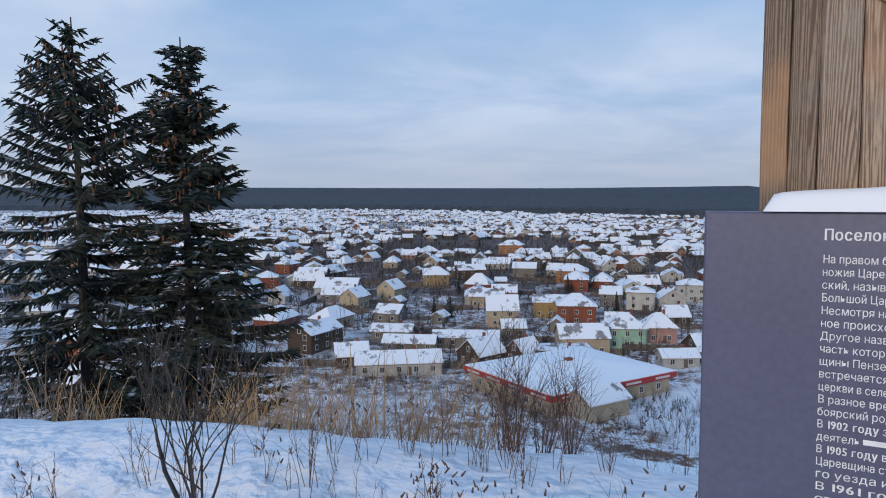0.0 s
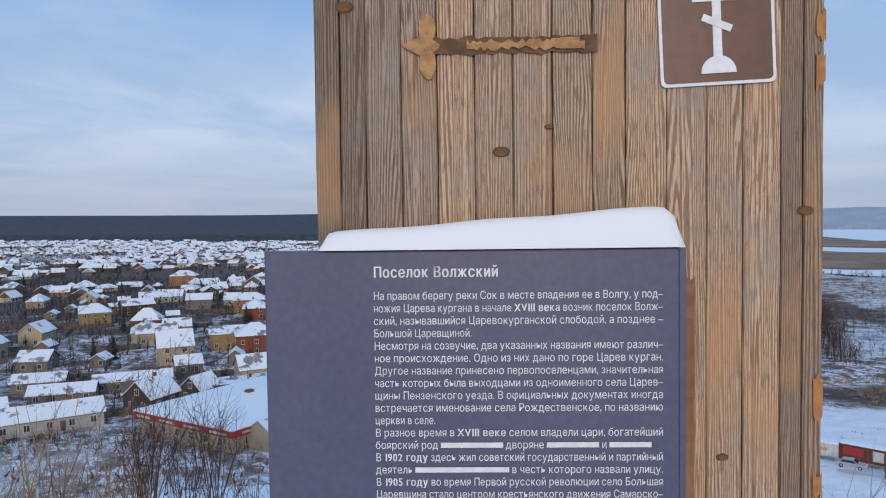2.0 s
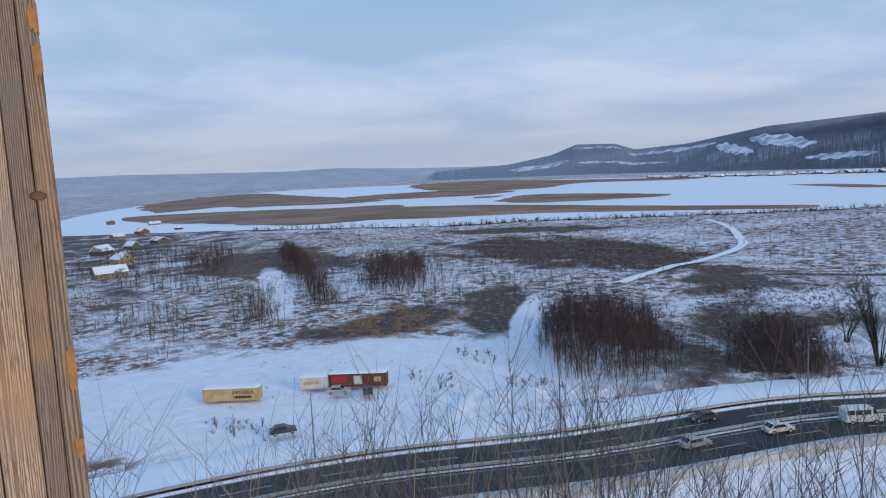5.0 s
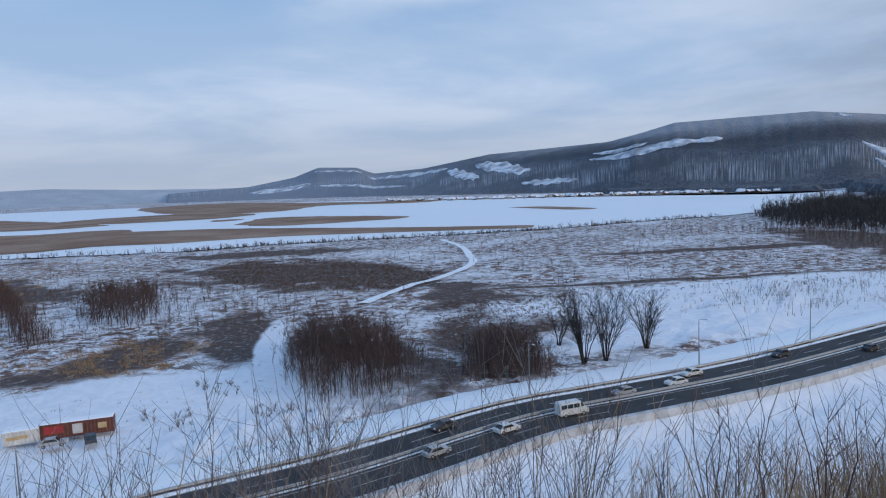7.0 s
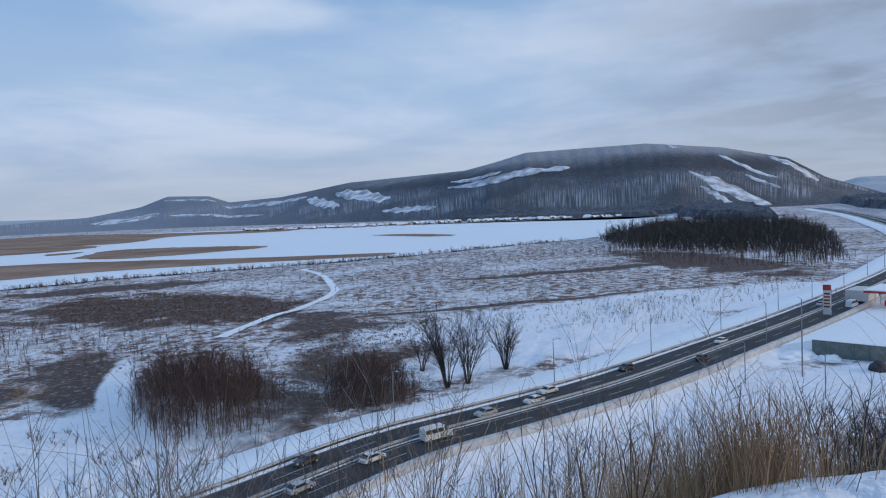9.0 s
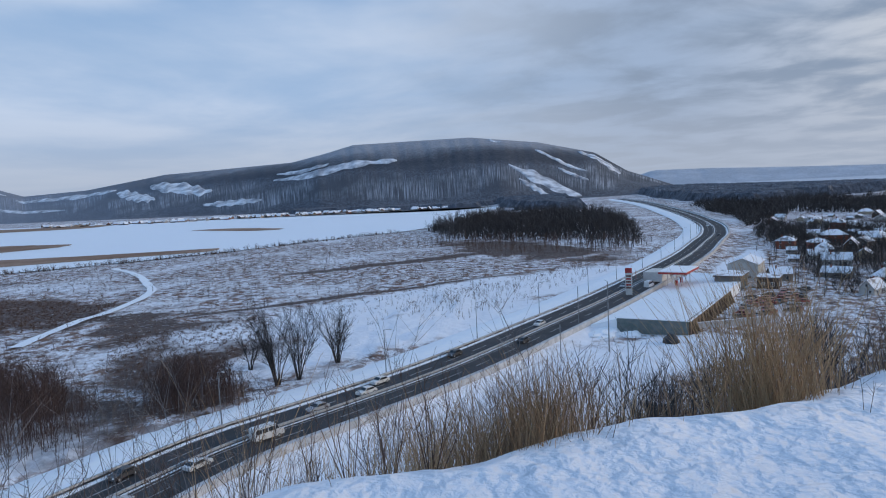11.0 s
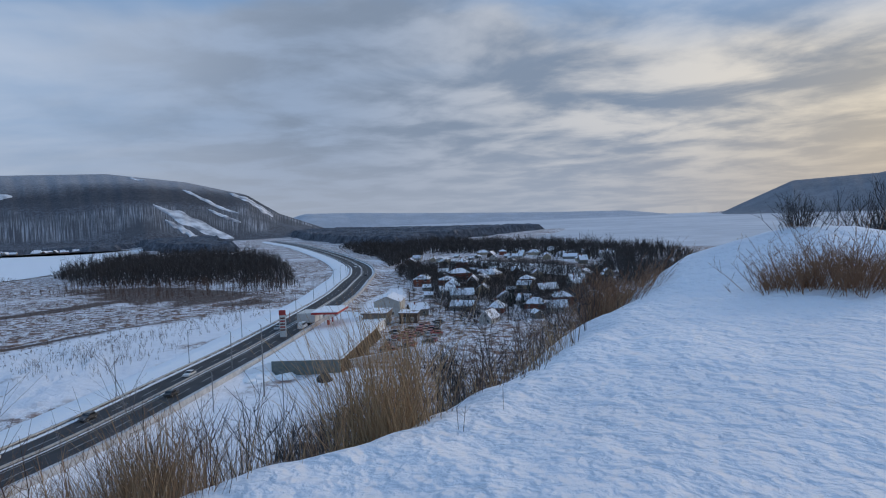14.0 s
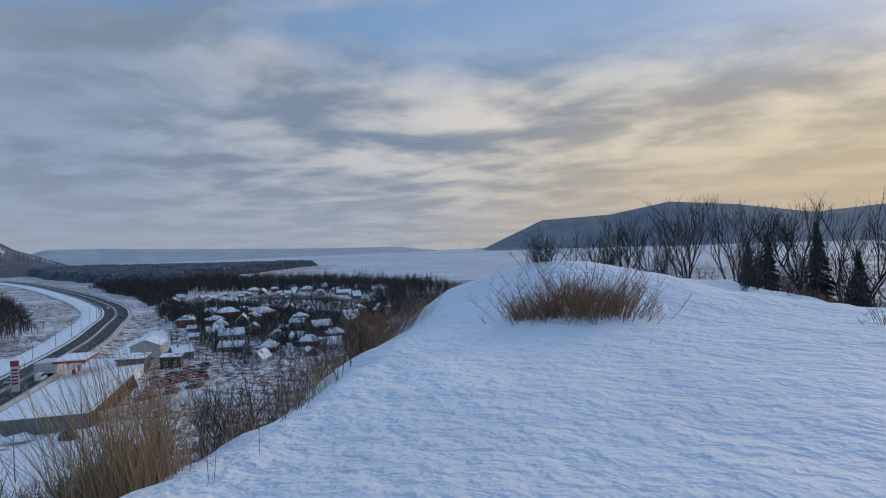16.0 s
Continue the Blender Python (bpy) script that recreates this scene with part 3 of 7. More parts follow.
def track(pts, wide, label):
    line = spline(pts, 4.0)
    zz = height(line[:, 0], line[:, 1]) + 0.34
    t = np.gradient(line, axis=0)
    t /= np.linalg.norm(t, axis=1)[:, None]
    n = np.stack([-t[:, 1], t[:, 0]], 1)
    p = Pile()
    for k in range(len(line) - 1):
        w0, w1 = (wide * (0.47 + 0.04 * math.sin(j * 0.9) + 0.03 * math.sin(j * 2.3 + 1)) for j in (k, k + 1))
        p.face([(*(line[k] - n[k] * w0), zz[k]), (*(line[k + 1] - n[k + 1] * w1), zz[k + 1]), (*(line[k + 1] + n[k + 1] * w1), zz[k + 1]), (*(line[k] + n[k] * w0), zz[k])])
    tagged(new("pavement", p.mesh("track", M_SNOW)), label, "track", kind="structure")


track([(195, 148), (234, 156), (262, 155), (308, 165), (343, 185), (388, 215), (440, 260)], 4.5, "trodden snowy track winding across the plain")
ribbon("road", ROAD, -8.2, 8.2, ROAD_Z, ROAD_Z, M_ASPH, "dark cleared asphalt of a divided highway", "road")


# ---------------------------------------------------------------- the information board on its timber stele
def plank_material(name="weathered_larch_boards", shade=1.0):
    m = material(name, (0.3, 0.2, 0.12), 0.75)
    g = Graph(m)
    info = g.add("ShaderNodeObjectInfo").outputs["Random"]
    c = g.add("ShaderNodeTexCoord")
    shift = g.add("ShaderNodeCombineXYZ")
    g.put(g.math("MULTIPLY", info, 37.0), shift.inputs[0])
    g.put(g.math("MULTIPLY", info, 91.0), shift.inputs[2])
    add = g.add("ShaderNodeVectorMath")
    g.put(c.outputs["Object"], add.inputs[0])
    g.put(shift.outputs[0], add.inputs[1])
    mp = g.add("ShaderNodeMapping")
    g.put(add.outputs[0], mp.inputs[0])
    mp.inputs["Scale"].default_value = (1.0, 1.0, 0.055)
    # growth rings cut lengthwise: bands bent by slow noise
    bend = g.noise(mp.outputs[0], 9.0, 3, 0.5, 0.8)
    sx = g.add("ShaderNodeSeparateXYZ")
    g.put(mp.outputs[0], sx.inputs[0])
    ringv = g.math("ADD", g.math("MULTIPLY", sx.outputs[0], 1150.0), g.math("MULTIPLY", bend, 120.0))
    ring = g.math("MULTIPLY", g.math("ADD", g.math("SINE", ringv), 1.0), 0.5)
    fine = g.noise(mp.outputs[0], 420.0, 4, 0.65)
    blot = g.noise(add.outputs[0], 5.0, 5, 0.6)
    light = g.mix(info, (0.66 * shade, 0.46 * shade, 0.30 * shade), (0.40 * shade, 0.30 * shade, 0.215 * shade))
    dark = g.mix(info, (0.34 * shade, 0.19 * shade, 0.105 * shade), (0.16 * shade, 0.11 * shade, 0.078 * shade))
    col = g.mix(g.ramp(ring, 0.35, 0.75), light, dark)
    col = g.mix(g.ramp(fine, 0.46, 0.66, 0.0, 0.75), col, (0.10, 0.066, 0.043))
    col = g.mix(g.ramp(blot, 0.45, 0.70, 0.0, 0.6), col, (0.33 * shade, 0.28 * shade, 0.23 * shade))
    warm = g.noise(add.outputs[0], 2.2, 3)
    col = g.mix(g.ramp(warm, 0.50, 0.68, 0.0, 0.6), col, (0.56, 0.29, 0.13))
    g.colour(col)
    g.bump(g.math("ADD", g.math("MULTIPLY", ring, 0.5), fine), 0.45, 0.003)
    return m


M_PLANK = plank_material()
M_GREYPLANK = plank_material("grey_weathered_boards", 0.62)
M_GROOVE = two_tone("dark_timber_core", (0.05, 0.035, 0.025), (0.08, 0.06, 0.045), 4, 0.9)
M_FRESH = two_tone("fresh_cut_wood", (0.56, 0.30, 0.11), (0.34, 0.17, 0.07), 45, 0.7, 0.3, 120)
M_CHAR = two_tone("scorched_wood", (0.12, 0.065, 0.03), (0.24, 0.12, 0.05), 25, 0.85, 0.3, 90)
M_BOARD = two_tone("slate_grey_enamel", (0.098, 0.100, 0.160), (0.112, 0.114, 0.175), 3.0, 0.35, 0.0, 60)
M_BROWN = two_tone("brown_sign_film", (0.13, 0.055, 0.035), (0.15, 0.065, 0.042), 4, 0.4)
M_WHITEPRINT = two_tone("white_print", (0.86, 0.86, 0.86), (0.76, 0.76, 0.76), 25, 0.5)
M_ORANGE = two_tone("bright_worn_wood", (0.55, 0.24, 0.07), (0.36, 0.17, 0.07), 30, 0.8)
M_CORTEN = two_tone("rust_stain", (0.24, 0.10, 0.04), (0.32, 0.17, 0.08), 6, 0.8)

SX0, SX1, SY, SB, ST = -0.662, 0.335, 1.238, 39.7, 42.75
stele = thing("timber_stele", "upright stele of weathered vertical boards on a snowy hilltop", "stele", pose(0, SY, SB))
q = Pile()
q.box(SX0 + 0.012, 0.018, 0, SX1 - 0.006, 0.20, ST - SB - 0.01)
part("core", q, M_GROOVE, stele)
edges = [0.0, 0.050, 0.101, 0.172, 0.243, 0.317, 0.392, 0.470, 0.548, 0.612, 0.692, 0.770, 0.842, 0.915, 0.958, 0.997]
wr = random.Random(5)
for a, b in zip(edges, edges[1:]):
    q = Pile()
    g0, w, n = 0.0008, b - a, 16
    H = ST - SB
    x0, x1 = -w / 2 + g0, w / 2 - g0
    wav = [wr.uniform(-0.0012, 0.0012) for _ in range(n + 1)]
    rings = []
    for k in range(n + 1):
        z, o = H * k / n, wav[k]
        rings.append([(x0 + o, 0.022, z), (x0 + o, 0.003, z), (x0 + o + 0.002, 0.0, z), (x1 + o - 0.002, 0.0, z), (x1 + o, 0.003, z), (x1 + o, 0.022, z)])
    q.v = [p for ring in rings for p in ring]
    q.f = [(6 * k + j, 6 * k + (j + 1) % 6, 6 * k + 6 + (j + 1) % 6, 6 * k + 6 + j) for k in range(n) for j in range(6)] + [tuple(range(6 * n, 6 * n + 6))]
    q.i = [0] * len(q.f)
    ob = part("plank", q, M_GREYPLANK if a > 0.9 or a < 0.08 else M_PLANK, stele)
    ob.matrix_basis = pose((a + b) / 2 + SX0, wr.uniform(-0.0015, 0.0015), 0)
# boards of the narrow sides
for x, s in ((SX1, 1), (SX0, -1)):
    for y0, y1 in ((0.024, 0.11), (0.112, 0.20)):
        q = Pile()
        q.box(-0.01, 0.001, 0, 0.01, y1 - y0 - 0.001, H)
        ob = part("plank", q, M_PLANK, stele)
        ob.matrix_basis = pose(x - s * 0.0105, y0, 0)
# knots
for x, z, r in ((-0.294, 41.812, 0.017), (0.300, 41.689, 0.015), (-0.60, 42.10, 0.018), (0.14, 41.2, 0.012), (-0.20, 41.86, 0.008)):
    q = Pile()
    n = 14
    for rr, y0, y1 in ((r, -0.0025, -0.0045), (r * 0.55, -0.0045, -0.0030)):
        q.prism([(rr * 1.1 * math.cos(6.283 * k / n) * (1 + 0.1 * wr.random()), y0 + 0.004, rr * 0.7 * math.sin(6.283 * k / n)) for k in range(n)][::-1],
                [(rr * 0.8 * math.cos(6.283 * k / n), y1, rr * 0.5 * math.sin(6.283 * k / n)) for k in range(n)][::-1])
    ob = part("knot", q, M_CHAR, stele, "dark round knot in a board")
    ob.matrix_basis = pose(x, 0, z - SB)


# carved arrow, pointing away from the cross
def ragged(x0, x1, z0, z1, n, amp, y, seed):
    r = random.Random(seed)
    q = Pile()
    top = [(x0 + (x1 - x0) * k / n, y + r.uniform(-0.0015, 0.001), z1 + r.uniform(-amp, amp)) for k in range(n + 1)]
    low = [(x0 + (x1 - x0) * k / n, y + r.uniform(-0.0015, 0.001), z0 + r.uniform(-amp, amp)) for k in range(n + 1)]
    for k in range(n):
        q.face([low[k], low[k + 1], top[k + 1], top[k]])
    return q


az0 = 42.020 - SB
arrow = part("carved_arrow", ragged(-0.46, -0.105, az0 - 0.016, az0 + 0.016, 26, 0.004, -0.0045, 1), M_CHAR, stele, "arrow carved and scorched into the boards")
part("splinter", ragged(-0.36, -0.13, az0 - 0.008, az0 + 0.007, 34, 0.005, -0.0075, 2), M_FRESH, arrow, "fresh splintered wood")
q = Pile()
q.box(-0.178, -0.009, az0 - 0.010, -0.140, -0.002, az0 + 0.012)
part("chip", q, M_FRESH, arrow)
for s in (1, -1):
    q = Pile()
    n = 12
    rimp = []
    for k in range(n):
        a = 6.283 * k / n
        rimp.append((-0.437 + 0.017 * math.cos(a), -0.0058, az0 + s * 0.034 + 0.030 * math.sin(a) * (1 + 0.12 * math.sin(3 * a + s))))
    q.face(rimp[::-1])
    part("arrow_head", q, M_FRESH, arrow, "worn orange arrow head")
q = Pile()
q.face([(-0.490, -0.0055, az0 + 0.002), (-0.44, -0.0055, az0 - 0.024), (-0.41, -0.0055, az0), (-0.44, -0.0055, az0 + 0.024)])
part("arrow_tip", q, M_FRESH, arrow)
part("rust_run", ragged(0.056, 0.084, 40.4 - SB, 41.56 - SB, 4, 0.006, -0.0042, 9), M_CORTEN, stele, "rusty run-off stain beside the grey board")
# orange wear along the outer edge
for z0, z1 in ((42.20, 42.30), (42.02, 42.07), (41.93, 41.99), (41.28, 41.36), (41.12, 41.17)):
    q = ragged(0.316, 0.334, z0 - SB, z1 - SB, 5, 0.012, -0.0042, int(z0 * 100))
    part("worn_edge", q, M_ORANGE, stele, "orange worn edge of the outer board")


def rounded(w, h, r, y, n=6, x=0.0, z=0.0):
    pts = []
    for cx, cz, a0 in ((w / 2 - r, h / 2 - r, 0), (-w / 2 + r, h / 2 - r, 90), (-w / 2 + r, -h / 2 + r, 180), (w / 2 - r, -h / 2 + r, 270)):
        for k in range(n + 1):
            a = radians(a0 + 90 * k / n)
            pts.append((x + cx + r * math.cos(a), y, z + cz + r * math.sin(a)))
    return pts[::-1]


# brown sign with a cross
sign = thing("cross_sign", "small brown sign with a white orthodox cross on the boards", "sign", pose(0.123, SY - 0.0065, 42.065, ry=-2.4))
q = Pile()
q.prism(rounded(0.222, 0.26, 0.012, 0.004), rounded(0.222, 0.26, 0.012, -0.0005))
part("plate", q, M_WHITEPRINT, sign, "white rimmed plate")
q = Pile()
q.prism(rounded(0.210, 0.248, 0.009, 0.0), rounded(0.210, 0.248, 0.009, -0.0012))
part("field", q, M_BROWN, sign, "brown field")
q = Pile()
q.box(-0.0085, -0.003, -0.080, 0.0085, -0.0005, 0.11)
q.box(-0.046, -0.0033, 0.030, 0.046, -0.0006, 0.046)
q.box(-0.022, -0.0036, 0.072, 0.022, -0.0006, 0.085)
q.box(-0.030, -0.0039, -0.007, 0.030, -0.0006, 0.007, 0, pose(0, 0, -0.012, ry=24))
part("cross", q, M_WHITEPRINT, sign, "white slanted-bar cross")
q = Pile()
q.prism([(0.034 * math.cos(a), -0.0006, -0.108 + 0.034 * math.sin(a)) for a in np.linspace(math.pi, 0, 12)], [(0.034 * math.cos(a), -0.0046, -0.108 + 0.034 * math.sin(a)) for a in np.linspace(math.pi, 0, 12)])
part("mound", q, M_WHITEPRINT, sign)

# the grey board: a folded sheet box in front of the boards
BX0, BX1, BY, BT, BB = -0.757, 0.042, 1.190, 41.622, 40.35
board = thing("information_board", "slate grey metal information board with white lettering", "information board", pose(0, BY, 0))
q = Pile()
bv = 0.004
q.prism([(BX0, 0.044, BB), (BX1, 0.044, BB), (BX1, 0.044, BT), (BX0, 0.044, BT)][::-1], [(BX0, bv, BB), (BX1, bv, BB), (BX1, bv, BT), (BX0, bv, BT)][::-1], 0, False)
q.prism([(BX0, bv, BB), (BX1, bv, BB), (BX1, bv, BT), (BX0, bv, BT)][::-1], [(BX0 + bv, 0, BB + bv), (BX1 - bv, 0, BB + bv), (BX1 - bv, 0, BT - bv), (BX0 + bv, 0, BT - bv)][::-1])
part("panel", q, M_BOARD, board)
q = Pile()
q.box(BX1 + 0.0005, 0.004, BB, BX1 + 0.012, 0.043, BT - 0.002)
part("side_return", q, M_BOARD, board, "folded sheet side of the board")


GLYPHS = {}


def glyph(ch):
    """The faces of one letter at size 1, and how far the next one starts."""
    if ch in GLYPHS:
        return GLYPHS[ch]
    if ch == " ":
        GLYPHS[ch] = ([], 0.27)
        return GLYPHS[ch]
    if ch == "н":
        # two stems and a bar, as tall and wide as its neighbour in the alphabet
        pts = [p for f in glyph("п")[0] for p in f]
        x0, x1, top, s = min(p[0] for p in pts), max(p[0] for p in pts), max(p[1] for p in pts), 0.072
        rects = ((x0, 0, x0 + s, top), (x1 - s, 0, x1, top), (x0 + s, top * 0.44, x1 - s, top * 0.44 + s * 0.9))
        GLYPHS[ch] = ([[(a, b), (c, b), (c, d), (a, d)] for a, b, c, d in rects], glyph("п")[1])
        return GLYPHS[ch]
    cu = bpy.data.curves.new("lettering", "FONT")
    cu.body, cu.size, cu.resolution_u = "φ" if ch == "ф" else ch, 1.0, 3
    ob = bpy.data.objects.new("lettering", cu)
    scene.collection.objects.link(ob)
    bpy.context.view_layer.update()
    me = bpy.data.meshes.new_from_object(ob.evaluated_get(bpy.context.evaluated_depsgraph_get()))
    bpy.data.objects.remove(ob)
    bpy.data.curves.remove(cu)
    faces = [[(me.vertices[i].co.x, me.vertices[i].co.y) for i in f.vertices] for f in me.polygons]
    GLYPHS[ch] = (faces, max([p[0] for f in faces for p in f], default=0.2) + 0.062)
    bpy.data.meshes.remove(me)
    return GLYPHS[ch]


def text_line(pieces, x, z, size, width=0.0, parent=None, mat=None, y=-0.0012):
    """pieces: (text, style) with style t(hin), b(old) or m for a plain bar as long as that many letters."""
    cursor, made, parent, mat = 0.0, [], parent or board, mat or M_WHITEPRINT
    for text, style in pieces:
        if style == "m":
            made.append((None, cursor, cursor + text * 0.56))
            cursor += text * 0.56 + 0.27
            continue
        p, n = Pile(), 0
        for ch in text:
            faces, step = glyph(ch)
            for shift in (0.0, 0.03, 0.06) if style == "b" else (0.0, 0.008):
                for f in faces:
                    n += 1
                    p.face([(cursor + px + shift, y - 0.00003 * (n % 5) - 0.002 * shift, pz) for px, pz in f])
            cursor += step + (0.05 if style == "b" else 0.0)
        made.append((p, 0, 0))
        cursor += 0.27
    sx = width / (cursor - 0.27) if width else size
    for p, c0, c1 in made:
        if p is None:
            q = Pile()
            q.box(x + c0 * sx, y - 0.0004, z + 0.08 * size, x + c1 * sx, y, z + 0.55 * size)
            part("lettering_bar", q, mat, parent)
            continue
        p.v = [(x + vx * sx, vy, z + vz * size) for vx, vy, vz in p.v]
        part("lettering", p, mat, parent)


TX, TW, LZ, STEP, SIZE = -0.546, 0.556, 41.5265, 0.02425, 0.0215
text_line([("Поселок Волжский", "b")], TX, 41.5695, 0.0295, 0.242)
LINES = [
    [("На правом берегу реки Сок в месте впадения ее в Волгу, у под–", "t")], [("ножия Царева кургана в начале", "t"), ("XVIII века", "b"), ("возник поселок Волж–", "t")],
    [("ский, называвшийся Царевокурганской слободой, а позднее –", "t")], [("Большой Царевщиной.", "t")],
    [("Несмотря на созвучие, два указанных названия имеют различ–", "t")], [("ное происхождение. Одно из них дано по горе Царев курган.", "t")],
    [("Другое название принесено первопоселенцами, значительная", "t")], [("часть которых была выходцами из одноименного села Царев–", "t")],
    [("щины Пензенского уезда. В официальных документах иногда", "t")], [("встречается именование села Рождественское, по названию", "t")], [("церкви в селе.", "t")],
    [("В разное время в", "t"), ("XVIII веке", "b"), ("селом владели цари, богатейший", "t")], [("боярский род", "t"), (12, "m"), ("дворяне", "t"), (10, "m"), ("и", "t"), (8, "m")],
    [("В", "t"), ("1902 году", "b"), ("здесь жил советский государственный и партийный", "t")], [("деятель", "t"), (18, "m"), ("в честь которого назвали улицу.", "t")],
    [("В", "t"), ("1905 году", "b"), ("во время Первой русской революции село Большая", "t")], [("Царевщина стало центром крестьянского движения Самарско–", "t")],
    [("го уезда и", "t"), (32, "m")], [("В", "t"), ("1961 году", "b"), (26, "m")], [("стал", "t"), (30, "m")]]
SHORT = {3: 0.190, 10: 0.118, 12: 0.533}
for k, pieces in enumerate(LINES):
    text_line(pieces, TX, LZ - k * STEP, SIZE, SHORT.get(k, TW))

# snow lying on the board's top edge
q = Pile()
n, m2 = 40, 9
r5 = random.Random(3)
rows = []
for i in range(n + 1):
    t5 = i / n
    x = -0.650 + (0.050 + 0.650) * t5
    end = min(1.0, math.sqrt(max(0.0, 1 - (max(0, t5 - 0.94) / 0.06) ** 2)), math.sqrt(max(0.0, 1 - (max(0, 0.04 - t5) / 0.04) ** 2)))
    hh = (0.034 + 0.044 * min(1, t5 * 1.1)) * max(end, 0.06) + 0.0015 * math.sin(17 * t5)
    row = []
    for j in range(m2 + 1):
        a = math.pi * j / m2
        row.append((x, BY + 0.018 - 0.026 * math.cos(a) * (0.9 + 0.1 * max(end, 0.1)), BT + 0.0005 + hh * math.sin(a) ** 0.55))
    rows.append(row)
for r0, r1 in zip(rows, rows[1:]):
    for j in range(m2):
        q.face([r0[j], r1[j], r1[j + 1], r0[j + 1]])
q.face(rows[0])
q.face(rows[-1][::-1])
cap = new("snow_cap", q.mesh("snow_cap", snow_mat("cap_snow", (0.85, 0.87, 0.90), 0.03), True))
bm = bmesh.new()
bm.from_mesh(cap.data)
bmesh.ops.remove_doubles(bm, verts=bm.verts[:], dist=1e-5)
bmesh.ops.recalc_face_normals(bm, faces=bm.faces[:])
bm.to_mesh(cap.data)
bm.free()
tagged(cap, "thick rounded snow lying on the grey board", "snow")
M_RAIL = two_tone("galvanised_steel", (0.45, 0.46, 0.47), (0.62, 0.62, 0.62), 2.0, 0.5, metal=0.6)
M_CONC = two_tone("snow_dusted_concrete", (0.42, 0.42, 0.42), (0.60, 0.60, 0.61), 0.6, 0.9, 0.2, 8.0, own=False)
M_PAINT = two_tone("worn_road_paint", (0.55, 0.55, 0.55), (0.28, 0.28, 0.28), 1.5, 0.8, own=False)
M_POLE = two_tone("grey_pole_steel", (0.20, 0.21, 0.22), (0.30, 0.31, 0.32), 3.0, 0.6, metal=0.4)


def side_line(off):
    t = np.gradient(ROAD, axis=0)
    t /= np.linalg.norm(t, axis=1)[:, None]
    return ROAD + np.stack([-t[:, 1], t[:, 0]], 1) * off


def strip_box(line, wide, z0, z1, mat, name, label, category):
    """A long low wall along a line."""
    t = np.gradient(line, axis=0)
    t /= np.linalg.norm(t, axis=1)[:, None]
    n = np.stack([-t[:, 1], t[:, 0]], 1) * wide / 2
    p = Pile()
    for k in range(len(line) - 1):
        a, b, c, d = line[k] - n[k], line[k] + n[k], line[k + 1] + n[k + 1], line[k + 1] - n[k + 1]
        p.face([(*a, z1), (*d, z1), (*c, z1), (*b, z1)])
        p.face([(*a, z0), (*d, z0), (*d, z1), (*a, z1)])
        p.face([(*c, z0), (*b, z0), (*b, z1), (*c, z1)])
    return tagged(new(name, p.mesh(name, mat)), label, category, kind="structure")


strip_box(side_line(-9.6), 1.1, 0.4, ROAD_Z + 1.0, M_CONC, "barrier", "snow-dusted concrete barrier wall beside the highway", "barrier")
strip_box(side_line(0.0), 0.32, ROAD_Z + 0.45, ROAD_Z + 0.80, M_RAIL, "barrier", "galvanised steel median guard rail of the highway", "guard rail")
strip_box(side_line(8.6), 0.28, ROAD_Z + 0.42, ROAD_Z + 0.76, M_RAIL, "barrier", "galvanised steel guard rail along the highway", "guard rail")
p = Pile()
for off in (0.0, 8.6):
    for q in side_line(off)[::1]:
        p.box(q[0] - 0.07, q[1] - 0.07, ROAD_Z - 0.6, q[0] + 0.07, q[1] + 0.07, ROAD_Z + 0.6)
tagged(new("guard_rail_post", p.mesh("guard_rail_post", M_POLE)), "row of short steel guard rail posts", "posts", kind="stuff")
for off, dash in ((-7.4, 0), (-1.0, 0), (1.0, 0), (7.4, 0), (-4.2, 1), (4.2, 1)):
    line, p = side_line(off), Pile()
    for k in range(len(line) - 1):
        if dash and k % 2:
            continue
        d = line[k + 1] - line[k]
        n = np.array([-d[1], d[0]]) / np.linalg.norm(d) * 0.09
        p.face([(*(line[k] - n), ROAD_Z + 0.012), (*(line[k + 1] - n), ROAD_Z + 0.012), (*(line[k + 1] + n), ROAD_Z + 0.012), (*(line[k] + n), ROAD_Z + 0.012)])
    me = p.mesh("lane_marking", M_PAINT)
    tagged(new("trim", me), "worn white lane line painted on asphalt", "lane marking", kind="structure")
# swept snow on the shoulders
ribbon("trim", side_line(7.95), -0.45, 0.45, ROAD_Z + 0.03, ROAD_Z + 0.10, M_SNOW, "swept snow heaped along the road edge", "snow bank")
ribbon("trim", side_line(-8.3), -0.5, 0.5, ROAD_Z + 0.08, ROAD_Z + 0.03, M_SNOW, "swept snow heaped along the road edge", "snow bank")
ribbon("trim", side_line(0.0), -0.3, 0.3, ROAD_Z + 0.05, ROAD_Z + 0.05, M_SNOW, "snow lying along the median of the road", "snow bank")
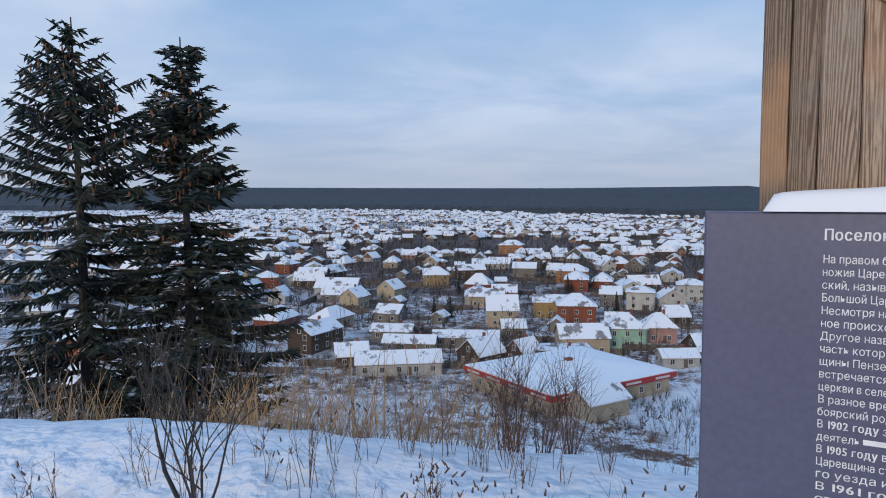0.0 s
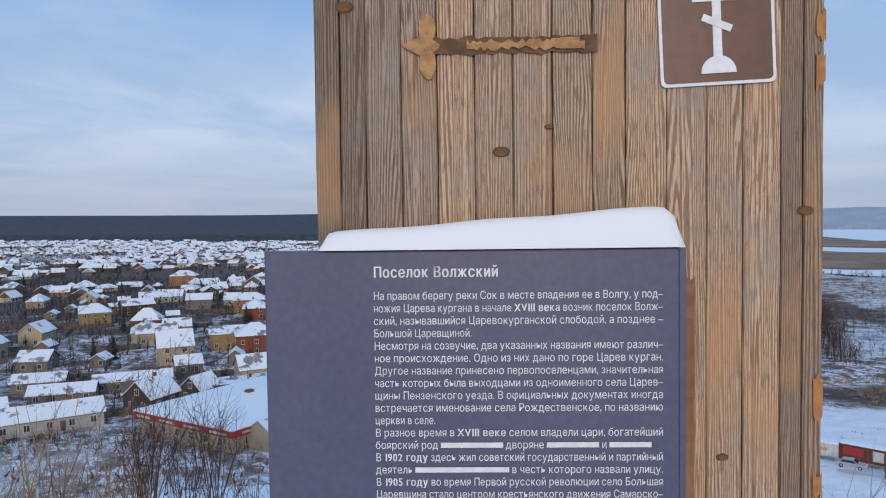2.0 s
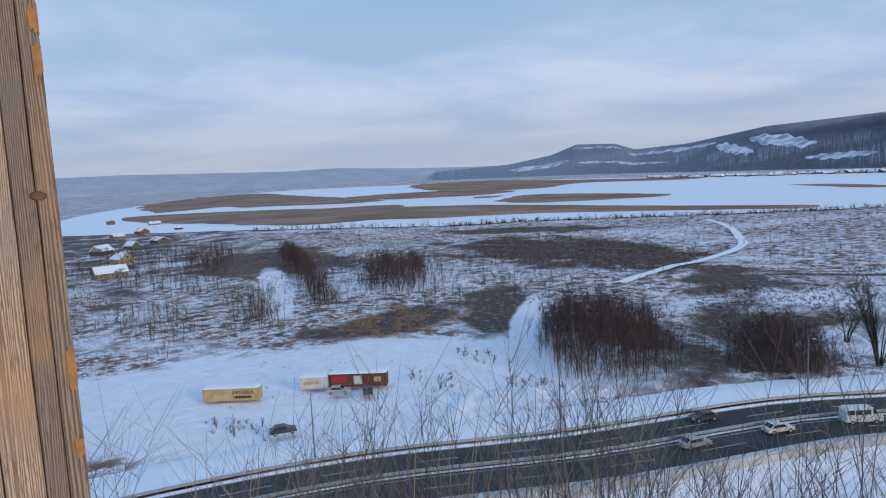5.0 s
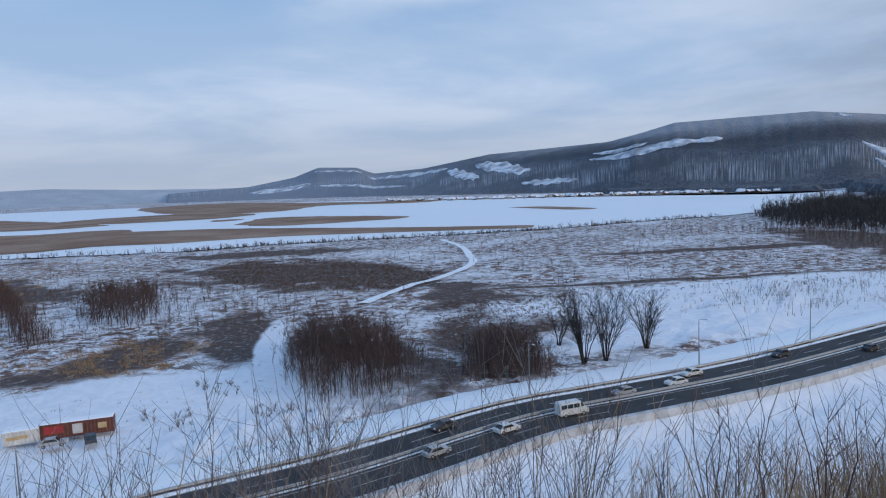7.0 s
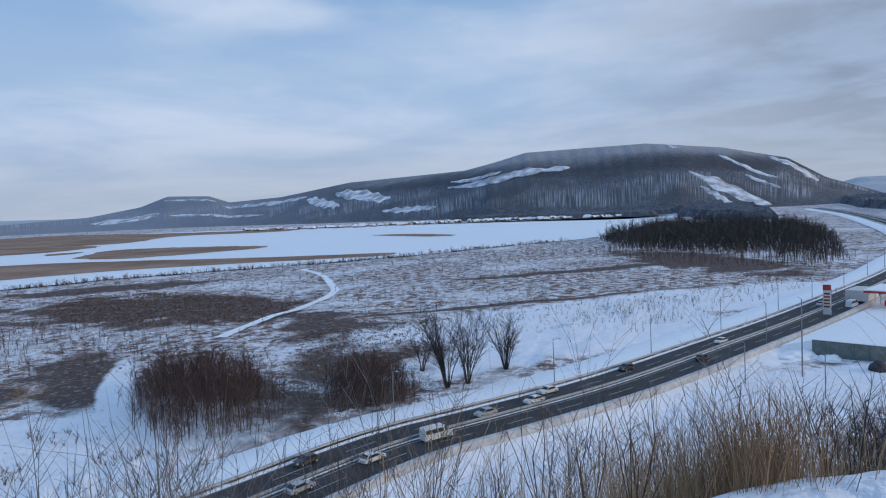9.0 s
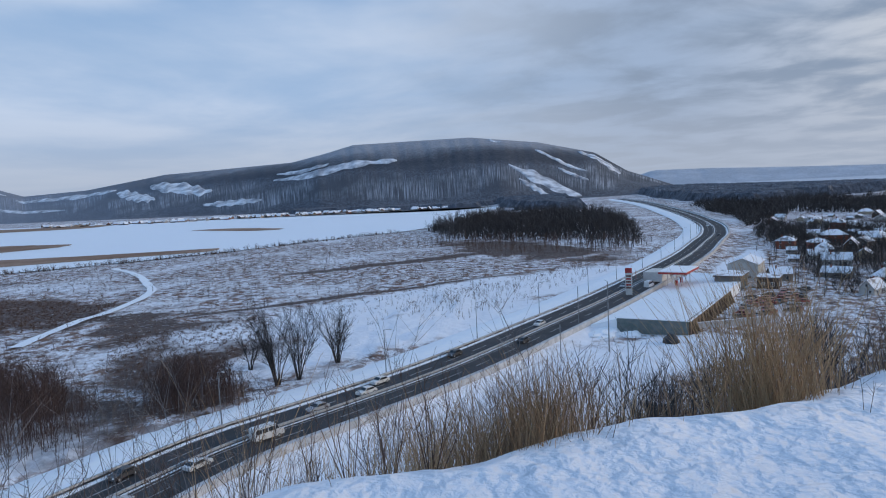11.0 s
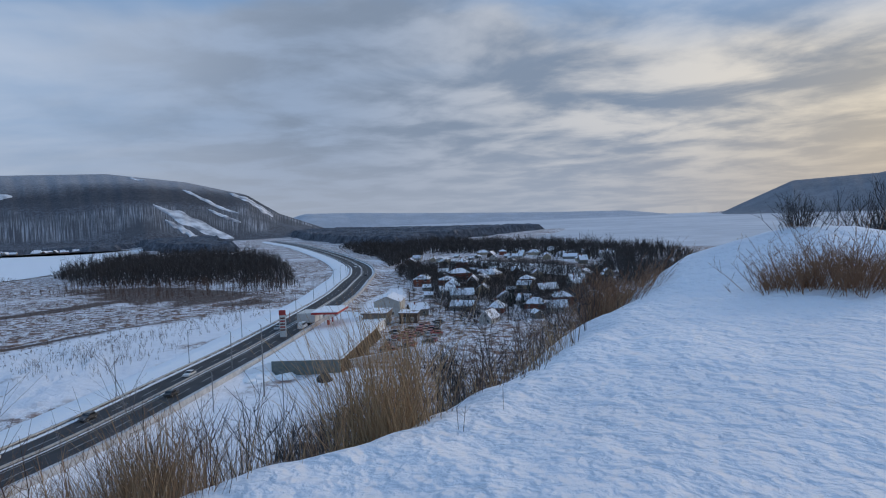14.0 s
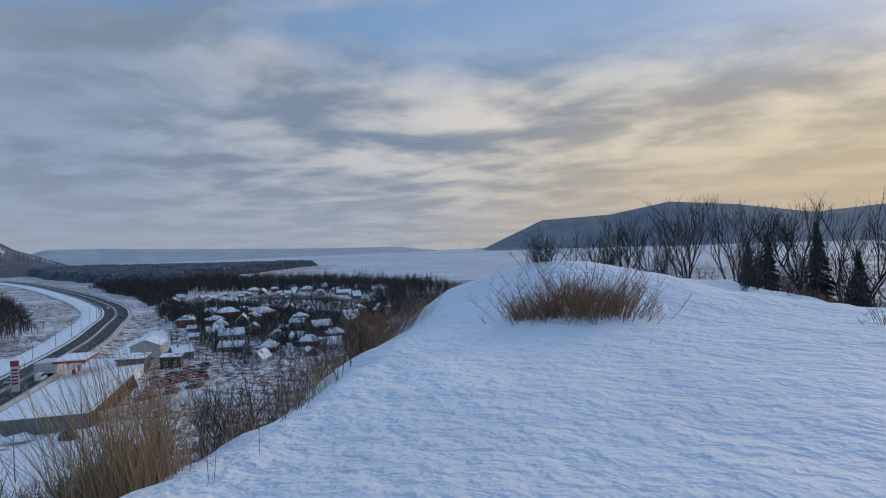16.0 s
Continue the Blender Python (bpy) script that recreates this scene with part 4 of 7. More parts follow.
# snowy berm behind the far rail
lane = spline(side_line(15.0).tolist(), 2.0)
tan = np.gradient(lane, axis=0)
tan /= np.linalg.norm(tan, axis=1)[:, None]
nor = np.stack([-tan[:, 1], tan[:, 0]], 1)
offs = np.linspace(-5.2, 7.5, 10)
bv, bf = [], []
for k, o in enumerate(offs):
    e = lane + nor * o
    f = k / 9
    z = ROAD_Z - 0.05 - 1.2 * f + math.sin(math.pi * f) * (0.35 + 0.45 * np.abs(bumps(e[:, 0], e[:, 1], 7.0, 3)) + 0.25 * bumps(e[:, 0], e[:, 1], 3.0, 8))
    bv += np.column_stack([e, z]).tolist()
for k in range(9):
    bf += [(k * len(lane) + j, k * len(lane) + j + 1, (k + 1) * len(lane) + j + 1, (k + 1) * len(lane) + j) for j in range(len(lane) - 1)]
tagged(new("ground", mesh_of("berm", bv, bf, M_SNOW, True)), "lumpy ploughed snow berm beside the highway", "snow bank", kind="structure")


# street lamps
def street_lamp(h=10.0, arm=1.6):
    t = thing("street_lamp", "tall grey steel street lamp beside the highway", "street lamp", group="street lamps along the highway")
    q = Pile()
    q.rod((0, 0, 0), (0, 0, h), 0.13, 0.07, 6)
    part("pole", q, M_POLE, t)
    q = Pile()
    q.rod((0, 0, h - 0.05), (arm, 0, h + 0.35), 0.05, 0.04, 5)
    a = part("arm", q, M_POLE, t)
    q = Pile()
    q.box(arm - 0.1, -0.14, h + 0.27, arm + 0.65, 0.14, h + 0.40)
    part("lamp_head", q, M_RAIL, a)
    q = Pile()
    q.box(-0.25, -0.25, -0.2, 0.25, 0.25, 0.15)
    part("base", q, M_CONC, t)
    return t


lamp0 = street_lamp()
lamp_side = side_line(10.8)
first = True
near_k = [k for k in range(len(ROAD)) if ROAD[k][0] > 20 and ROAD[k][0] < 900]
for k in near_k[3::6]:
    x, y = lamp_side[k]
    d = ROAD[k + 1] - ROAD[k]
    m = pose(x, y, ground(x, y), rz=math.degrees(math.atan2(d[1], d[0])) - 90)
    if first:
        lamp0.matrix_basis, first = m, False
    else:
        copy_thing(lamp0, m)
# two taller masts on the near side
for x, y, h in ((169, -25.4, 17.5), (152, -27, 9.0), (196, -21, 11.0), (160, -13, 9.0)):
    t = thing("lamp_mast", "tall grey mast standing in snow beside the road", "mast", pose(x, y, ground(x, y) - 0.1))
    q = Pile()
    q.rod((0, 0, 0), (0, 0, h), 0.20 if h > 12 else 0.12, 0.10, 6)
    part("pole", q, M_POLE, t)
    q = Pile()
    q.rod((0, 0, h), (0.9, 0.5, h + 0.3), 0.05, 0.05, 5)
    part("arm", q, M_POLE, t)


# ---------------------------------------------------------------- vehicles
M_GLASS = material("dark_car_glass", (0.03, 0.035, 0.04), 0.08)
M_TYRE = two_tone("tyre_rubber", (0.02, 0.02, 0.02), (0.05, 0.05, 0.05), 5, 0.85)
M_LAMP = material("lamp_glass", (0.85, 0.85, 0.82), 0.15)


def car_paint(name, c):
    return two_tone(name, c, tuple(x * 0.75 + 0.06 for x in c), 0.8, 0.3)


PAINTS = {"white": car_paint("white_car_paint", (0.75, 0.75, 0.74)), "black": car_paint("black_car_paint", (0.03, 0.03, 0.035)),
          "silver": car_paint("silver_car_paint", (0.42, 0.43, 0.45)), "red": car_paint("red_car_paint", (0.35, 0.03, 0.025)),
          "orange": car_paint("faded_orange_paint", (0.42, 0.12, 0.05))}


def loft(profile, wide):
    """A body from a side profile, narrowed towards the roof."""
    q = Pile()
    zmax = max(z for _, z in profile)

    def ring(s):
        return [(x, s * wide / 2 * (1.0 if z < 0.55 * zmax else 1.0 - 0.16 * (z - 0.55 * zmax) / (0.45 * zmax)), z) for x, z in profile]

    q.prism(ring(-1), ring(1))
    return q


def car(colour, van=False):
    L, W = (5.6, 2.0) if van else (4.4, 1.78)
    t = thing("van" if van else "car", f"{colour} {'minibus' if van else 'passenger car'} standing on the snowy road", "van" if van else "car")
    if van:
        prof = [(-2.8, 0.4), (-2.8, 2.2), (-2.6, 2.45), (1.3, 2.45), (1.9, 1.5), (2.75, 1.15), (2.8, 0.4)]
        glass = [(1.25, 1.55), (1.25, 2.3), (1.42, 2.3), (1.86, 1.55)]
    else:
        prof = [(-2.2, 0.35), (-2.2, 0.85), (-1.75, 0.95), (-1.2, 1.42), (0.35, 1.45), (1.0, 0.98), (2.05, 0.80), (2.2, 0.35)]
        glass = [(-1.5, 0.98), (-1.12, 1.36), (0.30, 1.39), (0.86, 0.98)]
    body = part("body", loft(prof, W), PAINTS[colour], t)
    q = Pile()
    for s in (-1, 1):
        q.prism([(x, s * (W / 2 - 0.10), z) for x, z in glass], [(x, s * (W / 2 + 0.004), z) for x, z in glass])
    if van:
        for x0 in (-2.5, -1.3, -0.1):
            for s in (-1, 1):
                q.box(x0, s * (W / 2 - 0.05) - 0.07, 1.5, x0 + 1.0, s * (W / 2 - 0.05) + 0.07, 2.15)
    part("side_window", q, M_GLASS, body, "dark glass side windows")
    q = Pile()
    if van:
        q.face([(1.36, -0.82, 2.37), (1.36, 0.82, 2.37), (1.90, 0.86, 1.56), (1.90, -0.86, 1.56)])
    else:
        q.face([(0.42, -0.68, 1.42), (0.42, 0.68, 1.42), (1.02, 0.78, 1.0), (1.02, -0.78, 1.0)])
        q.face([(-1.26, -0.68, 1.40), (-1.80, -0.74, 0.97), (-1.80, 0.74, 0.97), (-1.26, 0.68, 1.40)])
    part("windscreen", q, M_GLASS, body, "dark glass windscreen")
    for s in (-1, 1):
        q = Pile()
        q.box(L / 2 - 0.12, s * 0.62 - 0.17, 0.62, L / 2 + 0.012, s * 0.62 + 0.17, 0.78)
        part("headlight", q, M_LAMP, t)
    for x in (-L * 0.31, L * 0.31):
        for s in (-1, 1):
            q = Pile()
            q.rod((x, s * (W / 2 - 0.2), 0.33), (x, s * (W / 2 + 0.02), 0.33), 0.33, 0.33, 10)
            w = part("wheel", q, M_TYRE, t)
            q = Pile()
            q.rod((x, s * (W / 2 + 0.015), 0.33), (x, s * (W / 2 + 0.035), 0.33), 0.19, 0.17, 8)
            part("rim", q, M_RAIL, w)
    return t


def on_road(k, off, back=False):
    x, y = side_line(off)[k]
    d = ROAD[k + 1] - ROAD[k]
    return pose(x, y, ROAD_Z + 0.01, rz=math.degrees(math.atan2(d[1], d[0])) + (180 if back else 0))


def near_road(x, y):
    return int(np.argmin(np.hypot(ROAD[:, 0] - x, ROAD[:, 1] - y)))


fleet = {}
for colour, van, spots in (("white", False, [(136, 22, 5.6, 1), (131, 26, 2.4, 1), (196, -12, 2.4, 1), (98, 50, -2.6, 0), (300, -66, -5.6, 0)]),
                           ("white", True, [(112, 40, -2.6, 0), (560, -160, 4.0, 1)]),
                           ("black", False, [(160, 8, 5.6, 1), (172, -4, -3.0, 0), (470, -136, -4, 0), (90, 54, 5.4, 1)]),
                           ("silver", False, [(84, 57, -2.6, 0), (120, 34, 2.4, 1), (640, -180, -4.5, 0), (260, -46, 2.6, 1)])):
    for x, y, off, back in spots:
        m = on_road(near_road(x, y), off, back)
        key = (colour, van)
        if key in fleet:
            copy_thing(fleet[key], m)
        else:
            fleet[key] = car(colour, van)
            fleet[key].matrix_basis = m

# ---------------------------------------------------------------- goods containers in the snow field
M_CONT = {"tan": two_tone("faded_tan_container", (0.50, 0.33, 0.14), (0.60, 0.46, 0.26), 0.7, 0.7), "brown": two_tone("brown_container_paint", (0.12, 0.035, 0.02), (0.16, 0.06, 0.04), 0.8, 0.7),
          "white": two_tone("grimy_white_container", (0.55, 0.52, 0.48), (0.70, 0.68, 0.65), 0.8, 0.7), "red": two_tone("red_sign_paint", (0.42, 0.03, 0.03), (0.36, 0.05, 0.04), 1.0, 0.6),
          "black": two_tone("black_sheet", (0.02, 0.02, 0.025), (0.05, 0.05, 0.05), 1.0, 0.7)}


def container(kind, a, b, high, label, marks=()):
    (ax, ay), (bx, by) = a, b
    L = math.hypot(bx - ax, by - ay)
    z = ground((ax + bx) / 2, (ay + by) / 2)
    t = thing("container", label, "container", pose(ax, ay, max(z, 0.6) + 0.02, rz=math.degrees(math.atan2(by - ay, bx - ax))))
    q = Pile()
    n = int(L / 0.15)
    outline = [(L * k / n, 0.05 if k % 4 in (1, 2) else 0.0) for k in range(n + 1)]
    outline += [(x, 2.44 - y) for x, y in outline[::-1]]
    q.prism([(x, y, 0) for x, y in outline], [(x, y, high) for x, y in outline])
    part("body", q, M_CONT[kind], t)
    for x0, x1, z0, z1, mk in marks:
        q = Pile()
        q.box(x0, -0.03, z0, x1, 0.02, z1)
        part("marking", q, M_CONT[mk], t)
    q = Pile()
    q.prism([(0, 0, high), (L, 0, high), (L, 2.44, high), (0, 2.44, high)], [(0.2, 0.25, high + 0.14), (L - 0.2, 0.2, high + 0.16), (L - 0.2, 2.2, high + 0.16), (0.2, 2.2, high + 0.14)])
    part("snow_cover", q, M_SNOW, t, "snow lying on the container roof")
    for x in (0.05, L - 0.17):
        q = Pile()
        q.box(x, -0.02, 0, x + 0.12, 2.46, high + 0.02)
        part("end_frame", q, M_CONT[kind], t)
    return t


tan_box = container("tan", (42.2, 128.2), (50.4, 121.4), 2.4, "faded tan goods container standing in snow", [])
text_line([("АРЕНДА", "b")], 5.6, 1.35, 0.85, 4.2, tan_box, M_CONT["black"], -0.03)
text_line([(9, "m")], 6.0, 0.45, 0.85, 3.2, tan_box, M_CONT["black"], -0.03)
container("white", (58.8, 121.2), (63.3, 118.0), 2.3, "short grimy white container beside the brown one", [(0.6, 3.8, 0.9, 1.5, "tan")])
container("brown", (63.5, 118.2), (72.1, 110.6), 2.6, "long brown goods container with a red sign", [(0.6, 3.6, 0.9, 2.2, "red"), (5.0, 6.6, 0.5, 2.2, "white"), (9.0, 10.4, 0.9, 1.9, "tan")])
for x, y, c, rz in ((63, 113.5, "silver", -38), (67, 109.5, "black", 60), (46, 102.0, "black", -20)):
    m = pose(x, y, max(ground(x, y), 0.62) + 0.02, rz=rz)
    copy_thing(fleet[(c, False)], m)


# ---------------------------------------------------------------- houses
M_WALLS = [two_tone(n, a, tuple(x * 0.8 for x in a), 0.5, 0.85, 0.1, 5.0, rnd=0.25) for n, a in (
    ("cream_plaster", (0.50, 0.41, 0.29)), ("red_brick_wall", (0.28, 0.085, 0.05)), ("grey_timber", (0.22, 0.20, 0.18)), ("white_plaster", (0.56, 0.55, 0.52)),
    ("mint_plaster", (0.36, 0.58, 0.46)), ("dark_timber", (0.09, 0.06, 0.045)), ("ochre_plaster", (0.40, 0.27, 0.12)), ("pink_plaster", (0.52, 0.30, 0.26)),
    ("orange_brick_wall", (0.45, 0.20, 0.09)))]
CREAM, BRICK, GREY, WHITE, MINT, DARK, OCHRE, PINK, ORANGE = M_WALLS
WALL_WORDS = {CREAM: "cream plastered", BRICK: "red brick", GREY: "grey timber", WHITE: "white plastered", MINT: "mint green", DARK: "dark timber",
              OCHRE: "ochre plastered", PINK: "pink plastered", ORANGE: "orange brick"}
M_ROOFSNOW = snow_mat("roof_snow", (0.80, 0.82, 0.86), 0.2)
g = Graph(M_ROOFSNOW)
bare = g.ramp(g.math("ADD", g.noise(g.place(), 0.22, 5, 0.65), g.math("MULTIPLY", g.math("ADD", g.chance(), g.island()), 0.09)), 0.66, 0.72)
g.colour(g.mix(g.math("MULTIPLY", bare, 0.85), (0.81, 0.83, 0.87), (0.13, 0.10, 0.09)))
M_ROOF = two_tone("dark_roof_sheet", (0.10, 0.08, 0.075), (0.18, 0.12, 0.10), 1.5, 0.6)
M_FRAME = two_tone("white_window_frame", (0.68, 0.67, 0.64), (0.55, 0.54, 0.52), 2.0, 0.6)
M_PANE = material("dark_window_glass", (0.05, 0.055, 0.065), 0.1)
q = Pile()
for b in ((-0.6, -0.06, -0.75, 0.6, 0.05, -0.62), (-0.6, -0.06, 0.62, 0.6, 0.05, 0.75), (-0.6, -0.06, -0.62, -0.5, 0.05, 0.62), (0.5, -0.06, -0.62, 0.6, 0.05, 0.62), (-0.04, -0.05, -0.62, 0.04, 0.04, 0.62)):
    q.box(*b)
WIN_FRAME = q.mesh("window", M_FRAME)
q = Pile()
q.box(-0.5, -0.025, -0.62, 0.5, 0.02, 0.62)
WIN_PANE = q.mesh("pane", M_PANE)
for b in ((-0.6, -0.06, -0.75, 0.6, 0.05, -0.62), (-0.6, -0.06, 0.62, 0.6, 0.05, 0.75), (-0.6, -0.06, -0.62, -0.5, 0.05, 0.62), (0.5, -0.06, -0.62, 0.6, 0.05, 0.62)):
    q.box(*b, 1)
WIN_WHOLE = q.mesh("window", [M_PANE, M_FRAME])
q = Pile()
q.box(-0.5, -0.06, 0, 0.5, 0.05, 2.05)
DOOR = q.mesh("door", M_ROOF)


def house_shell(q, w, d, h, rh, roof, m=None):
    """Walls with their gables: 0 wall."""
    x, y = w / 2, d / 2
    base = [(-x, -y), (x, -y), (x, y), (-x, y)]
    q.prism([(a, b, -0.6) for a, b in base], [(a, b, h) for a, b in base])
    if roof == "gable":
        for s in (-1, 1):
            q.face([(s * x, -y, h), (s * x, y, h), (s * x, 0, h + rh)][:: int(s)])


def roof_slabs(q, w, d, h, rh, roof, over=0.45, thick=0.28, mi=0):
    x, y = w / 2 + over, d / 2 + over
    drop = rh * over / (d / 2)
    if roof == "gable":
        for s in (-1, 1):
            lo = [(-x, s * y, h - drop), (x, s * y, h - drop), (x, 0, h + rh), (-x, 0, h + rh)]
            q.prism(lo, [(a, b, c + thick) for a, b, c in lo], mi)
    elif roof == "hip":
        k = max(0.3, w / 2 - d / 2 * 0.9)
        rim = [(-x, -y, h - drop), (x, -y, h - drop), (x, y, h - drop), (-x, y, h - drop)]
        top = [(-k, -0.1, h + rh), (k, -0.1, h + rh), (k, 0.1, h + rh), (-k, 0.1, h + rh)]
        q.prism([(a, b, c - 0.05) for a, b, c in rim], [(a, b, c + thick) for a, b, c in rim], mi, False)
        q.prism([(a, b, c + thick) for a, b, c in rim], [(a, b, c + thick) for a, b, c in top], mi)
    else:
        q.prism([(-x, -y, h), (x, -y, h), (x, y, h), (-x, y, h)], [(-x, -y, h + rh), (x, -y, h + rh), (x, y, h + rh + 0.2), (-x, y, h + rh + 0.2)], mi)


def window(t, m, fine):
    f = part("window", WIN_FRAME if fine else WIN_WHOLE, None, t)
    f.matrix_basis = m
    if fine:
        part("pane", WIN_PANE, None, f)


def house(w, d, h, rh, wall, roof="gable", floors=1, chimney=True, label="", fine=True):
    t = thing("house", label or f"{WALL_WORDS[wall]} house with a snow-covered roof", "house")
    q = Pile()
    house_shell(q, w, d, h, rh, roof)
    body = part("wall", q, wall, t)
    q = Pile()
    roof_slabs(q, w, d, h, rh, roof, 0.45, 0.08)
    r = part("roof", q, M_ROOF, t)
    q = Pile()
    roof_slabs(q, w - 0.05, d - 0.05, h + 0.083, rh, roof, 0.42, 0.22)
    part("roof_snow", q, M_ROOFSNOW, r, "thick snow on the roof")
    if chimney:
        q = Pile()
        q.box(-0.3, -0.3, h, 0.3, 0.3, h + rh + 1.0, 0, pose(w * 0.2, d * 0.1, 0))
        part("chimney", q, BRICK, t)
    for fl in range(floors):
        z = 1.55 + 2.8 * fl
        if z + 0.8 > h:
            z = h - 0.95
        n = max(2, int(w / (3.4 if fine else 4.6)))
        for side in (-1, 1):
            for k in range(n):
                x = -w / 2 + w * (k + 0.5) / n
                window(t, pose(x, side * d / 2, z), fine)
            for k in range(2 if fine else 1):
                window(t, pose(side * w / 2, d * (k - 0.5) * 0.45, z, rz=90), fine)
    if roof == "gable" and rh > 2.2:
        for side in (-1, 1):
            window(t, pose(side * w / 2, 0, h + rh * 0.35, rz=90), fine)
    dr = part("door", DOOR, None, t)
    dr.matrix_basis = pose(w * 0.12, -d / 2, 0.1)
    return t


def lay(ob, x, y, rz):
    ob.matrix_basis = pose(x, y, ground(x, y), rz=rz)


taken = []
for x, y, rz, w, d, h, rh, wall, roof, floors in (
        (-88, 207, 28, 10, 8.5, 5.6, 4.2, CREAM, "gable", 2), (-68, 223, 20, 12.5, 11, 6.4, 3.2, BRICK, "hip", 2), (-80, 232, 20, 12, 9, 5.4, 2.0, OCHRE, "gable", 1),
        (-45, 193, 24, 10.5, 9.5, 5.8, 3.4, MINT, "hip", 2), (-53, 179, 30, 13, 8, 4.8, 3.0, CREAM, "gable", 1), (-72, 156, 70, 9, 8, 3.2, 3.4, DARK, "gable", 1),
        (-63, 162, 70, 7, 6, 3.0, 2.8, DARK, "gable", 1), (-55, 262, 12, 10, 9, 6.6, 1.8, WHITE, "hip", 2), (-41, 290, 12, 11, 9, 6.8, 1.8, WHITE, "hip", 2), (-66, 262, 12, 8, 8, 5.2, 2.4, GREY, "gable", 2),
        (-101, 326, 16, 15, 11, 6.2, 2.8, ORANGE, "hip", 2), (-131, 340, 16, 12, 9, 5, 2.6, GREY, "gable", 1), (-101, 141, 40, 8, 7, 3.0, 2.6, DARK, "gable", 1),
        (-86, 139, 35, 20, 7, 3.0, 2.2, WHITE, "gable", 1), (-176, 238, 18, 18, 10, 4.2, 3.6, WHITE, "gable", 1), (-151, 214, 95, 9, 8, 4.6, 3.0, CREAM, "gable", 1),
        (-151, 240, 95, 10, 8, 4.8, 3.2, CREAM, "gable", 1), (-156, 288, 30, 12, 10, 5.6, 3.2, OCHRE, "hip", 2), (-191, 470, 10, 17, 12, 7, 3.2, ORANGE, "hip", 2),
        (-108, 240, 22, 13, 8, 4.2, 2.4, CREAM, "gable", 1), (-110, 262, 22, 10, 8, 3.4, 2.6, PINK, "gable", 1), (-128, 276, 15, 11, 9, 4, 4, BRICK, "hip", 1),
        (-38, 205, 24, 9, 8, 4.6, 3.4, PINK, "hip", 1), (-52, 214, 15, 7, 6, 3, 2.6, DARK, "gable", 1), (-38, 232, 30, 8, 7, 3.0, 3, DARK, "gable", 1), (-78, 192, 30, 7, 6, 3.0, 2.0, GREY, "gable", 1),
        (-56, 168, 30, 16, 7, 3.0, 0.4, GREY, "flat", 1), (-28, 176, 30, 9, 6, 2.6, 1.5, WHITE, "gable", 1), (-95, 160, 20, 14, 6, 2.6, 1.6, GREY, "gable", 1), (-108, 172, 20, 12, 6, 2.6, 1.6, GREY, "gable", 1),
        (-84, 172, 25, 18, 6, 2.8, 1.4, GREY, "gable", 1)):
    lay(house(w, d, h, rh, wall, roof, floors), x, y, rz)
    taken.append((x, y))

# the shop with its wide snowy roof
t = thing("shop_building", "long low cream shop with a red fascia and snowy roof", "shop", pose(-45.5, 143.5, ground(-46.6, 143.2), rz=60))
q = Pile()
house_shell(q, 33, 27, 4.4, 2.0, "hip")
part("wall", q, CREAM, t)
q = Pile()
roof_slabs(q, 33, 27, 4.7, 1.5, "hip", 0.9, 0.25)
part("roof", q, M_SNOW, t, "wide snow-covered hipped roof")
taken.append((-46.6, 143.2))
for sx, sy, ln, rz in ((0, -14.5, 34.8, 0), (-17.5, 0, 28.8, 90), (17.5, 0, 28.8, 90)):
    q = Pile()
    q.box(-ln / 2, -0.1, 3.45, ln / 2, 0.1, 4.62)
    f = part("fascia", q, M_CONT["red"], t, "red sign band under the eaves")
    f.matrix_basis = pose(sx, sy, 0, rz=rz)
    for k in range(4):
        q = Pile()
        q.box(-2.2, -0.14, 3.75, 2.2, 0.14, 4.2)
        b = part("lettering", q, M_FRAME, f)
        b.matrix_basis = pose(-ln / 2 + ln * (k + 0.5) / 4, 0, 0)
    for k in range(6):
        f = part("window", WIN_FRAME, None, t)
        f.matrix_basis = pose(sx * 16.5 / 17.5 if rz else -13 + 5.2 * k, sy * 13.5 / 14.5 if not rz else -10 + 4 * k, 1.9, rz=rz)
        part("pane", WIN_PANE, None, f)
q = Pile()
q.box(-0.8, -0.6, 5.2, 0.8, 0.6, 6.9)
part("chimney", q, BRICK, t)
t = thing("porch_annex", "small gabled annex beside the shop with snowy roof", "annex", pose(-35, 128, ground(-35, 128), rz=60))
q = Pile()
house_shell(q, 10, 7, 3.4, 2.2, "gable")
part("wall", q, CREAM, t)
q = Pile()
roof_slabs(q, 10, 7, 3.5, 2.2, "gable")
part("roof", q, M_ROOFSNOW, t)
taken.append((-35, 128))

# house kinds for the rest of the settlement
kinds = []
for n in range(16):
    wall = rnd.choice([CREAM, WHITE, WHITE, GREY, GREY, DARK, DARK, BRICK, OCHRE, PINK, ORANGE, DARK])
    w, d = rnd.uniform(7, 16), rnd.uniform(6, 11)
    h, rh = rnd.choice([3.0, 3.2, 3.4, 5.2]), rnd.uniform(2.2, 4.0)
    k = house(w, d, h, rh, wall, rnd.choice(["gable", "gable", "hip"]), 2 if h > 5 else 1, fine=False)
    k["group"] = "houses of the settlement"
    kinds.append(k)
sheds = []
for n in range(4):
    k = house(rnd.uniform(5, 8), rnd.uniform(4, 5.5), 2.4, rnd.uniform(1.0, 1.8), rnd.choice([GREY, DARK]), "gable", 1, False, "weathered timber shed with a snow-covered roof", False)
    k["group"] = "sheds of the settlement"
    sheds.append(k)
unused = kinds + sheds
spots, far_spots = [], []
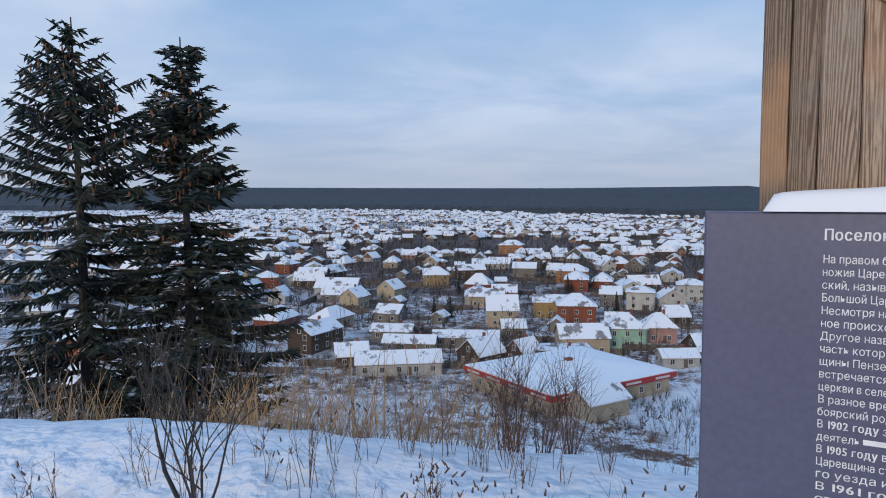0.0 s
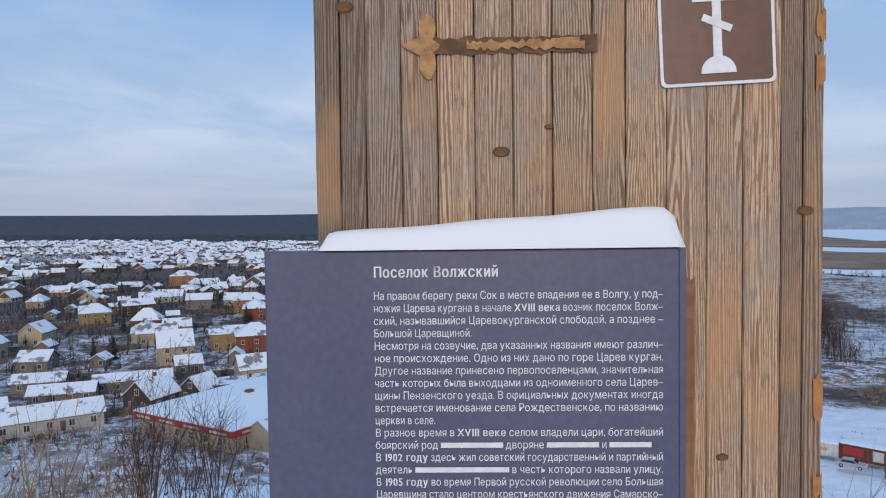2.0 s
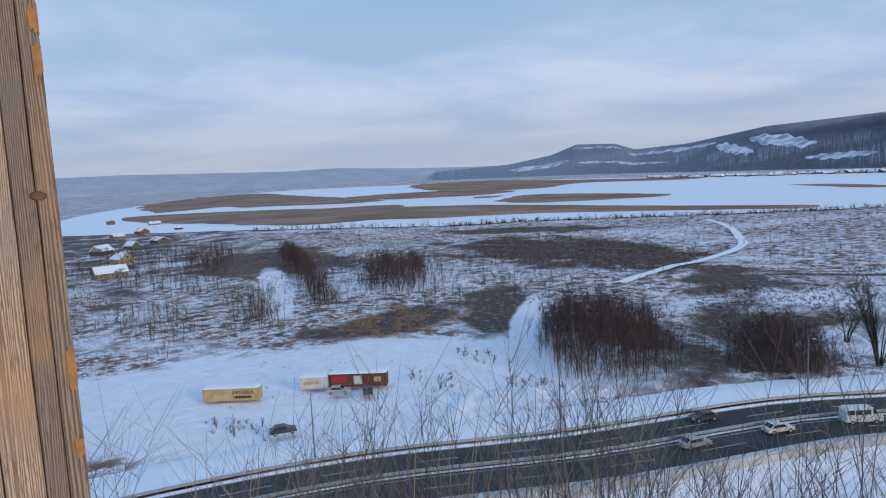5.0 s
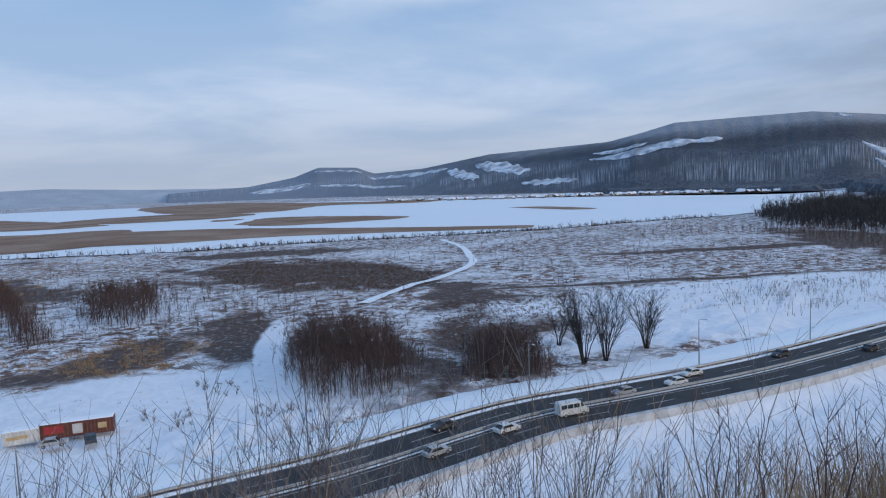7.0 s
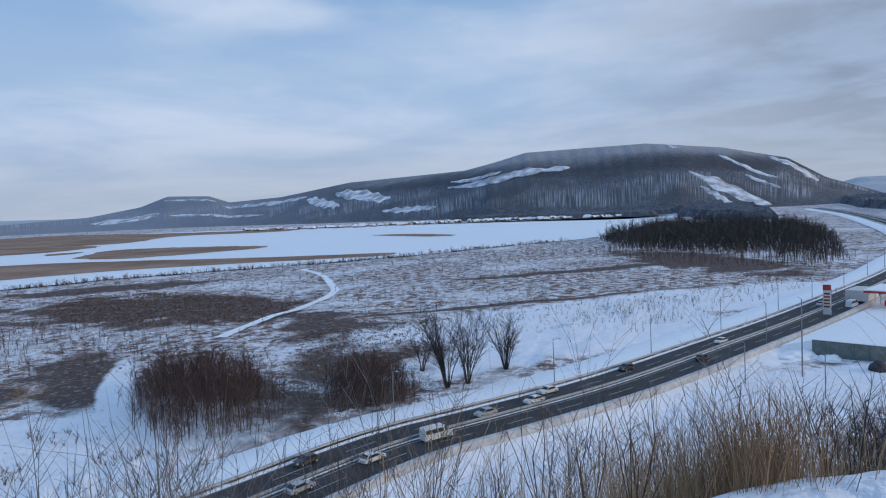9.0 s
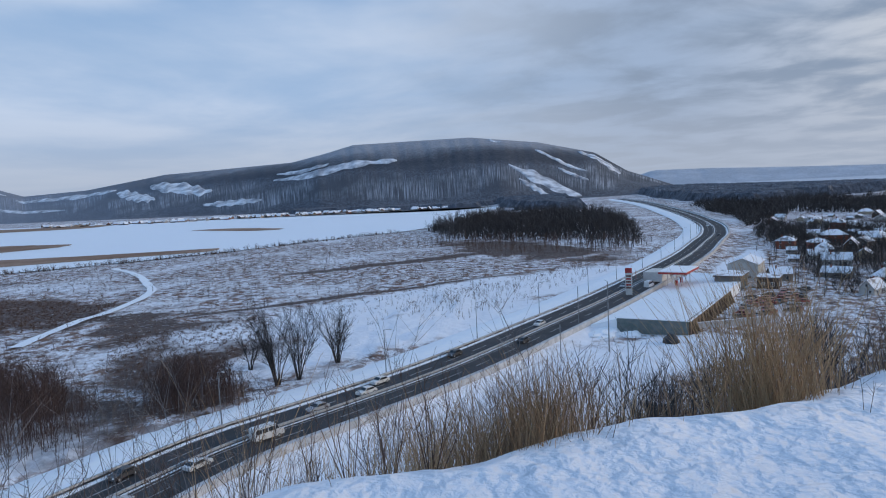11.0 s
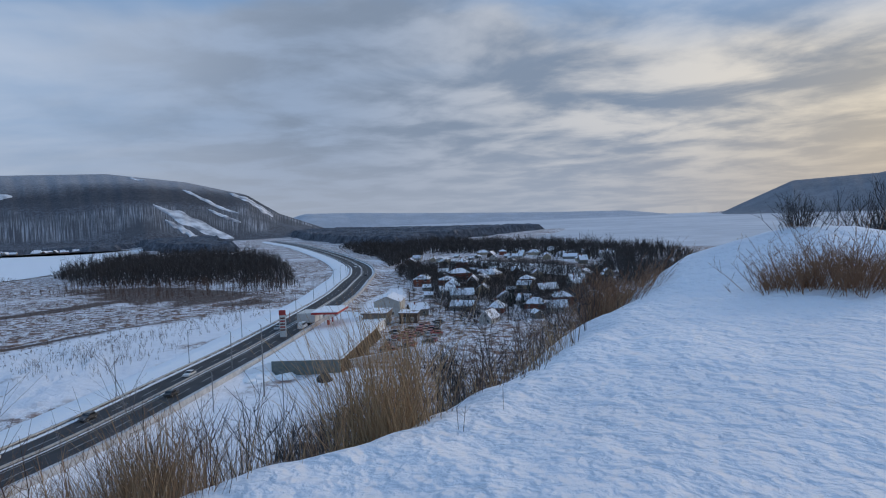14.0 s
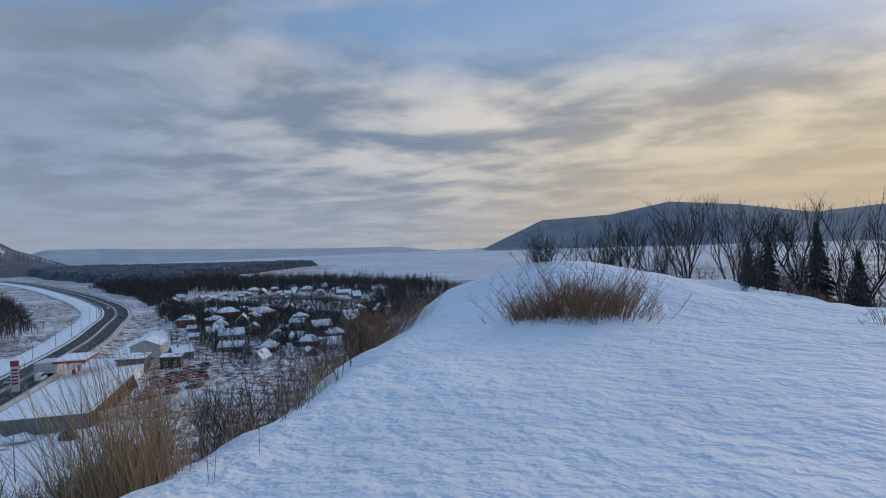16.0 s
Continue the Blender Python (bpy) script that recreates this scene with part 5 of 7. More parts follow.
for i in range(-80, 80):
    for j in range(-10, 100):
        u, v2 = i * 17.0 + rnd.uniform(-7, 7), j * 23.0 + (9 if j % 2 else 0) + rnd.uniform(-6, 6)
        x, y = u * math.cos(0.35) - v2 * math.sin(0.35), u * math.sin(0.35) + v2 * math.cos(0.35)
        r, a = math.hypot(x, y), math.degrees(math.atan2(x, y))
        if not (-78 < a < 3 and 150 < r < 2350) or a > 3 - max(0, (r - 700)) / 160 and r > 700:
            continue
        if r > np.interp(a, (-60, -41, -30, -22, -7, 3), (2350, 2300, 2100, 1800, 1400, 900)) or rnd.random() < 0.24 + 0.14 * (r < 400):
            continue
        if 520 < r < 2000 and math.sin(x * 0.011 + 1) * math.sin(y * 0.009) > 0.62:
            continue
        if any(abs(x - tx) + abs(y - ty) < 17 for tx, ty in taken) or float(poly_gap(x, y, ROAD_THIN, False)) < 24:
            continue
        (spots if r < 420 else far_spots).append((x, y, r))
for x, y in ((216, 762), (205, 650), (191, 840), (125, 497), (150, 520), (100, 470), (76, 345), (95, 400), (40, 380), (20, 430), (60, 460), (140, 600), (170, 640), (30, 500), (80, 560), (10, 320), (35, 300)):
    (spots if math.hypot(x, y) < 420 else far_spots).append((x, y, math.hypot(x, y)))
spots.sort(key=lambda s: s[2])
for x, y, r in spots:
    k = rnd.choice(kinds if rnd.random() < 0.66 else sheds)
    m = pose(x, y, ground(x, y), rz=20 + rnd.choice([0, 90]) + rnd.uniform(-22, 22))
    if k in unused:
        unused.remove(k)
        k.matrix_basis = m
    else:
        copy_thing(k, m)
for k in unused:
    x, y = -200 - 15 * unused.index(k), 520
    lay(k, x, y, 20)

# far houses: walls coloured house by house
M_FARWALL = material("far_house_walls", (0.4, 0.3, 0.25), 0.85)
g = Graph(M_FARWALL)
cr = g.add("ShaderNodeValToRGB")
cr.color_ramp.interpolation = "CONSTANT"
for pos, c in ((0.0, (0.06, 0.05, 0.05)), (0.30, (0.14, 0.13, 0.125)), (0.55, (0.34, 0.29, 0.24)), (0.66, (0.24, 0.09, 0.06)), (0.76, (0.50, 0.48, 0.46)), (0.88, (0.36, 0.21, 0.16))):
    e = cr.color_ramp.elements.new(pos) if pos else cr.color_ramp.elements[0]
    e.color = (*c, 1)
g.put(g.island(), cr.inputs[0])
g.colour(g.mix(g.ramp(g.noise(g.place(), 0.5, 3), 0.3, 0.7, 0.0, 0.4), cr.outputs[0], (0.12, 0.10, 0.09)))
walls, roofs, panes = Pile(), Pile(), Pile()
for x, y, r in far_spots:
    w, d, h, rh = rnd.uniform(7, 13), rnd.uniform(6, 10), rnd.choice([2.2, 2.6, 3.0, 4.6]), rnd.uniform(1.8, 3.6)
    kind, m = rnd.choice(["gable", "gable", "hip"]), pose(x, y, ground(x, y), rz=20 + rnd.choice([0, 90]) + rnd.uniform(-25, 25))
    if rnd.random() < 0.06:
        w, d = w * 2.2, d * 1.4
    if rnd.random() < 0.3:
        w, d, h, rh = w * 0.6, d * 0.6, 2.4, 1.4
    for pile, fn in ((walls, lambda q: house_shell(q, w, d, h, rh, kind)), (roofs, lambda q: roof_slabs(q, w, d, h, rh, kind, 0.4, 0.35))):
        n = len(pile.v)
        fn(pile)
        pile.v[n:] = [tuple(m @ Vector(p)) for p in pile.v[n:]]
    if r < 900:
        for k in (-0.3, 0.0, 0.3):
            for s in (-1, 1):
                panes.box(k * w - 0.5, s * d / 2 - 0.03, 1.0, k * w + 0.5, s * d / 2 + 0.03, 2.2, 0, m)
t = thing("far_houses", "many small houses with snowy roofs across the plain", "houses", kind="stuff")
part("walls", walls, M_FARWALL, t)["kind"] = "stuff"
part("roofs", roofs, M_ROOFSNOW, t)["kind"] = "stuff"
part("windows", panes, M_PANE, t)["kind"] = "stuff"

# board fences between the plots
M_FENCE = two_tone("weathered_fence_boards", (0.10, 0.08, 0.07), (0.20, 0.16, 0.14), 0.8, 0.9)


def fence(length):
    t = thing("fence", "dark weathered board fence with snow on top", "fence", group="board fences of the settlement")
    q = Pile()
    n = int(length / 0.45)
    for k in range(n):
        q.box(k * 0.45, -0.03, -0.3, k * 0.45 + 0.41, 0.03, 1.7 + 0.12 * rnd.random())
    part("board", q, M_FENCE, t)["kind"] = "stuff"
    for k in range(0, n + 1, 6):
        q = Pile()
        q.box(k * 0.45 - 0.06, 0.03, -0.3, k * 0.45 + 0.06, 0.15, 1.8)
        part("post", q, M_FENCE, t)
    return t


fences = [fence(14), fence(20)]
used = set()
for n in range(80):
    r, a = rnd.uniform(150, 360), radians(rnd.uniform(-60, -4))
    x, y = r * math.sin(a), r * math.cos(a)
    if any(math.hypot(x - tx, y - ty) < 22 for tx, ty in taken[:3]):
        continue
    k = n % 2
    m = pose(x, y, ground(x, y), rz=20 + rnd.choice([0, 90]))
    if k in used:
        copy_thing(fences[k], m)
    else:
        used.add(k)
        fences[k].matrix_basis = m


# ---------------------------------------------------------------- plants
def bark(name, a, b, frost=0.0):
    m = material(name, a, 0.9)
    g = Graph(m)
    c = g.mix(g.island(), a, b)
    if frost:
        c = g.mix(g.math("MULTIPLY", g.ramp(g.up(), 0.2, 0.9), frost), c, (0.75, 0.78, 0.82))
    g.colour(c)
    return m


M_TWIG = bark("bare_brown_twigs", (0.065, 0.038, 0.028), (0.14, 0.080, 0.056), 0.1)
M_DARKTWIG = bark("dark_bare_twigs", (0.026, 0.021, 0.020), (0.055, 0.045, 0.041), 0.1)
M_GREYTWIG = bark("grey_bare_twigs", (0.11, 0.088, 0.078), (0.22, 0.185, 0.165), 0.2)
M_STRAW = bark("dry_straw", (0.27, 0.165, 0.085), (0.48, 0.32, 0.175))
M_WEED = bark("dark_dry_weeds", (0.07, 0.040, 0.030), (0.17, 0.10, 0.066))


def needles():
    m = material("spruce_needles", (0.03, 0.05, 0.03), 0.8)
    g = Graph(m)
    c = g.mix(g.island(), (0.008, 0.015, 0.011), (0.024, 0.033, 0.021))
    snow = g.math("MULTIPLY", g.ramp(g.up(), 0.35, 0.9), g.ramp(g.noise(g.place(), 3.2, 3), 0.54, 0.68))
    g.colour(g.mix(g.math("MULTIPLY", snow, 0.5), c, (0.72, 0.76, 0.82)))
    return m


M_NEEDLE = needles()
M_CONE = bark("spruce_cones", (0.16, 0.07, 0.035), (0.27, 0.13, 0.07))


def bush(pl, x, y, z, h, spread, stems, r, twigs=3, rg=rnd, sides=3):
    for _ in range(stems):
        a, out = rg.uniform(0, 6.283), rg.random() ** 0.7 * spread
        bx, by = x + rg.uniform(-0.12, 0.12) * spread, y + rg.uniform(-0.12, 0.12) * spread
        hh = h * rg.uniform(0.6, 1.0) * (1 - 0.25 * out / max(spread, 0.01))
        tip = Vector((bx + out * math.cos(a), by + out * math.sin(a), z + hh))
        base = Vector((bx, by, z - 0.1))
        mid = base.lerp(tip, 0.5) + Vector((rg.uniform(-0.08, 0.08), rg.uniform(-0.08, 0.08), 0.1)) * h
        pl.rod(base, mid, r, r * 0.75, sides)
        pl.rod(mid, tip, r * 0.75, r * 0.3, sides)
        for _ in range(twigs):
            f = rg.uniform(0.35, 0.95)
            s = base.lerp(mid, f * 2) if f < 0.5 else mid.lerp(tip, f * 2 - 1)
            e = s + Vector((rg.uniform(-0.3, 0.3), rg.uniform(-0.3, 0.3), rg.uniform(0.12, 0.45))) * h * 0.55
            pl.rod(s, e, r * 0.5, r * 0.2, sides)


def bare_tree(pl, p, d, length, r, depth, rg, sides=5, lift=0.25, fork=(2, 4)):
    """A bare branching crown."""
    if depth == 0:
        pl.rod(p, p + d * length, r, r * 0.4, 3)
        return
    q1 = p + d * length * 0.5
    d2 = (d + Vector((rg.uniform(-1, 1), rg.uniform(-1, 1), rg.uniform(-0.2, 0.5))) * 0.16).normalized()
    q2 = q1 + d2 * length * 0.5
    pl.rod(p, q1, r, r * 0.85, sides)
    pl.rod(q1, q2, r * 0.85, r * 0.68, sides)
    for k in range(rg.randint(*fork)):
        a = rg.uniform(0.3, 0.85)
        side = Vector((rg.uniform(-1, 1), rg.uniform(-1, 1), rg.uniform(-0.2, 0.6)))
        nd = (d2 * math.cos(a) + side.normalized() * math.sin(a) + Vector((0, 0, lift))).normalized()
        start = q2 if k < 2 else q1.lerp(q2, rg.random())
        bare_tree(pl, start, nd, length * rg.uniform(0.6, 0.82), r * rg.uniform(0.5, 0.66), depth - 1, rg, max(3, sides - 1), lift, fork)


def tree_thing(name, label, x, y, h, r, depth, seed, mat, trunks=1, sink=0.3, lean=0.25, z=None):
    rg = random.Random(seed)
    t = thing(name, label, "tree", pose(x, y, (ground(x, y) if z is None else z) - sink))
    cp = Pile()
    for k in range(trunks):
        d = Vector((rg.uniform(-lean, lean), rg.uniform(-lean, lean), 1)).normalized()
        b = Vector((rg.uniform(-0.5, 0.5), rg.uniform(-0.5, 0.5), 0)) * (0.6 if trunks > 1 else 0)
        ln = h * rg.uniform(0.24, 0.34)
        tp = Pile()
        tp.rod(b, b + d * ln, r, r * 0.8, 6)
        part("trunk", tp, mat, t)
        for j in range(rg.randint(3, 4)):
            nd = (d + Vector((rg.uniform(-1, 1), rg.uniform(-1, 1), 0.3)) * 0.5).normalized()
            bare_tree(cp, b + d * ln * rg.uniform(0.75, 1.0), nd, h * rg.uniform(0.2, 0.28), r * 0.62, depth, rg)
    part("crown", cp, mat, t, "bare leafless crown")["kind"] = "stuff"
    return t


def spruce(x, y, z, h, width, full, seed, cones, thin, label):
    rg = random.Random(seed)
    t = thing("spruce", label, "spruce tree", pose(x, y, z))
    q = Pile()
    q.rod((0, 0, 0), (0.05, 0, h * 0.5), h * 0.014, h * 0.009, 8)
    q.rod((0.05, 0, h * 0.5), (0, 0, h), h * 0.009, 0.012, 7)
    part("trunk", q, M_DARKTWIG, t)
    limbs, green, cone = Pile(), Pile(), Pile()
    lv = 0.10 * h
    while lv < h * 0.985:
        f = 1 - lv / h
        reach = width * (0.04 + 0.96 * min(1, f / full) ** 0.72) * rg.uniform(0.8, 1.1)
        for k in range(rg.randint(6, 9) if f > 0.12 else 5):
            a = rg.uniform(0, 6.283)
            ln = reach * rg.uniform(0.55, 1.05)
            out = Vector((math.cos(a), math.sin(a), 0))
            droop = 0.28 if f > 0.3 else -0.25 * (0.3 - f) / 0.3 - 0.05
            pts = [Vector((0, 0, lv)) + out * ln * s + Vector((0, 0, -droop * ln * s + 0.22 * ln * s * s)) for s in (0, 0.35, 0.7, 1.0)]
            for p0, p1, r0 in zip(pts, pts[1:], (0.022, 0.015, 0.008)):
                limbs.rod(p0, p1, r0, r0 * 0.7, 3)
            n = max(5, int(ln * (20 if thin else 30)))
            for m in range(n):
                s = 0.12 + 0.88 * (m + rg.random()) / n
                i = min(2, int(s * 3))
                c = pts[i].lerp(pts[i + 1], min(1, s * 3 - i))
                sid = out.cross(Vector((0, 0, 1))) * rg.choice([-1, 1])
                hang = rg.uniform(-0.75, -0.15) if thin else rg.uniform(-0.45, 0.10)
                tw = (sid * rg.uniform(0.3, 1.0) + out * rg.uniform(0.2, 0.7) + Vector((0, 0, hang))).normalized()
                tl = rg.uniform(0.16, 0.34) * (0.55 + 0.5 * min(1, ln))
                e = c + tw * tl
                mid = c.lerp(e, 0.45)
                w = rg.uniform(0.020, 0.034)
                green.rod(c, mid, w * 0.7, w, 3)
                green.rod(mid, e, w, 0.004, 3)
            green.rod(pts[2], pts[3] + out * 0.12, 0.035, 0.006, 3)
            if cones and 0.06 < f < 0.34:
                for m in range(rg.randint(1, 5) if ln > 0.15 else 1):
                    c = pts[1].lerp(pts[3], rg.uniform(0.2, 1.0)) + Vector((rg.uniform(-0.08, 0.08), rg.uniform(-0.08, 0.08), -0.02))
                    e = c - Vector((0, 0, rg.uniform(0.10, 0.15)))
                    cone.rod(c, c.lerp(e, 0.4), 0.010, 0.021, 5)
                    cone.rod(c.lerp(e, 0.4), e, 0.021, 0.006, 5)
        lv += rg.uniform(0.016, 0.026) * h * (0.75 if f > 0.25 else 0.6) * (1.35 if thin else 1.0)
    part("limb", limbs, M_DARKTWIG, t)["kind"] = "stuff"
    part("foliage", green, M_NEEDLE, t, "dark green needles dusted with snow")["kind"] = "stuff"
    if cones:
        part("cone", cone, M_CONE, t, "hanging brown cones near the top")["kind"] = "stuff"
    return t


def bearing(t_az, r):
    return r * math.sin(radians(t_az)), r * math.cos(radians(t_az)) - 0.3


x, y = bearing(-56.6, 15.5)
spruce(x, y, 33.3, 11.75, 2.3, 0.42, 21, True, True, "tall thin spruce with hanging twigs and brown cones")
x, y = bearing(-49.6, 14.5)
spruce(x, y, 33.2, 11.45, 2.35, 0.62, 8, True, False, "dense dark spruce dusted with snow on the slope")

# bare clumps beside the highway
def willow(x, y, h, stems, seed):
    """A fan of leaning stems from one root, with fine rising limbs."""
    rg = random.Random(seed)
    t = thing("willow_clump", "bare many-stemmed willow clump standing in snow", "tree", pose(x, y, ground(x, y) - 0.2))
    crown = Pile()
    for k in range(stems):
        a, out, hh = rg.uniform(0, 6.283), rg.uniform(0.05, 0.52), h * rg.uniform(0.75, 1.05)
        side = Vector((math.cos(a), math.sin(a), 0))
        pts = [side * 0.5 * rg.random() + side * hh * out * f ** 1.3 + Vector((rg.uniform(-0.2, 0.2), rg.uniform(-0.2, 0.2), hh * f)) for f in (0, 0.3, 0.62, 1.0)]
        q = Pile()
        for p0, p1, r0, r1 in zip(pts, pts[1:], (0.15, 0.11, 0.065), (0.11, 0.065, 0.02)):
            q.rod(p0, p1, r0, r1, 5)
        part("trunk", q, M_DARKTWIG, t)
        for _ in range(20):
            f = rg.uniform(0.28, 0.98) * 3
            i = min(2, int(f))
            c = pts[i].lerp(pts[i + 1], f - i)
            d = (side * rg.uniform(-0.2, 0.7) + Vector((rg.uniform(-0.85, 0.85), rg.uniform(-0.85, 0.85), 0.9))).normalized()
            ln = hh * rg.uniform(0.16, 0.32)
            crown.rod(c, c + d * ln, 0.035, 0.014, 3)
            for _ in range(4):
                e = c + d * ln * rg.uniform(0.3, 0.95)
                crown.rod(e, e + (d + Vector((rg.uniform(-0.7, 0.7), rg.uniform(-0.7, 0.7), 0.2))) * ln * 0.4, 0.02, 0.009, 3)
    part("crown", crown, M_DARKTWIG, t, "bare leafless crown")["kind"] = "stuff"
    return t


for x, y, h, stems, seed in ((147, 50.5, 16.5, 16, 3), (151, 46.8, 15, 12, 4), (165.5, 41.5, 13, 13, 5), (161, 62, 8.5, 6, 6)):
    willow(x, y, h, stems, seed)


def inside(poly, n, rg):
    xs, ys = [p[0] for p in poly], [p[1] for p in poly]
    out = []
    while len(out) < n:
        x = np.array([rg.uniform(min(xs), max(xs)) for _ in range(4 * n)])
        y = np.array([rg.uniform(min(ys), max(ys)) for _ in range(4 * n)])
        ok = poly_gap(x, y, poly) < 0
        out += list(zip(x[ok], y[ok]))
    out = np.array(out[:n])
    return np.column_stack([out, height(out[:, 0], out[:, 1])])


def thicket(poly, n, h, r, mat, label, name="thicket", stems=4, twigs=2, seed=1, category="thicket"):
    rg, pl = random.Random(seed), Pile()
    for x, y, z in inside(poly, n, rg):
        rise = min(1.0, 0.5 + rg.uniform(0.0, 0.25) - float(poly_gap(x, y, poly)) / (1.1 * h))
        bush(pl, x, y, z, h * rise * rg.uniform(0.6, 1.1) * (0.85 + 0.36 * float(bumps(x, y, 2.2 * h, seed))), h * 0.36, stems, r, twigs, rg)
    return tagged(new(name, pl.mesh(name, mat)), label, category, kind="stuff")


def young_tree(pl, x, y, z, h, r, rg, limbs=11, twigs=2, spread=0.30):
    """A slender bare tree: a bent stem with rising limbs."""
    base = Vector((x, y, z - 0.2))
    mid = base + Vector((rg.uniform(-0.05, 0.05), rg.uniform(-0.05, 0.05), 0.5)) * h
    top = mid + Vector((rg.uniform(-0.07, 0.07), rg.uniform(-0.07, 0.07), 0.5)) * h
    pl.rod(base, mid, r, r * 0.7, 4)
    pl.rod(mid, top, r * 0.7, r * 0.2, 3)
    for _ in range(limbs):
        f = rg.uniform(0.16, 0.97)
        s = base.lerp(mid, f * 2) if f < 0.5 else mid.lerp(top, f * 2 - 1)
        a, ln = rg.uniform(0, 6.283), h * spread * (1.12 - 0.75 * f) * rg.uniform(0.6, 1.2)
        d = Vector((math.cos(a) * 0.62, math.sin(a) * 0.62, rg.uniform(0.6, 1.1))).normalized()
        e = s + d * ln
        pl.rod(s, e, r * 0.42, r * 0.16, 3)
        for _ in range(twigs):
            c = s.lerp(e, rg.uniform(0.3, 0.9))
            pl.rod(c, c + (d + Vector((rg.uniform(-0.6, 0.6), rg.uniform(-0.6, 0.6), rg.uniform(-0.1, 0.5)))) * ln * 0.42, r * 0.24, r * 0.1, 3)


def grove(poly, n, lo, hi, r, mat, label, seed, limbs=11, twigs=2, spread=0.30, name="thicket", category="thicket", under=0):
    """Bare young trees standing close together, taller towards the middle."""
    rg, pl = random.Random(seed), Pile()
    for x, y, z in inside(poly, n, rg):
        x, y = x + rg.gauss(0, 2.2), y + rg.gauss(0, 2.2)
        deep = min(1.0, max(0.0, 1.5 - float(poly_gap(x, y, poly))) / 7.0) * (0.85 + 0.3 * float(bumps(x, y, 9.0, seed)))
        young_tree(pl, x, y, z, (lo + (hi - lo) * deep) * rg.uniform(0.75, 1.1), r * rg.uniform(0.7, 1.2), rg, limbs, twigs, spread)
    for x, y, z in inside(poly, under, rg) if under else []:
        bush(pl, x, y, z, lo * 0.45, lo * 0.2, 5, r * 0.35, 2, rg)
    return tagged(new(name, pl.mesh(name, mat)), label, category, kind="stuff")


def tussocks(poly, n, h, wide, mat, label, seed, size=22.0, gap=-0.1, name="field_grass"):
    """Small tufts of dead grass: bent three-cornered blades in clumps."""
    rg, pl = random.Random(seed), Pile()
    spots = inside(poly, n, rg)
    keep = bumps(spots[:, 0], spots[:, 1], size, seed) + 0.5 * bumps(spots[:, 0], spots[:, 1], size / 4, seed + 1)
    for (x, y, z), b in zip(spots, keep):
        if b < gap:
            continue
        hh = h * rg.uniform(0.5, 1.2)
        for _ in range(6):
            a, o = rg.uniform(0, 6.283), rg.uniform(0.1, 0.9) * hh
            c, s, w = math.cos(a), math.sin(a), wide * rg.uniform(0.5, 1.2)
            bx, by = x + rg.gauss(0, 0.35) * hh, y + rg.gauss(0, 0.35) * hh
            pl.face([(bx - s * w, by + c * w, z - 0.05), (bx + s * w, by - c * w, z - 0.05), (bx + c * o, by + s * o, z + hh * rg.uniform(0.5, 1.0))])
    return tagged(new(name, pl.mesh(name, mat)), label, "dry grass", kind="stuff")


RED = bark("reddish_bare_thicket", (0.046, 0.027, 0.023), (0.11, 0.064, 0.051), 0.04)
grove([(114, 109), (99.5, 88), (110, 74), (133, 87), (145, 109), (132, 122)], 430, 7, 12.5, 0.07, RED, "dense reddish-brown bare thicket in the snow", 2, 14, 3, 0.40, under=160)
grove([(131, 74), (123.5, 65), (129, 53.5), (147, 61), (150, 76.5)], 210, 6, 10.5, 0.06, RED, "dense reddish-brown bare thicket in the snow", 3, 13, 3, 0.40, under=50)
grove([(112, 73), (118, 67), (139, 78), (142, 91)], 60, 4.5, 7, 0.045, M_GREYTWIG, "thin grey bare saplings between the thickets", 4, 9, 2)
grove([(180, 386), (173, 346), (111, 200), (102, 193), (128, 254)], 420, 6, 10, 0.08, RED, "brown bare thicket along the snowy plain", 5, 12, 2, 0.42, under=100)
grove([(167, 271), (193, 257), (142, 193), (129, 206)], 420, 5, 8.5, 0.08, RED, "brown bare thicket along the snowy plain", 6, 12, 2, 0.42, under=100)
grove([(91, 236), (110, 240), (83, 178), (72, 185)], 130, 5, 8, 0.065, M_TWIG, "brown bare thicket along the snowy plain", 7, 12, 2, under=40)
grove([(138, 420), (165, 421), (123, 323), (106, 324)], 220, 5, 8, 0.09, M_TWIG, "brown bare thicket along the snowy plain", 8, 10, 2)
grove([(59, 187), (68, 192), (70, 240), (48, 230), (50, 165)], 110, 4, 6, 0.06, M_TWIG, "brown bare thicket along the snowy plain", 9, 10, 2)
grove([(70, 250), (100, 260), (150, 420), (110, 470), (60, 380)], 260, 4, 7, 0.10, RED, "brown bare thicket along the snowy plain", 12, 10, 1, 0.42)
grove([(130, 190), (165, 200), (215, 240), (200, 290), (165, 260)], 110, 3, 6, 0.075, RED, "brown bare thicket along the snowy plain", 13, 11, 2, 0.42)
grove([(420, -80), (475, -96), (500, -80), (490, -62), (440, -50)], 150, 5, 9, 0.12, M_DARKTWIG, "dark bare thicket beside the wood", 14, 11, 1, 0.4)
for k, patch in enumerate(([(38, 119), (48, 110), (43, 101), (37, 112)], [(81, 118), (88, 108), (78, 98), (75, 107)], [(92, 100), (99, 92), (94, 84), (88, 92)], [(96, 125), (104, 121), (102, 106), (96, 108)])):
    thicket(patch, 16, 2.4, 0.03, M_TWIG, "low bare bushes poking out of drifted snow", "scattered_brush", 7, 3, 60 + k, "brush")
thicket([(-40, 230), (60, 215), (60, 330), (-30, 340)], 420, 4.0, 0.07, M_GREYTWIG, "grey leafless brush between the houses", seed=7)
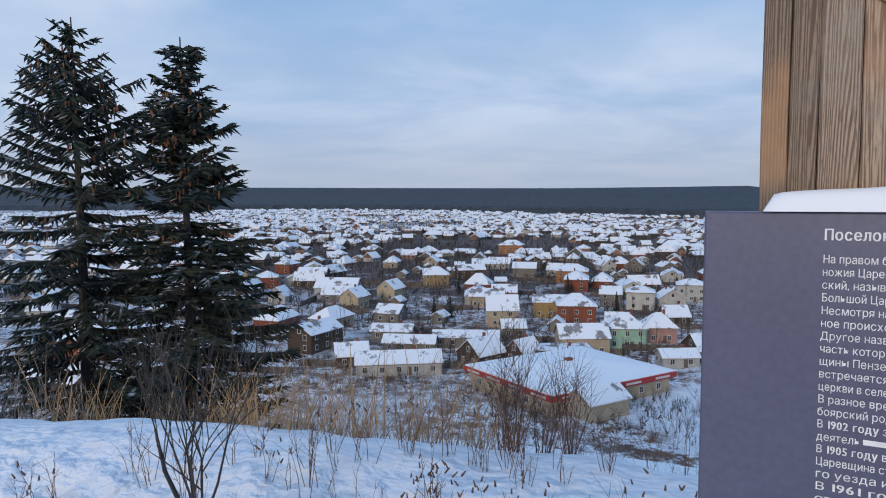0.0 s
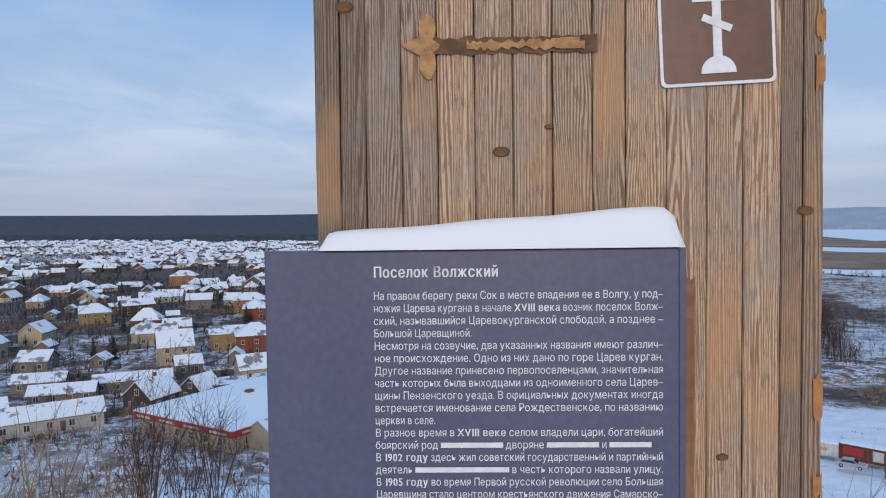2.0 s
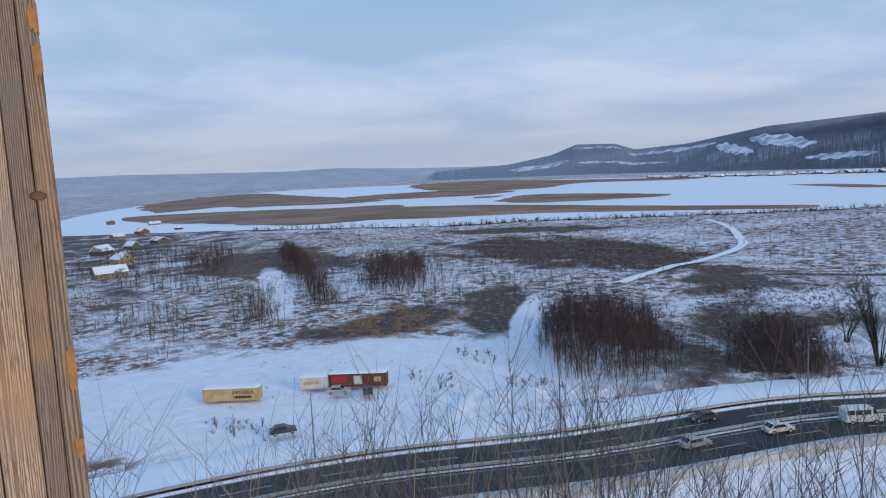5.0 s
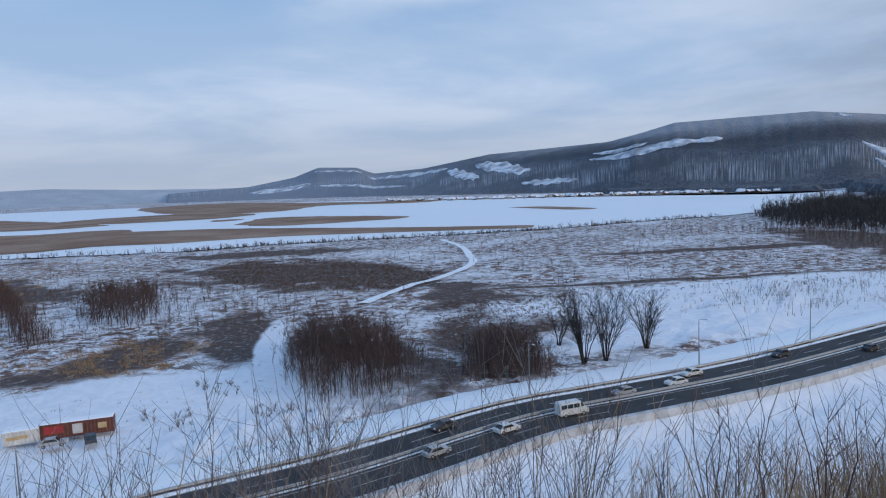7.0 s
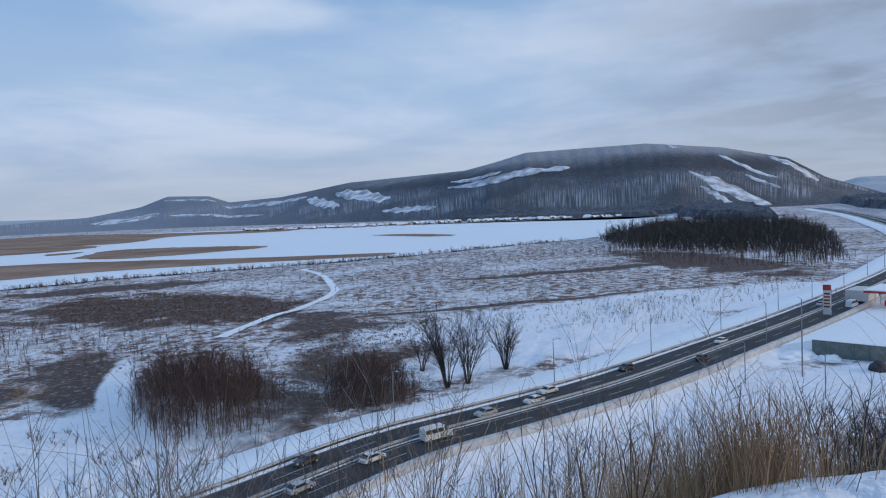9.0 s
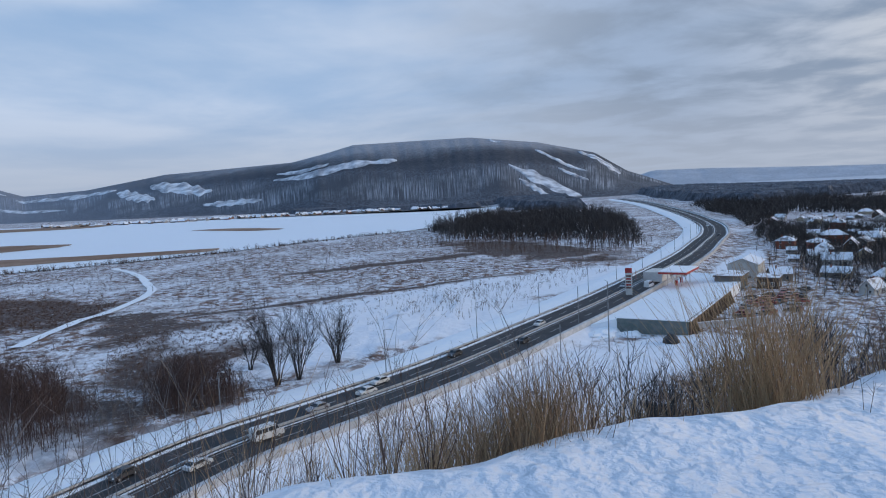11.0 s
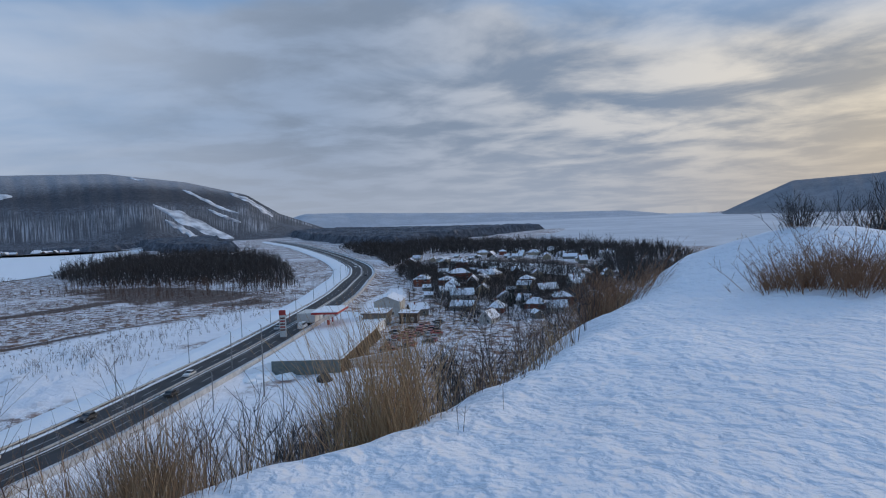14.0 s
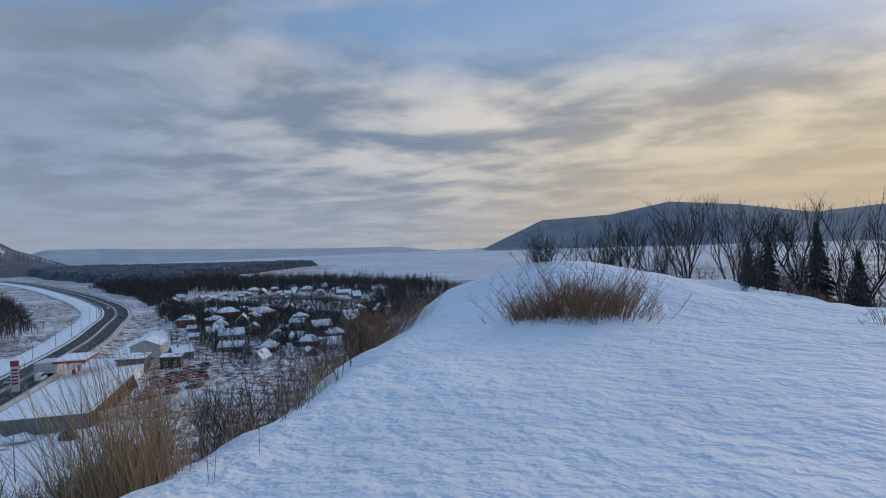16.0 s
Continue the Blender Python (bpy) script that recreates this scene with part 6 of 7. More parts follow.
thicket([(500, -98), (489, -60), (530, 2), (572, 45), (695, 77), (895, 30), (902, -61), (838, -120), (638, -118)], 2900, 18.0, 0.14, M_DARKTWIG, "dark leafless wood on the river bank", "wood", 3, 2, 8, "wood")
grove([(505, -92), (495, -60), (535, 2), (575, 42), (695, 70), (880, 30), (890, -55), (830, -110), (640, -110)], 650, 12, 19, 0.24, M_DARKTWIG, "dark leafless trees of the river-bank wood", 10, 14, 2, 0.3, "wood", "wood")
# hedge-like brush along the river bank
for k, (a, b) in enumerate((((327, 410), (383, 373)), ((383, 373), (436, 318)), ((436, 318), (480, 266)), ((480, 266), (530, 220)), ((530, 220), (600, 172)), ((600, 172), (692, 104)), ((230, 552), (327, 410)))):
    (ax, ay), (bx, by) = a, b
    nx, ny = (by - ay) * 0.05, -(bx - ax) * 0.05
    thicket([(ax, ay), (bx, by), (bx - nx * 1.5, by - ny * 1.5), (ax - nx * 1.5, ay - ny * 1.5)], 95, 6.0, 0.07, M_TWIG, "line of bare brush on the river bank", "brush", 5, 2, 20 + k, "brush")
# scattered low bushes on the plain and beside the highway
FIELD = [(95, 190), (150, 135), (205, 62), (250, 40), (330, -30), (430, -70), (520, 30), (600, 130), (480, 240), (380, 340), (250, 440), (150, 330)]
grove(FIELD, 520, 2.0, 4.2, 0.065, M_TWIG, "scattered bare bushes on the snowy plain", 31, 13, 1, 0.5, "scattered_brush", "brush")
grove([(95, 190), (150, 135), (170, 140), (215, 160), (210, 260), (160, 330), (120, 260)], 300, 2.2, 4.8, 0.06, M_TWIG, "scattered bare bushes on the snowy plain", 36, 12, 2, 0.45, "scattered_brush", "brush")
grove([(400, -70), (470, -92), (520, -30), (560, 40), (520, 70), (430, 0)], 420, 4, 8, 0.10, M_TWIG, "brown bare thicket on the plain", 37, 10, 1, 0.35)
grove([(221, 39), (262, 33), (300, -7), (239, -6), (213, 20)], 130, 1.6, 2.8, 0.04, M_GREYTWIG, "low grey bushes in the snow beside the highway", 38, 8, 1, 0.4, "scattered_brush", "brush")
tussocks(FIELD, 15000, 0.75, 0.085, M_WEED, "dead brown grass poking through the snow", 91)
tussocks([(231, 278), (295, 320), (317, 274), (284, 166), (244, 149), (217, 167), (219, 233)], 3500, 0.8, 0.12, M_WEED, "dense dark dead grass on the plain", 92, 40, -0.8)
tussocks([(165, 103), (204, 121), (241, 80), (199, 74), (151, 65), (149, 79)], 2200, 0.7, 0.07, M_WEED, "dark dead grass in the snow", 93, 12, -0.3)
tussocks([(89, 179), (88, 149), (105, 141), (131, 149), (122, 181)], 1500, 0.9, 0.06, M_STRAW, "pale straw-coloured grass in the snow", 94, 14, -0.1)
tussocks([(60, 186), (160, 400), (250, 470), (300, 390), (190, 337), (130, 250), (90, 180)], 3500, 0.8, 0.09, M_STRAW, "straw-coloured grass on the river flat", 95, 30, 0.0)
tussocks([(60, 150), (100, 125), (126, 130), (100, 96), (47, 88), (33, 107)], 500, 0.5, 0.04, M_WEED, "dead weeds poking out of drifted snow", 96, 16, 0.35)
thicket([(215, 14), (300, -38), (400, -88), (420, -70), (330, -20), (240, 40)], 420, 3.6, 0.03, M_TWIG, "low bare bushes in the snow beside the highway", "scattered_brush", 3, 2, 32, "brush")
thicket([(205, 44), (240, 62), (262, 45), (300, 8), (280, 0), (240, 14)], 160, 2.2, 0.03, M_GREYTWIG, "low bare bushes in the snow beside the highway", "scattered_brush", 3, 2, 34, "brush")
# between the houses of the settlement
thicket([(-150, 150), (-40, 155), (0, 200), (0, 520), (-420, 520), (-420, 300), (-200, 180)], 3200, 5.5, 0.085, M_DARKTWIG, "grey leafless garden trees and brush between houses", "garden_brush", 4, 2, 41, "brush")
thicket([(-150, 108), (-70, 122), (-20, 118), (20, 130), (10, 150), (-16, 150), (-70, 132), (-120, 150), (-160, 130)], 900, 4.0, 0.03, M_DARKTWIG, "grey brush at the foot of the slope", "garden_brush", 5, 2, 42, "brush")
thicket([(-400, 500), (0, 520), (60, 900), (-250, 1350), (-900, 1700), (-1300, 1000), (-800, 500)], 2600, 6.0, 0.26, M_DARKTWIG, "dark garden trees among the far houses", "garden_brush", 4, 1, 43, "brush")


grove([(-150, 130), (-40, 150), (0, 160), (0, 520), (-420, 520), (-420, 300), (-200, 180)], 900, 5.0, 9.0, 0.11, M_DARKTWIG, "dark leafless garden trees between houses", 44, 10, 1, 0.36, "garden_trees", "trees")
grove([(-400, 500), (0, 520), (60, 900), (-250, 1350), (-900, 1700), (-1300, 1000), (-800, 500)], 1500, 6.0, 10.0, 0.22, M_DARKTWIG, "dark garden trees among the far houses", 45, 6, 0, 0.36, "garden_trees", "trees")
grove([(235, -95), (400, -140), (560, -200), (480, -300), (360, -260), (215, -150)], 420, 6.0, 11.0, 0.10, M_DARKTWIG, "leafless garden trees between the houses", 46, 12, 1, 0.36, "garden_trees", "trees")


def fir_mesh(seed, h):
    rg, q = random.Random(seed), Pile()
    for k in range(260):
        f = rg.random() ** 0.8
        a, rr = rg.uniform(0, 6.283), h * 0.24 * (1 - f) * rg.uniform(0.6, 1.05) + 0.05
        c = Vector((0, 0, h * (0.06 + 0.92 * f)))
        e = c + Vector((math.cos(a) * rr, math.sin(a) * rr, -0.35 * rr))
        q.rod(c, c.lerp(e, 0.5), 0.05, h * 0.022, 3)
        q.rod(c.lerp(e, 0.5), e, h * 0.022, 0.01, 3)
    return q.mesh("needles", M_NEEDLE)


fir = thing("fir_tree", "small dark fir tree standing in the snow", "fir tree", group="dark fir trees")
q = Pile()
q.rod((0, 0, -0.3), (0, 0, 8.0), 0.16, 0.02, 6)
part("trunk", q, M_DARKTWIG, fir)
part("crown", fir_mesh(4, 8.2), None, fir)
small_fir = thing("fir_tree", "low dark fir tree behind the snowy knoll", "fir tree", group="low fir trees behind the knoll")
q = Pile()
q.rod((0, 0, -0.5), (0, 0, 2.5), 0.09, 0.02, 6)
part("trunk", q, M_DARKTWIG, small_fir)
part("crown", fir_mesh(9, 2.7), None, small_fir)
fir_first = True
for x, y in ((-112, 205), (-108, 209), (-163, 258), (-134, 268), (-280, 330), (-150, 420), (-60, 246), (-92, 290), (-210, 420), (-120, 360), (-240, 520), (-70, 400), (-310, 480), (270, -148), (276, -153), (262, -150), (300, -175), (283, -160)):
    m = pose(x, y, ground(x, y), rz=rnd.uniform(0, 360))
    if fir_first:
        fir.matrix_basis, fir_first = m, False
    else:
        copy_thing(fir, m)


# woods by the wide river and behind the second settlement
def wood_block(poly, n, h, mat, label, seed, stems=3, r=0.2):
    return thicket(poly, n, h, r, mat, label, "wood", stems, 2, seed, "wood")


wood_block([(477, -345), (600, -345), (735, -285), (820, -250), (1000, -260), (1000, -420), (760, -480), (560, -470), (440, -420)], 2300, 17, M_DARKTWIG, "dark bare wood along the frozen river", 51, 4, 0.22)
wood_block([(560, -190), (700, -225), (860, -240), (900, -300), (760, -300), (640, -250)], 800, 15, M_DARKTWIG, "dark bare wood behind the houses", 52, 4, 0.2)
wood_block([(380, -150), (470, -165), (540, -188), (520, -205), (420, -180)], 300, 12, M_DARKTWIG, "dark bare wood behind the houses", 54, 4, 0.12)
wood_block([(300, -235), (380, -262), (430, -310), (470, -360), (380, -370), (300, -300)], 500, 15, M_DARKTWIG, "dark bare wood along the frozen river", 55, 4, 0.14)


def canopy(poly, step, h, mat, label, seed):
    """A far wood: a rough raised crown surface with a steep edge."""
    rg = random.Random(seed)
    xs, ys = [p[0] for p in poly], [p[1] for p in poly]
    X, Y = np.meshgrid(np.arange(min(xs) - step, max(xs) + step, step), np.arange(min(ys) - step, max(ys) + step, step), indexing="ij")
    D = poly_gap(X, Y, poly) + 12 * bumps(X, Y, 90, seed)
    R = np.array([[rg.uniform(0.75, 1.15) for _ in range(X.shape[1])] for _ in range(X.shape[0])])
    Z = np.where(D < 0, h * R, -2.0) + 0 * X
    v = np.stack([X, Y, Z], -1).reshape(-1, 3).tolist()
    b = X.shape[1]
    f = [(i * b + j, (i + 1) * b + j, (i + 1) * b + j + 1, i * b + j + 1) for i in range(X.shape[0] - 1) for j in range(b - 1) if min(D[i, j], D[i + 1, j], D[i + 1, j + 1], D[i, j + 1]) < 0]
    return tagged(new("far_wood", mesh_of("far_wood", v, f, mat)), label, "wood", kind="stuff")


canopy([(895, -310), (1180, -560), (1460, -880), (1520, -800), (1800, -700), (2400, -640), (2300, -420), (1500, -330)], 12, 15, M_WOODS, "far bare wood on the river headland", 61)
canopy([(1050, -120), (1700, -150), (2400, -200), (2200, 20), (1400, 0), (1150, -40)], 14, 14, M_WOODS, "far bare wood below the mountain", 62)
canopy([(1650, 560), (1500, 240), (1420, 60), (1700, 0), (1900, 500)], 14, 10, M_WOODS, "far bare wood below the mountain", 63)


ring = lambda az, r: (r * math.sin(radians(az)), r * math.cos(radians(az)))
canopy([ring(a, r) for a, r in ((-58, 2560), (-48, 2480), (-41, 2420), (-35, 2200), (-30, 2020), (-26, 1880), (-22, 1700), (-14, 1520), (-6, 1340), (0, 1300), (2, 1420), (-7, 1560),
                                (-14, 1720), (-22, 2020), (-30, 2380), (-41, 2760), (-58, 2900))], 13, 15, M_PINES, "dark pine wood at the edge of the settlement", 64)


# ---------------------------------------------------------------- filling station, walls and yard below the hill
M_GREENWALL = two_tone("grey_green_panels", (0.13, 0.16, 0.15), (0.20, 0.22, 0.21), 0.6, 0.85)
M_TIMBER = two_tone("raw_timber_wall", (0.13, 0.08, 0.05), (0.22, 0.15, 0.10), 0.8, 0.85)


def long_wall(name, label, a, b, high, thick, mat, ribs=0, cat="wall"):
    (ax, ay), (bx, by) = a, b
    L = math.hypot(bx - ax, by - ay)
    t = thing(name, label, cat, pose(ax, ay, min(ground(ax, ay), ground(bx, by)) - 0.2, rz=math.degrees(math.atan2(by - ay, bx - ax))))
    n = max(2, int(L / 3.0))
    for k in range(n):
        q = Pile()
        q.box(L * k / n + 0.03, -thick / 2, 0, L * (k + 1) / n - 0.03, thick / 2, high + 0.1 * (k % 2))
        part("panel", q, mat, t)
    for k in range(ribs):
        q = Pile()
        x = L * (k + 0.5) / ribs
        q.prism([(x - 0.2, thick / 2, 0), (x + 0.2, thick / 2, 0), (x + 0.2, -thick / 2 - 1.6, 0), (x - 0.2, -thick / 2 - 1.6, 0)],
                [(x - 0.2, thick / 2, high), (x + 0.2, thick / 2, high), (x + 0.2, -thick / 2 - 0.1, high), (x - 0.2, -thick / 2 - 0.1, high)])
        part("buttress", q, mat, t)
    q = Pile()
    q.box(0, -thick / 2 - 0.05, high + 0.1, L, thick / 2 + 0.05, high + 0.24)
    part("snow_cover", q, M_SNOW, t, "snow along the top of the wall")
    return t


long_wall("retaining_wall", "grey-green panel wall holding back a snowy terrace", (192, -31), (183.5, -48), 4.0, 0.5, M_GREENWALL)
long_wall("retaining_wall", "long raw timber wall with slanting buttresses", (183.6, -48.4), (232, -74), 4.0, 0.5, M_TIMBER, 16)
long_wall("concrete_fence", "grey concrete panel fence round the vehicle yard", (190, -52), (196, -73), 2.2, 0.2, M_CONC)
# the terrace behind the walls
q = Pile()
top = [(192.2, -30.6, 3.4), (184.2, -47.6, 3.7), (232.2, -73.2, 3.6), (268, -92, 3.0), (292, -78, 2.0), (243, -51, 1.85), (193, -24, 1.85)]
q.prism([(a, b, -0.5) for a, b, c in top], top)
tagged(new("ground", q.mesh("terrace", M_SNOW)), "snow-covered terrace of the filling station", "terrace", kind="structure")

# snow pushed off the terrace
for x, y, rx, ry, h in ((189, -27, 6, 4, 1.5), (187, -34, 3, 2.5, 1.4)):
    bm = bmesh.new()
    bmesh.ops.create_icosphere(bm, subdivisions=4, radius=1.0)
    for vv in bm.verts:
        k = 1 + 0.35 * noise.noise(vv.co * 2.3 + Vector((x, y, 0)))
        vv.co = Vector((vv.co.x * rx * k, vv.co.y * ry * k, max(-0.2, vv.co.z * h * k)))
    me = bpy.data.meshes.new("snow_mound")
    bm.to_mesh(me)
    bm.free()
    me.materials.append(M_SNOW)
    me.polygons.foreach_set("use_smooth", [True] * len(me.polygons))
    pile = tagged(new("snow_mound", me), "lumpy heap of snow pushed off the terrace", "snow pile")
    pile.matrix_basis = pose(x, y, ground(x, y) - 0.15, rz=-30)

# canopy of the filling station
t = thing("filling_station", "small filling station with a snowy red-edged canopy", "filling station", pose(258, -64, 2.6, rz=-28))
q = Pile()
q.box(-9, -5, 4.6, 9, 5, 5.3)
c = part("canopy", q, M_CONT["red"], t, "red edge band of the canopy")
q = Pile()
q.box(-8.9, -4.9, 5.3, 8.9, 4.9, 5.6)
part("snow_cover", q, M_SNOW, c)
for x in (-6, 0, 6):
    for y in (-2.5, 2.5):
        q = Pile()
        q.rod((x, y, 0), (x, y, 4.6), 0.16, 0.16, 6)
        part("column", q, M_FRAME, t)
for x in (-4, 3):
    q = Pile()
    q.box(x, -0.4, 0, x + 0.9, 0.4, 1.7)
    part("fuel_pump", q, M_CONT["red"], t)
q = Pile()
q.box(3, 7, 0, 15, 14, 3.6)
k = part("kiosk", q, M_FRAME, t, "white kiosk of the filling station")
q = Pile()
q.box(3, 6.9, 2.8, 15, 7.02, 3.5)
part("fascia", q, M_CONT["red"], k)
# price pylon: unreadable figures as bars
t = thing("price_pylon", "white and red price pylon beside the highway", "price sign", pose(241, -43, 2.0, rz=-110))
q = Pile()
q.box(-1.1, -0.25, 0, 1.1, 0.25, 9.2)
part("panel", q, M_FRAME, t)
q = Pile()
q.box(-1.12, -0.27, 7.6, 1.12, 0.27, 9.3)
part("header", q, M_CONT["red"], t)
for k in range(5):
    q = Pile()
    q.box(-0.85, -0.29, 2.2 + k * 1.02, 0.85, 0.29, 2.75 + k * 1.02)
    part("price_bar", q, M_CONT["red" if k % 2 else "brown"], t)
for x, y in ((262, -48), (265, -50)):
    t = thing("banner_flag", "narrow red banner on a thin pole", "banner", pose(x, y, 2.0))
    q = Pile()
    q.rod((0, 0, 0), (0, 0, 5.2), 0.05, 0.04, 5)
    part("pole", q, M_POLE, t)
    q = Pile()
    q.box(0.05, -0.02, 1.4, 0.95, 0.02, 5.1)
    part("cloth", q, M_CONT["red"], t)
copy_thing(fleet[("white", True)], pose(252, -52, 2.62, rz=-30))

# workshop buildings
for x, y, rz, w, d, h, rh, wall in ((262, -84, -28, 15, 9, 4.6, 0.5, GREY), (285, -97, -28, 17, 11, 6.4, 2.2, WHITE), (258, -96, -28, 9, 7, 3.6, 0.4, DARK)):
    lay(house(w, d, h, rh, wall, "flat" if rh < 1 else "gable", 1, False, f"{WALL_WORDS[wall]} workshop with a snow-covered roof"), x, y, rz)
# vehicle yard: rows of stripped cars under snow
wrecks = {"red": car("red"), "orange": car("orange")}
for c, ob in wrecks.items():
    ob["label"], ob["group"] = f"{c} scrapped car standing in a snowy yard", "scrapped cars in the yard"
done = set()
for i in range(7):
    for j in range(8):
        if rnd.random() < 0.18:
            continue
        x, y = 203 + i * 5.6 + j * 1.5 + rnd.uniform(-0.6, 0.6), -67 - j * 3.0 - i * 2.6 + rnd.uniform(-0.5, 0.5)
        c = rnd.choice(["red", "red", "orange", "black", "silver"])
        m = pose(x, y, ground(x, y) + 0.02, rz=rnd.choice([60, -30, 150]) + rnd.uniform(-12, 12))
        src = wrecks.get(c) or fleet[(c, False)]
        if c in wrecks and c not in done:
            done.add(c)
            src.matrix_basis = m
        else:
            o = copy_thing(src, m)
            o["label"], o["group"] = f"{c} scrapped car standing in a snowy yard", "scrapped cars in the yard"
# dark heap at the foot of the wall
t = thing("tarpaulin_heap", "dark heap of scrap under a tarpaulin by the wall", "heap", pose(177, -42, ground(177, -42)))
bm = bmesh.new()
bmesh.ops.create_icosphere(bm, subdivisions=3, radius=1.0)
for vv in bm.verts:
    k = 1 + 0.25 * noise.noise(vv.co * 1.7)
    vv.co = Vector((vv.co.x * 2.6 * k, vv.co.y * 1.9 * k, max(-0.1, vv.co.z * 2.1 * k)))
me = bpy.data.meshes.new("cover")
bm.to_mesh(me)
bm.free()
me.materials.append(M_CONT["black"])
part("cover", me, None, t)

# second settlement towards the wide river
for n in range(210):
    x, y = rnd.uniform(235, 640), 0
    y = -rnd.uniform(0.36, 0.72) * x + rnd.uniform(-20, 10)
    if y > -100 - (x - 235) * 0.10 or any(math.hypot(x - a, y - b) < 14 for a, b in taken):
        continue
    if float(poly_gap(x, y, [(640, -262), (560, -272), (470, -292), (410, -285), (375, -250), (430, -246), (510, -250)])) < 8 or float(poly_gap(x, y, ROAD_THIN, False)) < 40:
        continue
    taken.append((x, y))
    k = rnd.choice(kinds if rnd.random() < 0.7 else sheds)
    copy_thing(k, pose(x, y, ground(x, y), rz=-28 + rnd.choice([0, 90]) + rnd.uniform(-25, 25)) @ Matrix.Scale(rnd.uniform(0.68, 0.9), 4))
thicket([(235, -110), (400, -150), (560, -210), (480, -300), (360, -260), (230, -190)], 2600, 8.5, 0.075, M_DARKTWIG, "leafless garden trees between the houses", "garden_brush", 4, 2, 71, "brush")
# houses at the foot of the mountain
walls, roofs = Pile(), Pile()
for n in range(190):
    a = rnd.uniform(55, 86)
    r = np.interp(a, (55, 62, 75, 86), (1720, 1560, 1480, 1400)) + rnd.uniform(0, 120)
    x, y = r * math.sin(radians(a)), r * math.cos(radians(a))
    w, d, h, rh, m = rnd.uniform(8, 14), rnd.uniform(6, 9), 3.2, rnd.uniform(2, 4), pose(x, y, ground(x, y), rz=rnd.uniform(0, 180))
    for pile, fn in ((walls, house_shell), (roofs, roof_slabs)):
        c = len(pile.v)
        fn(pile, w, d, h, rh, "gable")
        pile.v[c:] = [tuple(m @ Vector(p)) for p in pile.v[c:]]
t = thing("far_houses", "row of small far houses below the mountain", "houses", kind="stuff")
part("walls", walls, M_FARWALL, t)["kind"] = "stuff"
part("roofs", roofs, M_ROOFSNOW, t)["kind"] = "stuff"


# ---------------------------------------------------------------- growth along the hill's edge and in the foreground
def edge_points(i0, i1, n, lo, hi, rg, span=(0.0, 1.0)):
    """Random places along the edge, lo to hi metres outside it."""
    line = spline(EDGE[i0:i1 + 1], 0.3)
    t = np.gradient(line, axis=0)
    t /= np.linalg.norm(t, axis=1)[:, None]
    nor = np.stack([-t[:, 1], t[:, 0]], 1)
    k = [min(len(line) - 1, int(len(line) * rg.uniform(*span))) for _ in range(n)]
    off = np.array([rg.uniform(lo, hi) for _ in range(n)])[:, None]
    q = line[k] + nor[k] * off
    return np.column_stack([q, height(q[:, 0], q[:, 1])])


def grass(pl, pts, h, w, rg, lean=0.35, heads=True):
    for x, y, z in pts:
        hh = h * rg.uniform(0.4, 1.15)
        tip = (x + rg.gauss(0.16, lean) * hh, y + rg.gauss(0, lean) * hh, z + hh * rg.uniform(0.75, 1.0))
        pl.blade((x, y, z - 0.1), tip, w * rg.uniform(0.7, 1.3))


def tuft_patch(name, label, i0, i1, n, lo, hi, h, w, mat, seed, per=7, gap=-0.15, cat="dry grass", span=(0.0, 1.0)):
    rg, pl = random.Random(seed), Pile()
    for x, y, z in edge_points(i0, i1, n, lo, hi, rg, span):
        b = float(bumps(x, y, 1.9, seed))
        if b < gap:
            continue
        grass(pl, [(x + rg.gauss(0, 0.1), y + rg.gauss(0, 0.1), z) for _ in range(per)], h * (0.62 + 0.75 * min(1.0, max(0.0, b - gap))), w, rg)
    return tagged(new(name, pl.mesh(name, mat)), label, cat, kind="stuff")


tuft_patch("dry_grass", "tall dry straw-coloured grass on the brink", 3, 5, 330, -0.35, 1.5, 0.72, 0.0036, M_STRAW, 1, 9)
tuft_patch("dry_grass", "sparse dry grass along the brink of the slope", 5, 8, 40, -0.1, 1.2, 0.5, 0.0032, M_STRAW, 2)
M_RUSSET = bark("russet_dry_grass", (0.15, 0.085, 0.045), (0.33, 0.21, 0.115))
tuft_patch("dry_grass", "sparse dry stalks along the brink", 9, 10, 70, 0.0, 1.8, 0.6, 0.0026, M_STRAW, 3, 6, 0.0, span=(0.0, 0.5))
tuft_patch("dry_grass", "dense russet grass clump on the brink", 9, 10, 120, 0.1, 1.5, 0.62, 0.0030, M_RUSSET, 17, 9, -0.1, span=(0.45, 1.0))
tuft_patch("dry_grass", "thick straw-coloured grass on the brink", 9, 11, 210, 0.0, 1.4, 0.74, 0.0028, M_STRAW, 4, 10, -0.1, span=(0.25, 0.72))
tuft_patch("dry_grass", "dense russet grass clump on the brink", 10, 11, 190, 0.0, 1.3, 0.66, 0.0030, M_RUSSET, 18, 10, -0.1, span=(0.0, 0.55))
tuft_patch("dry_grass", "sparse dry stalks along the brink", 10, 12, 90, 0.0, 1.6, 0.6, 0.0030, M_STRAW, 14, 8, 0.0, span=(0.3, 1.0))
tuft_patch("dry_grass", "tall pale grass clump on the brink", 11, 12, 60, 0.1, 0.9, 1.0, 0.0036, M_STRAW, 15, 14, -0.9, span=(0.0, 0.16))
tuft_patch("dry_grass", "sparse dry grass along the brink of the slope", 12, 13, 40, 0.1, 1.4, 0.6, 0.0034, M_STRAW, 19, 9, 0.0)
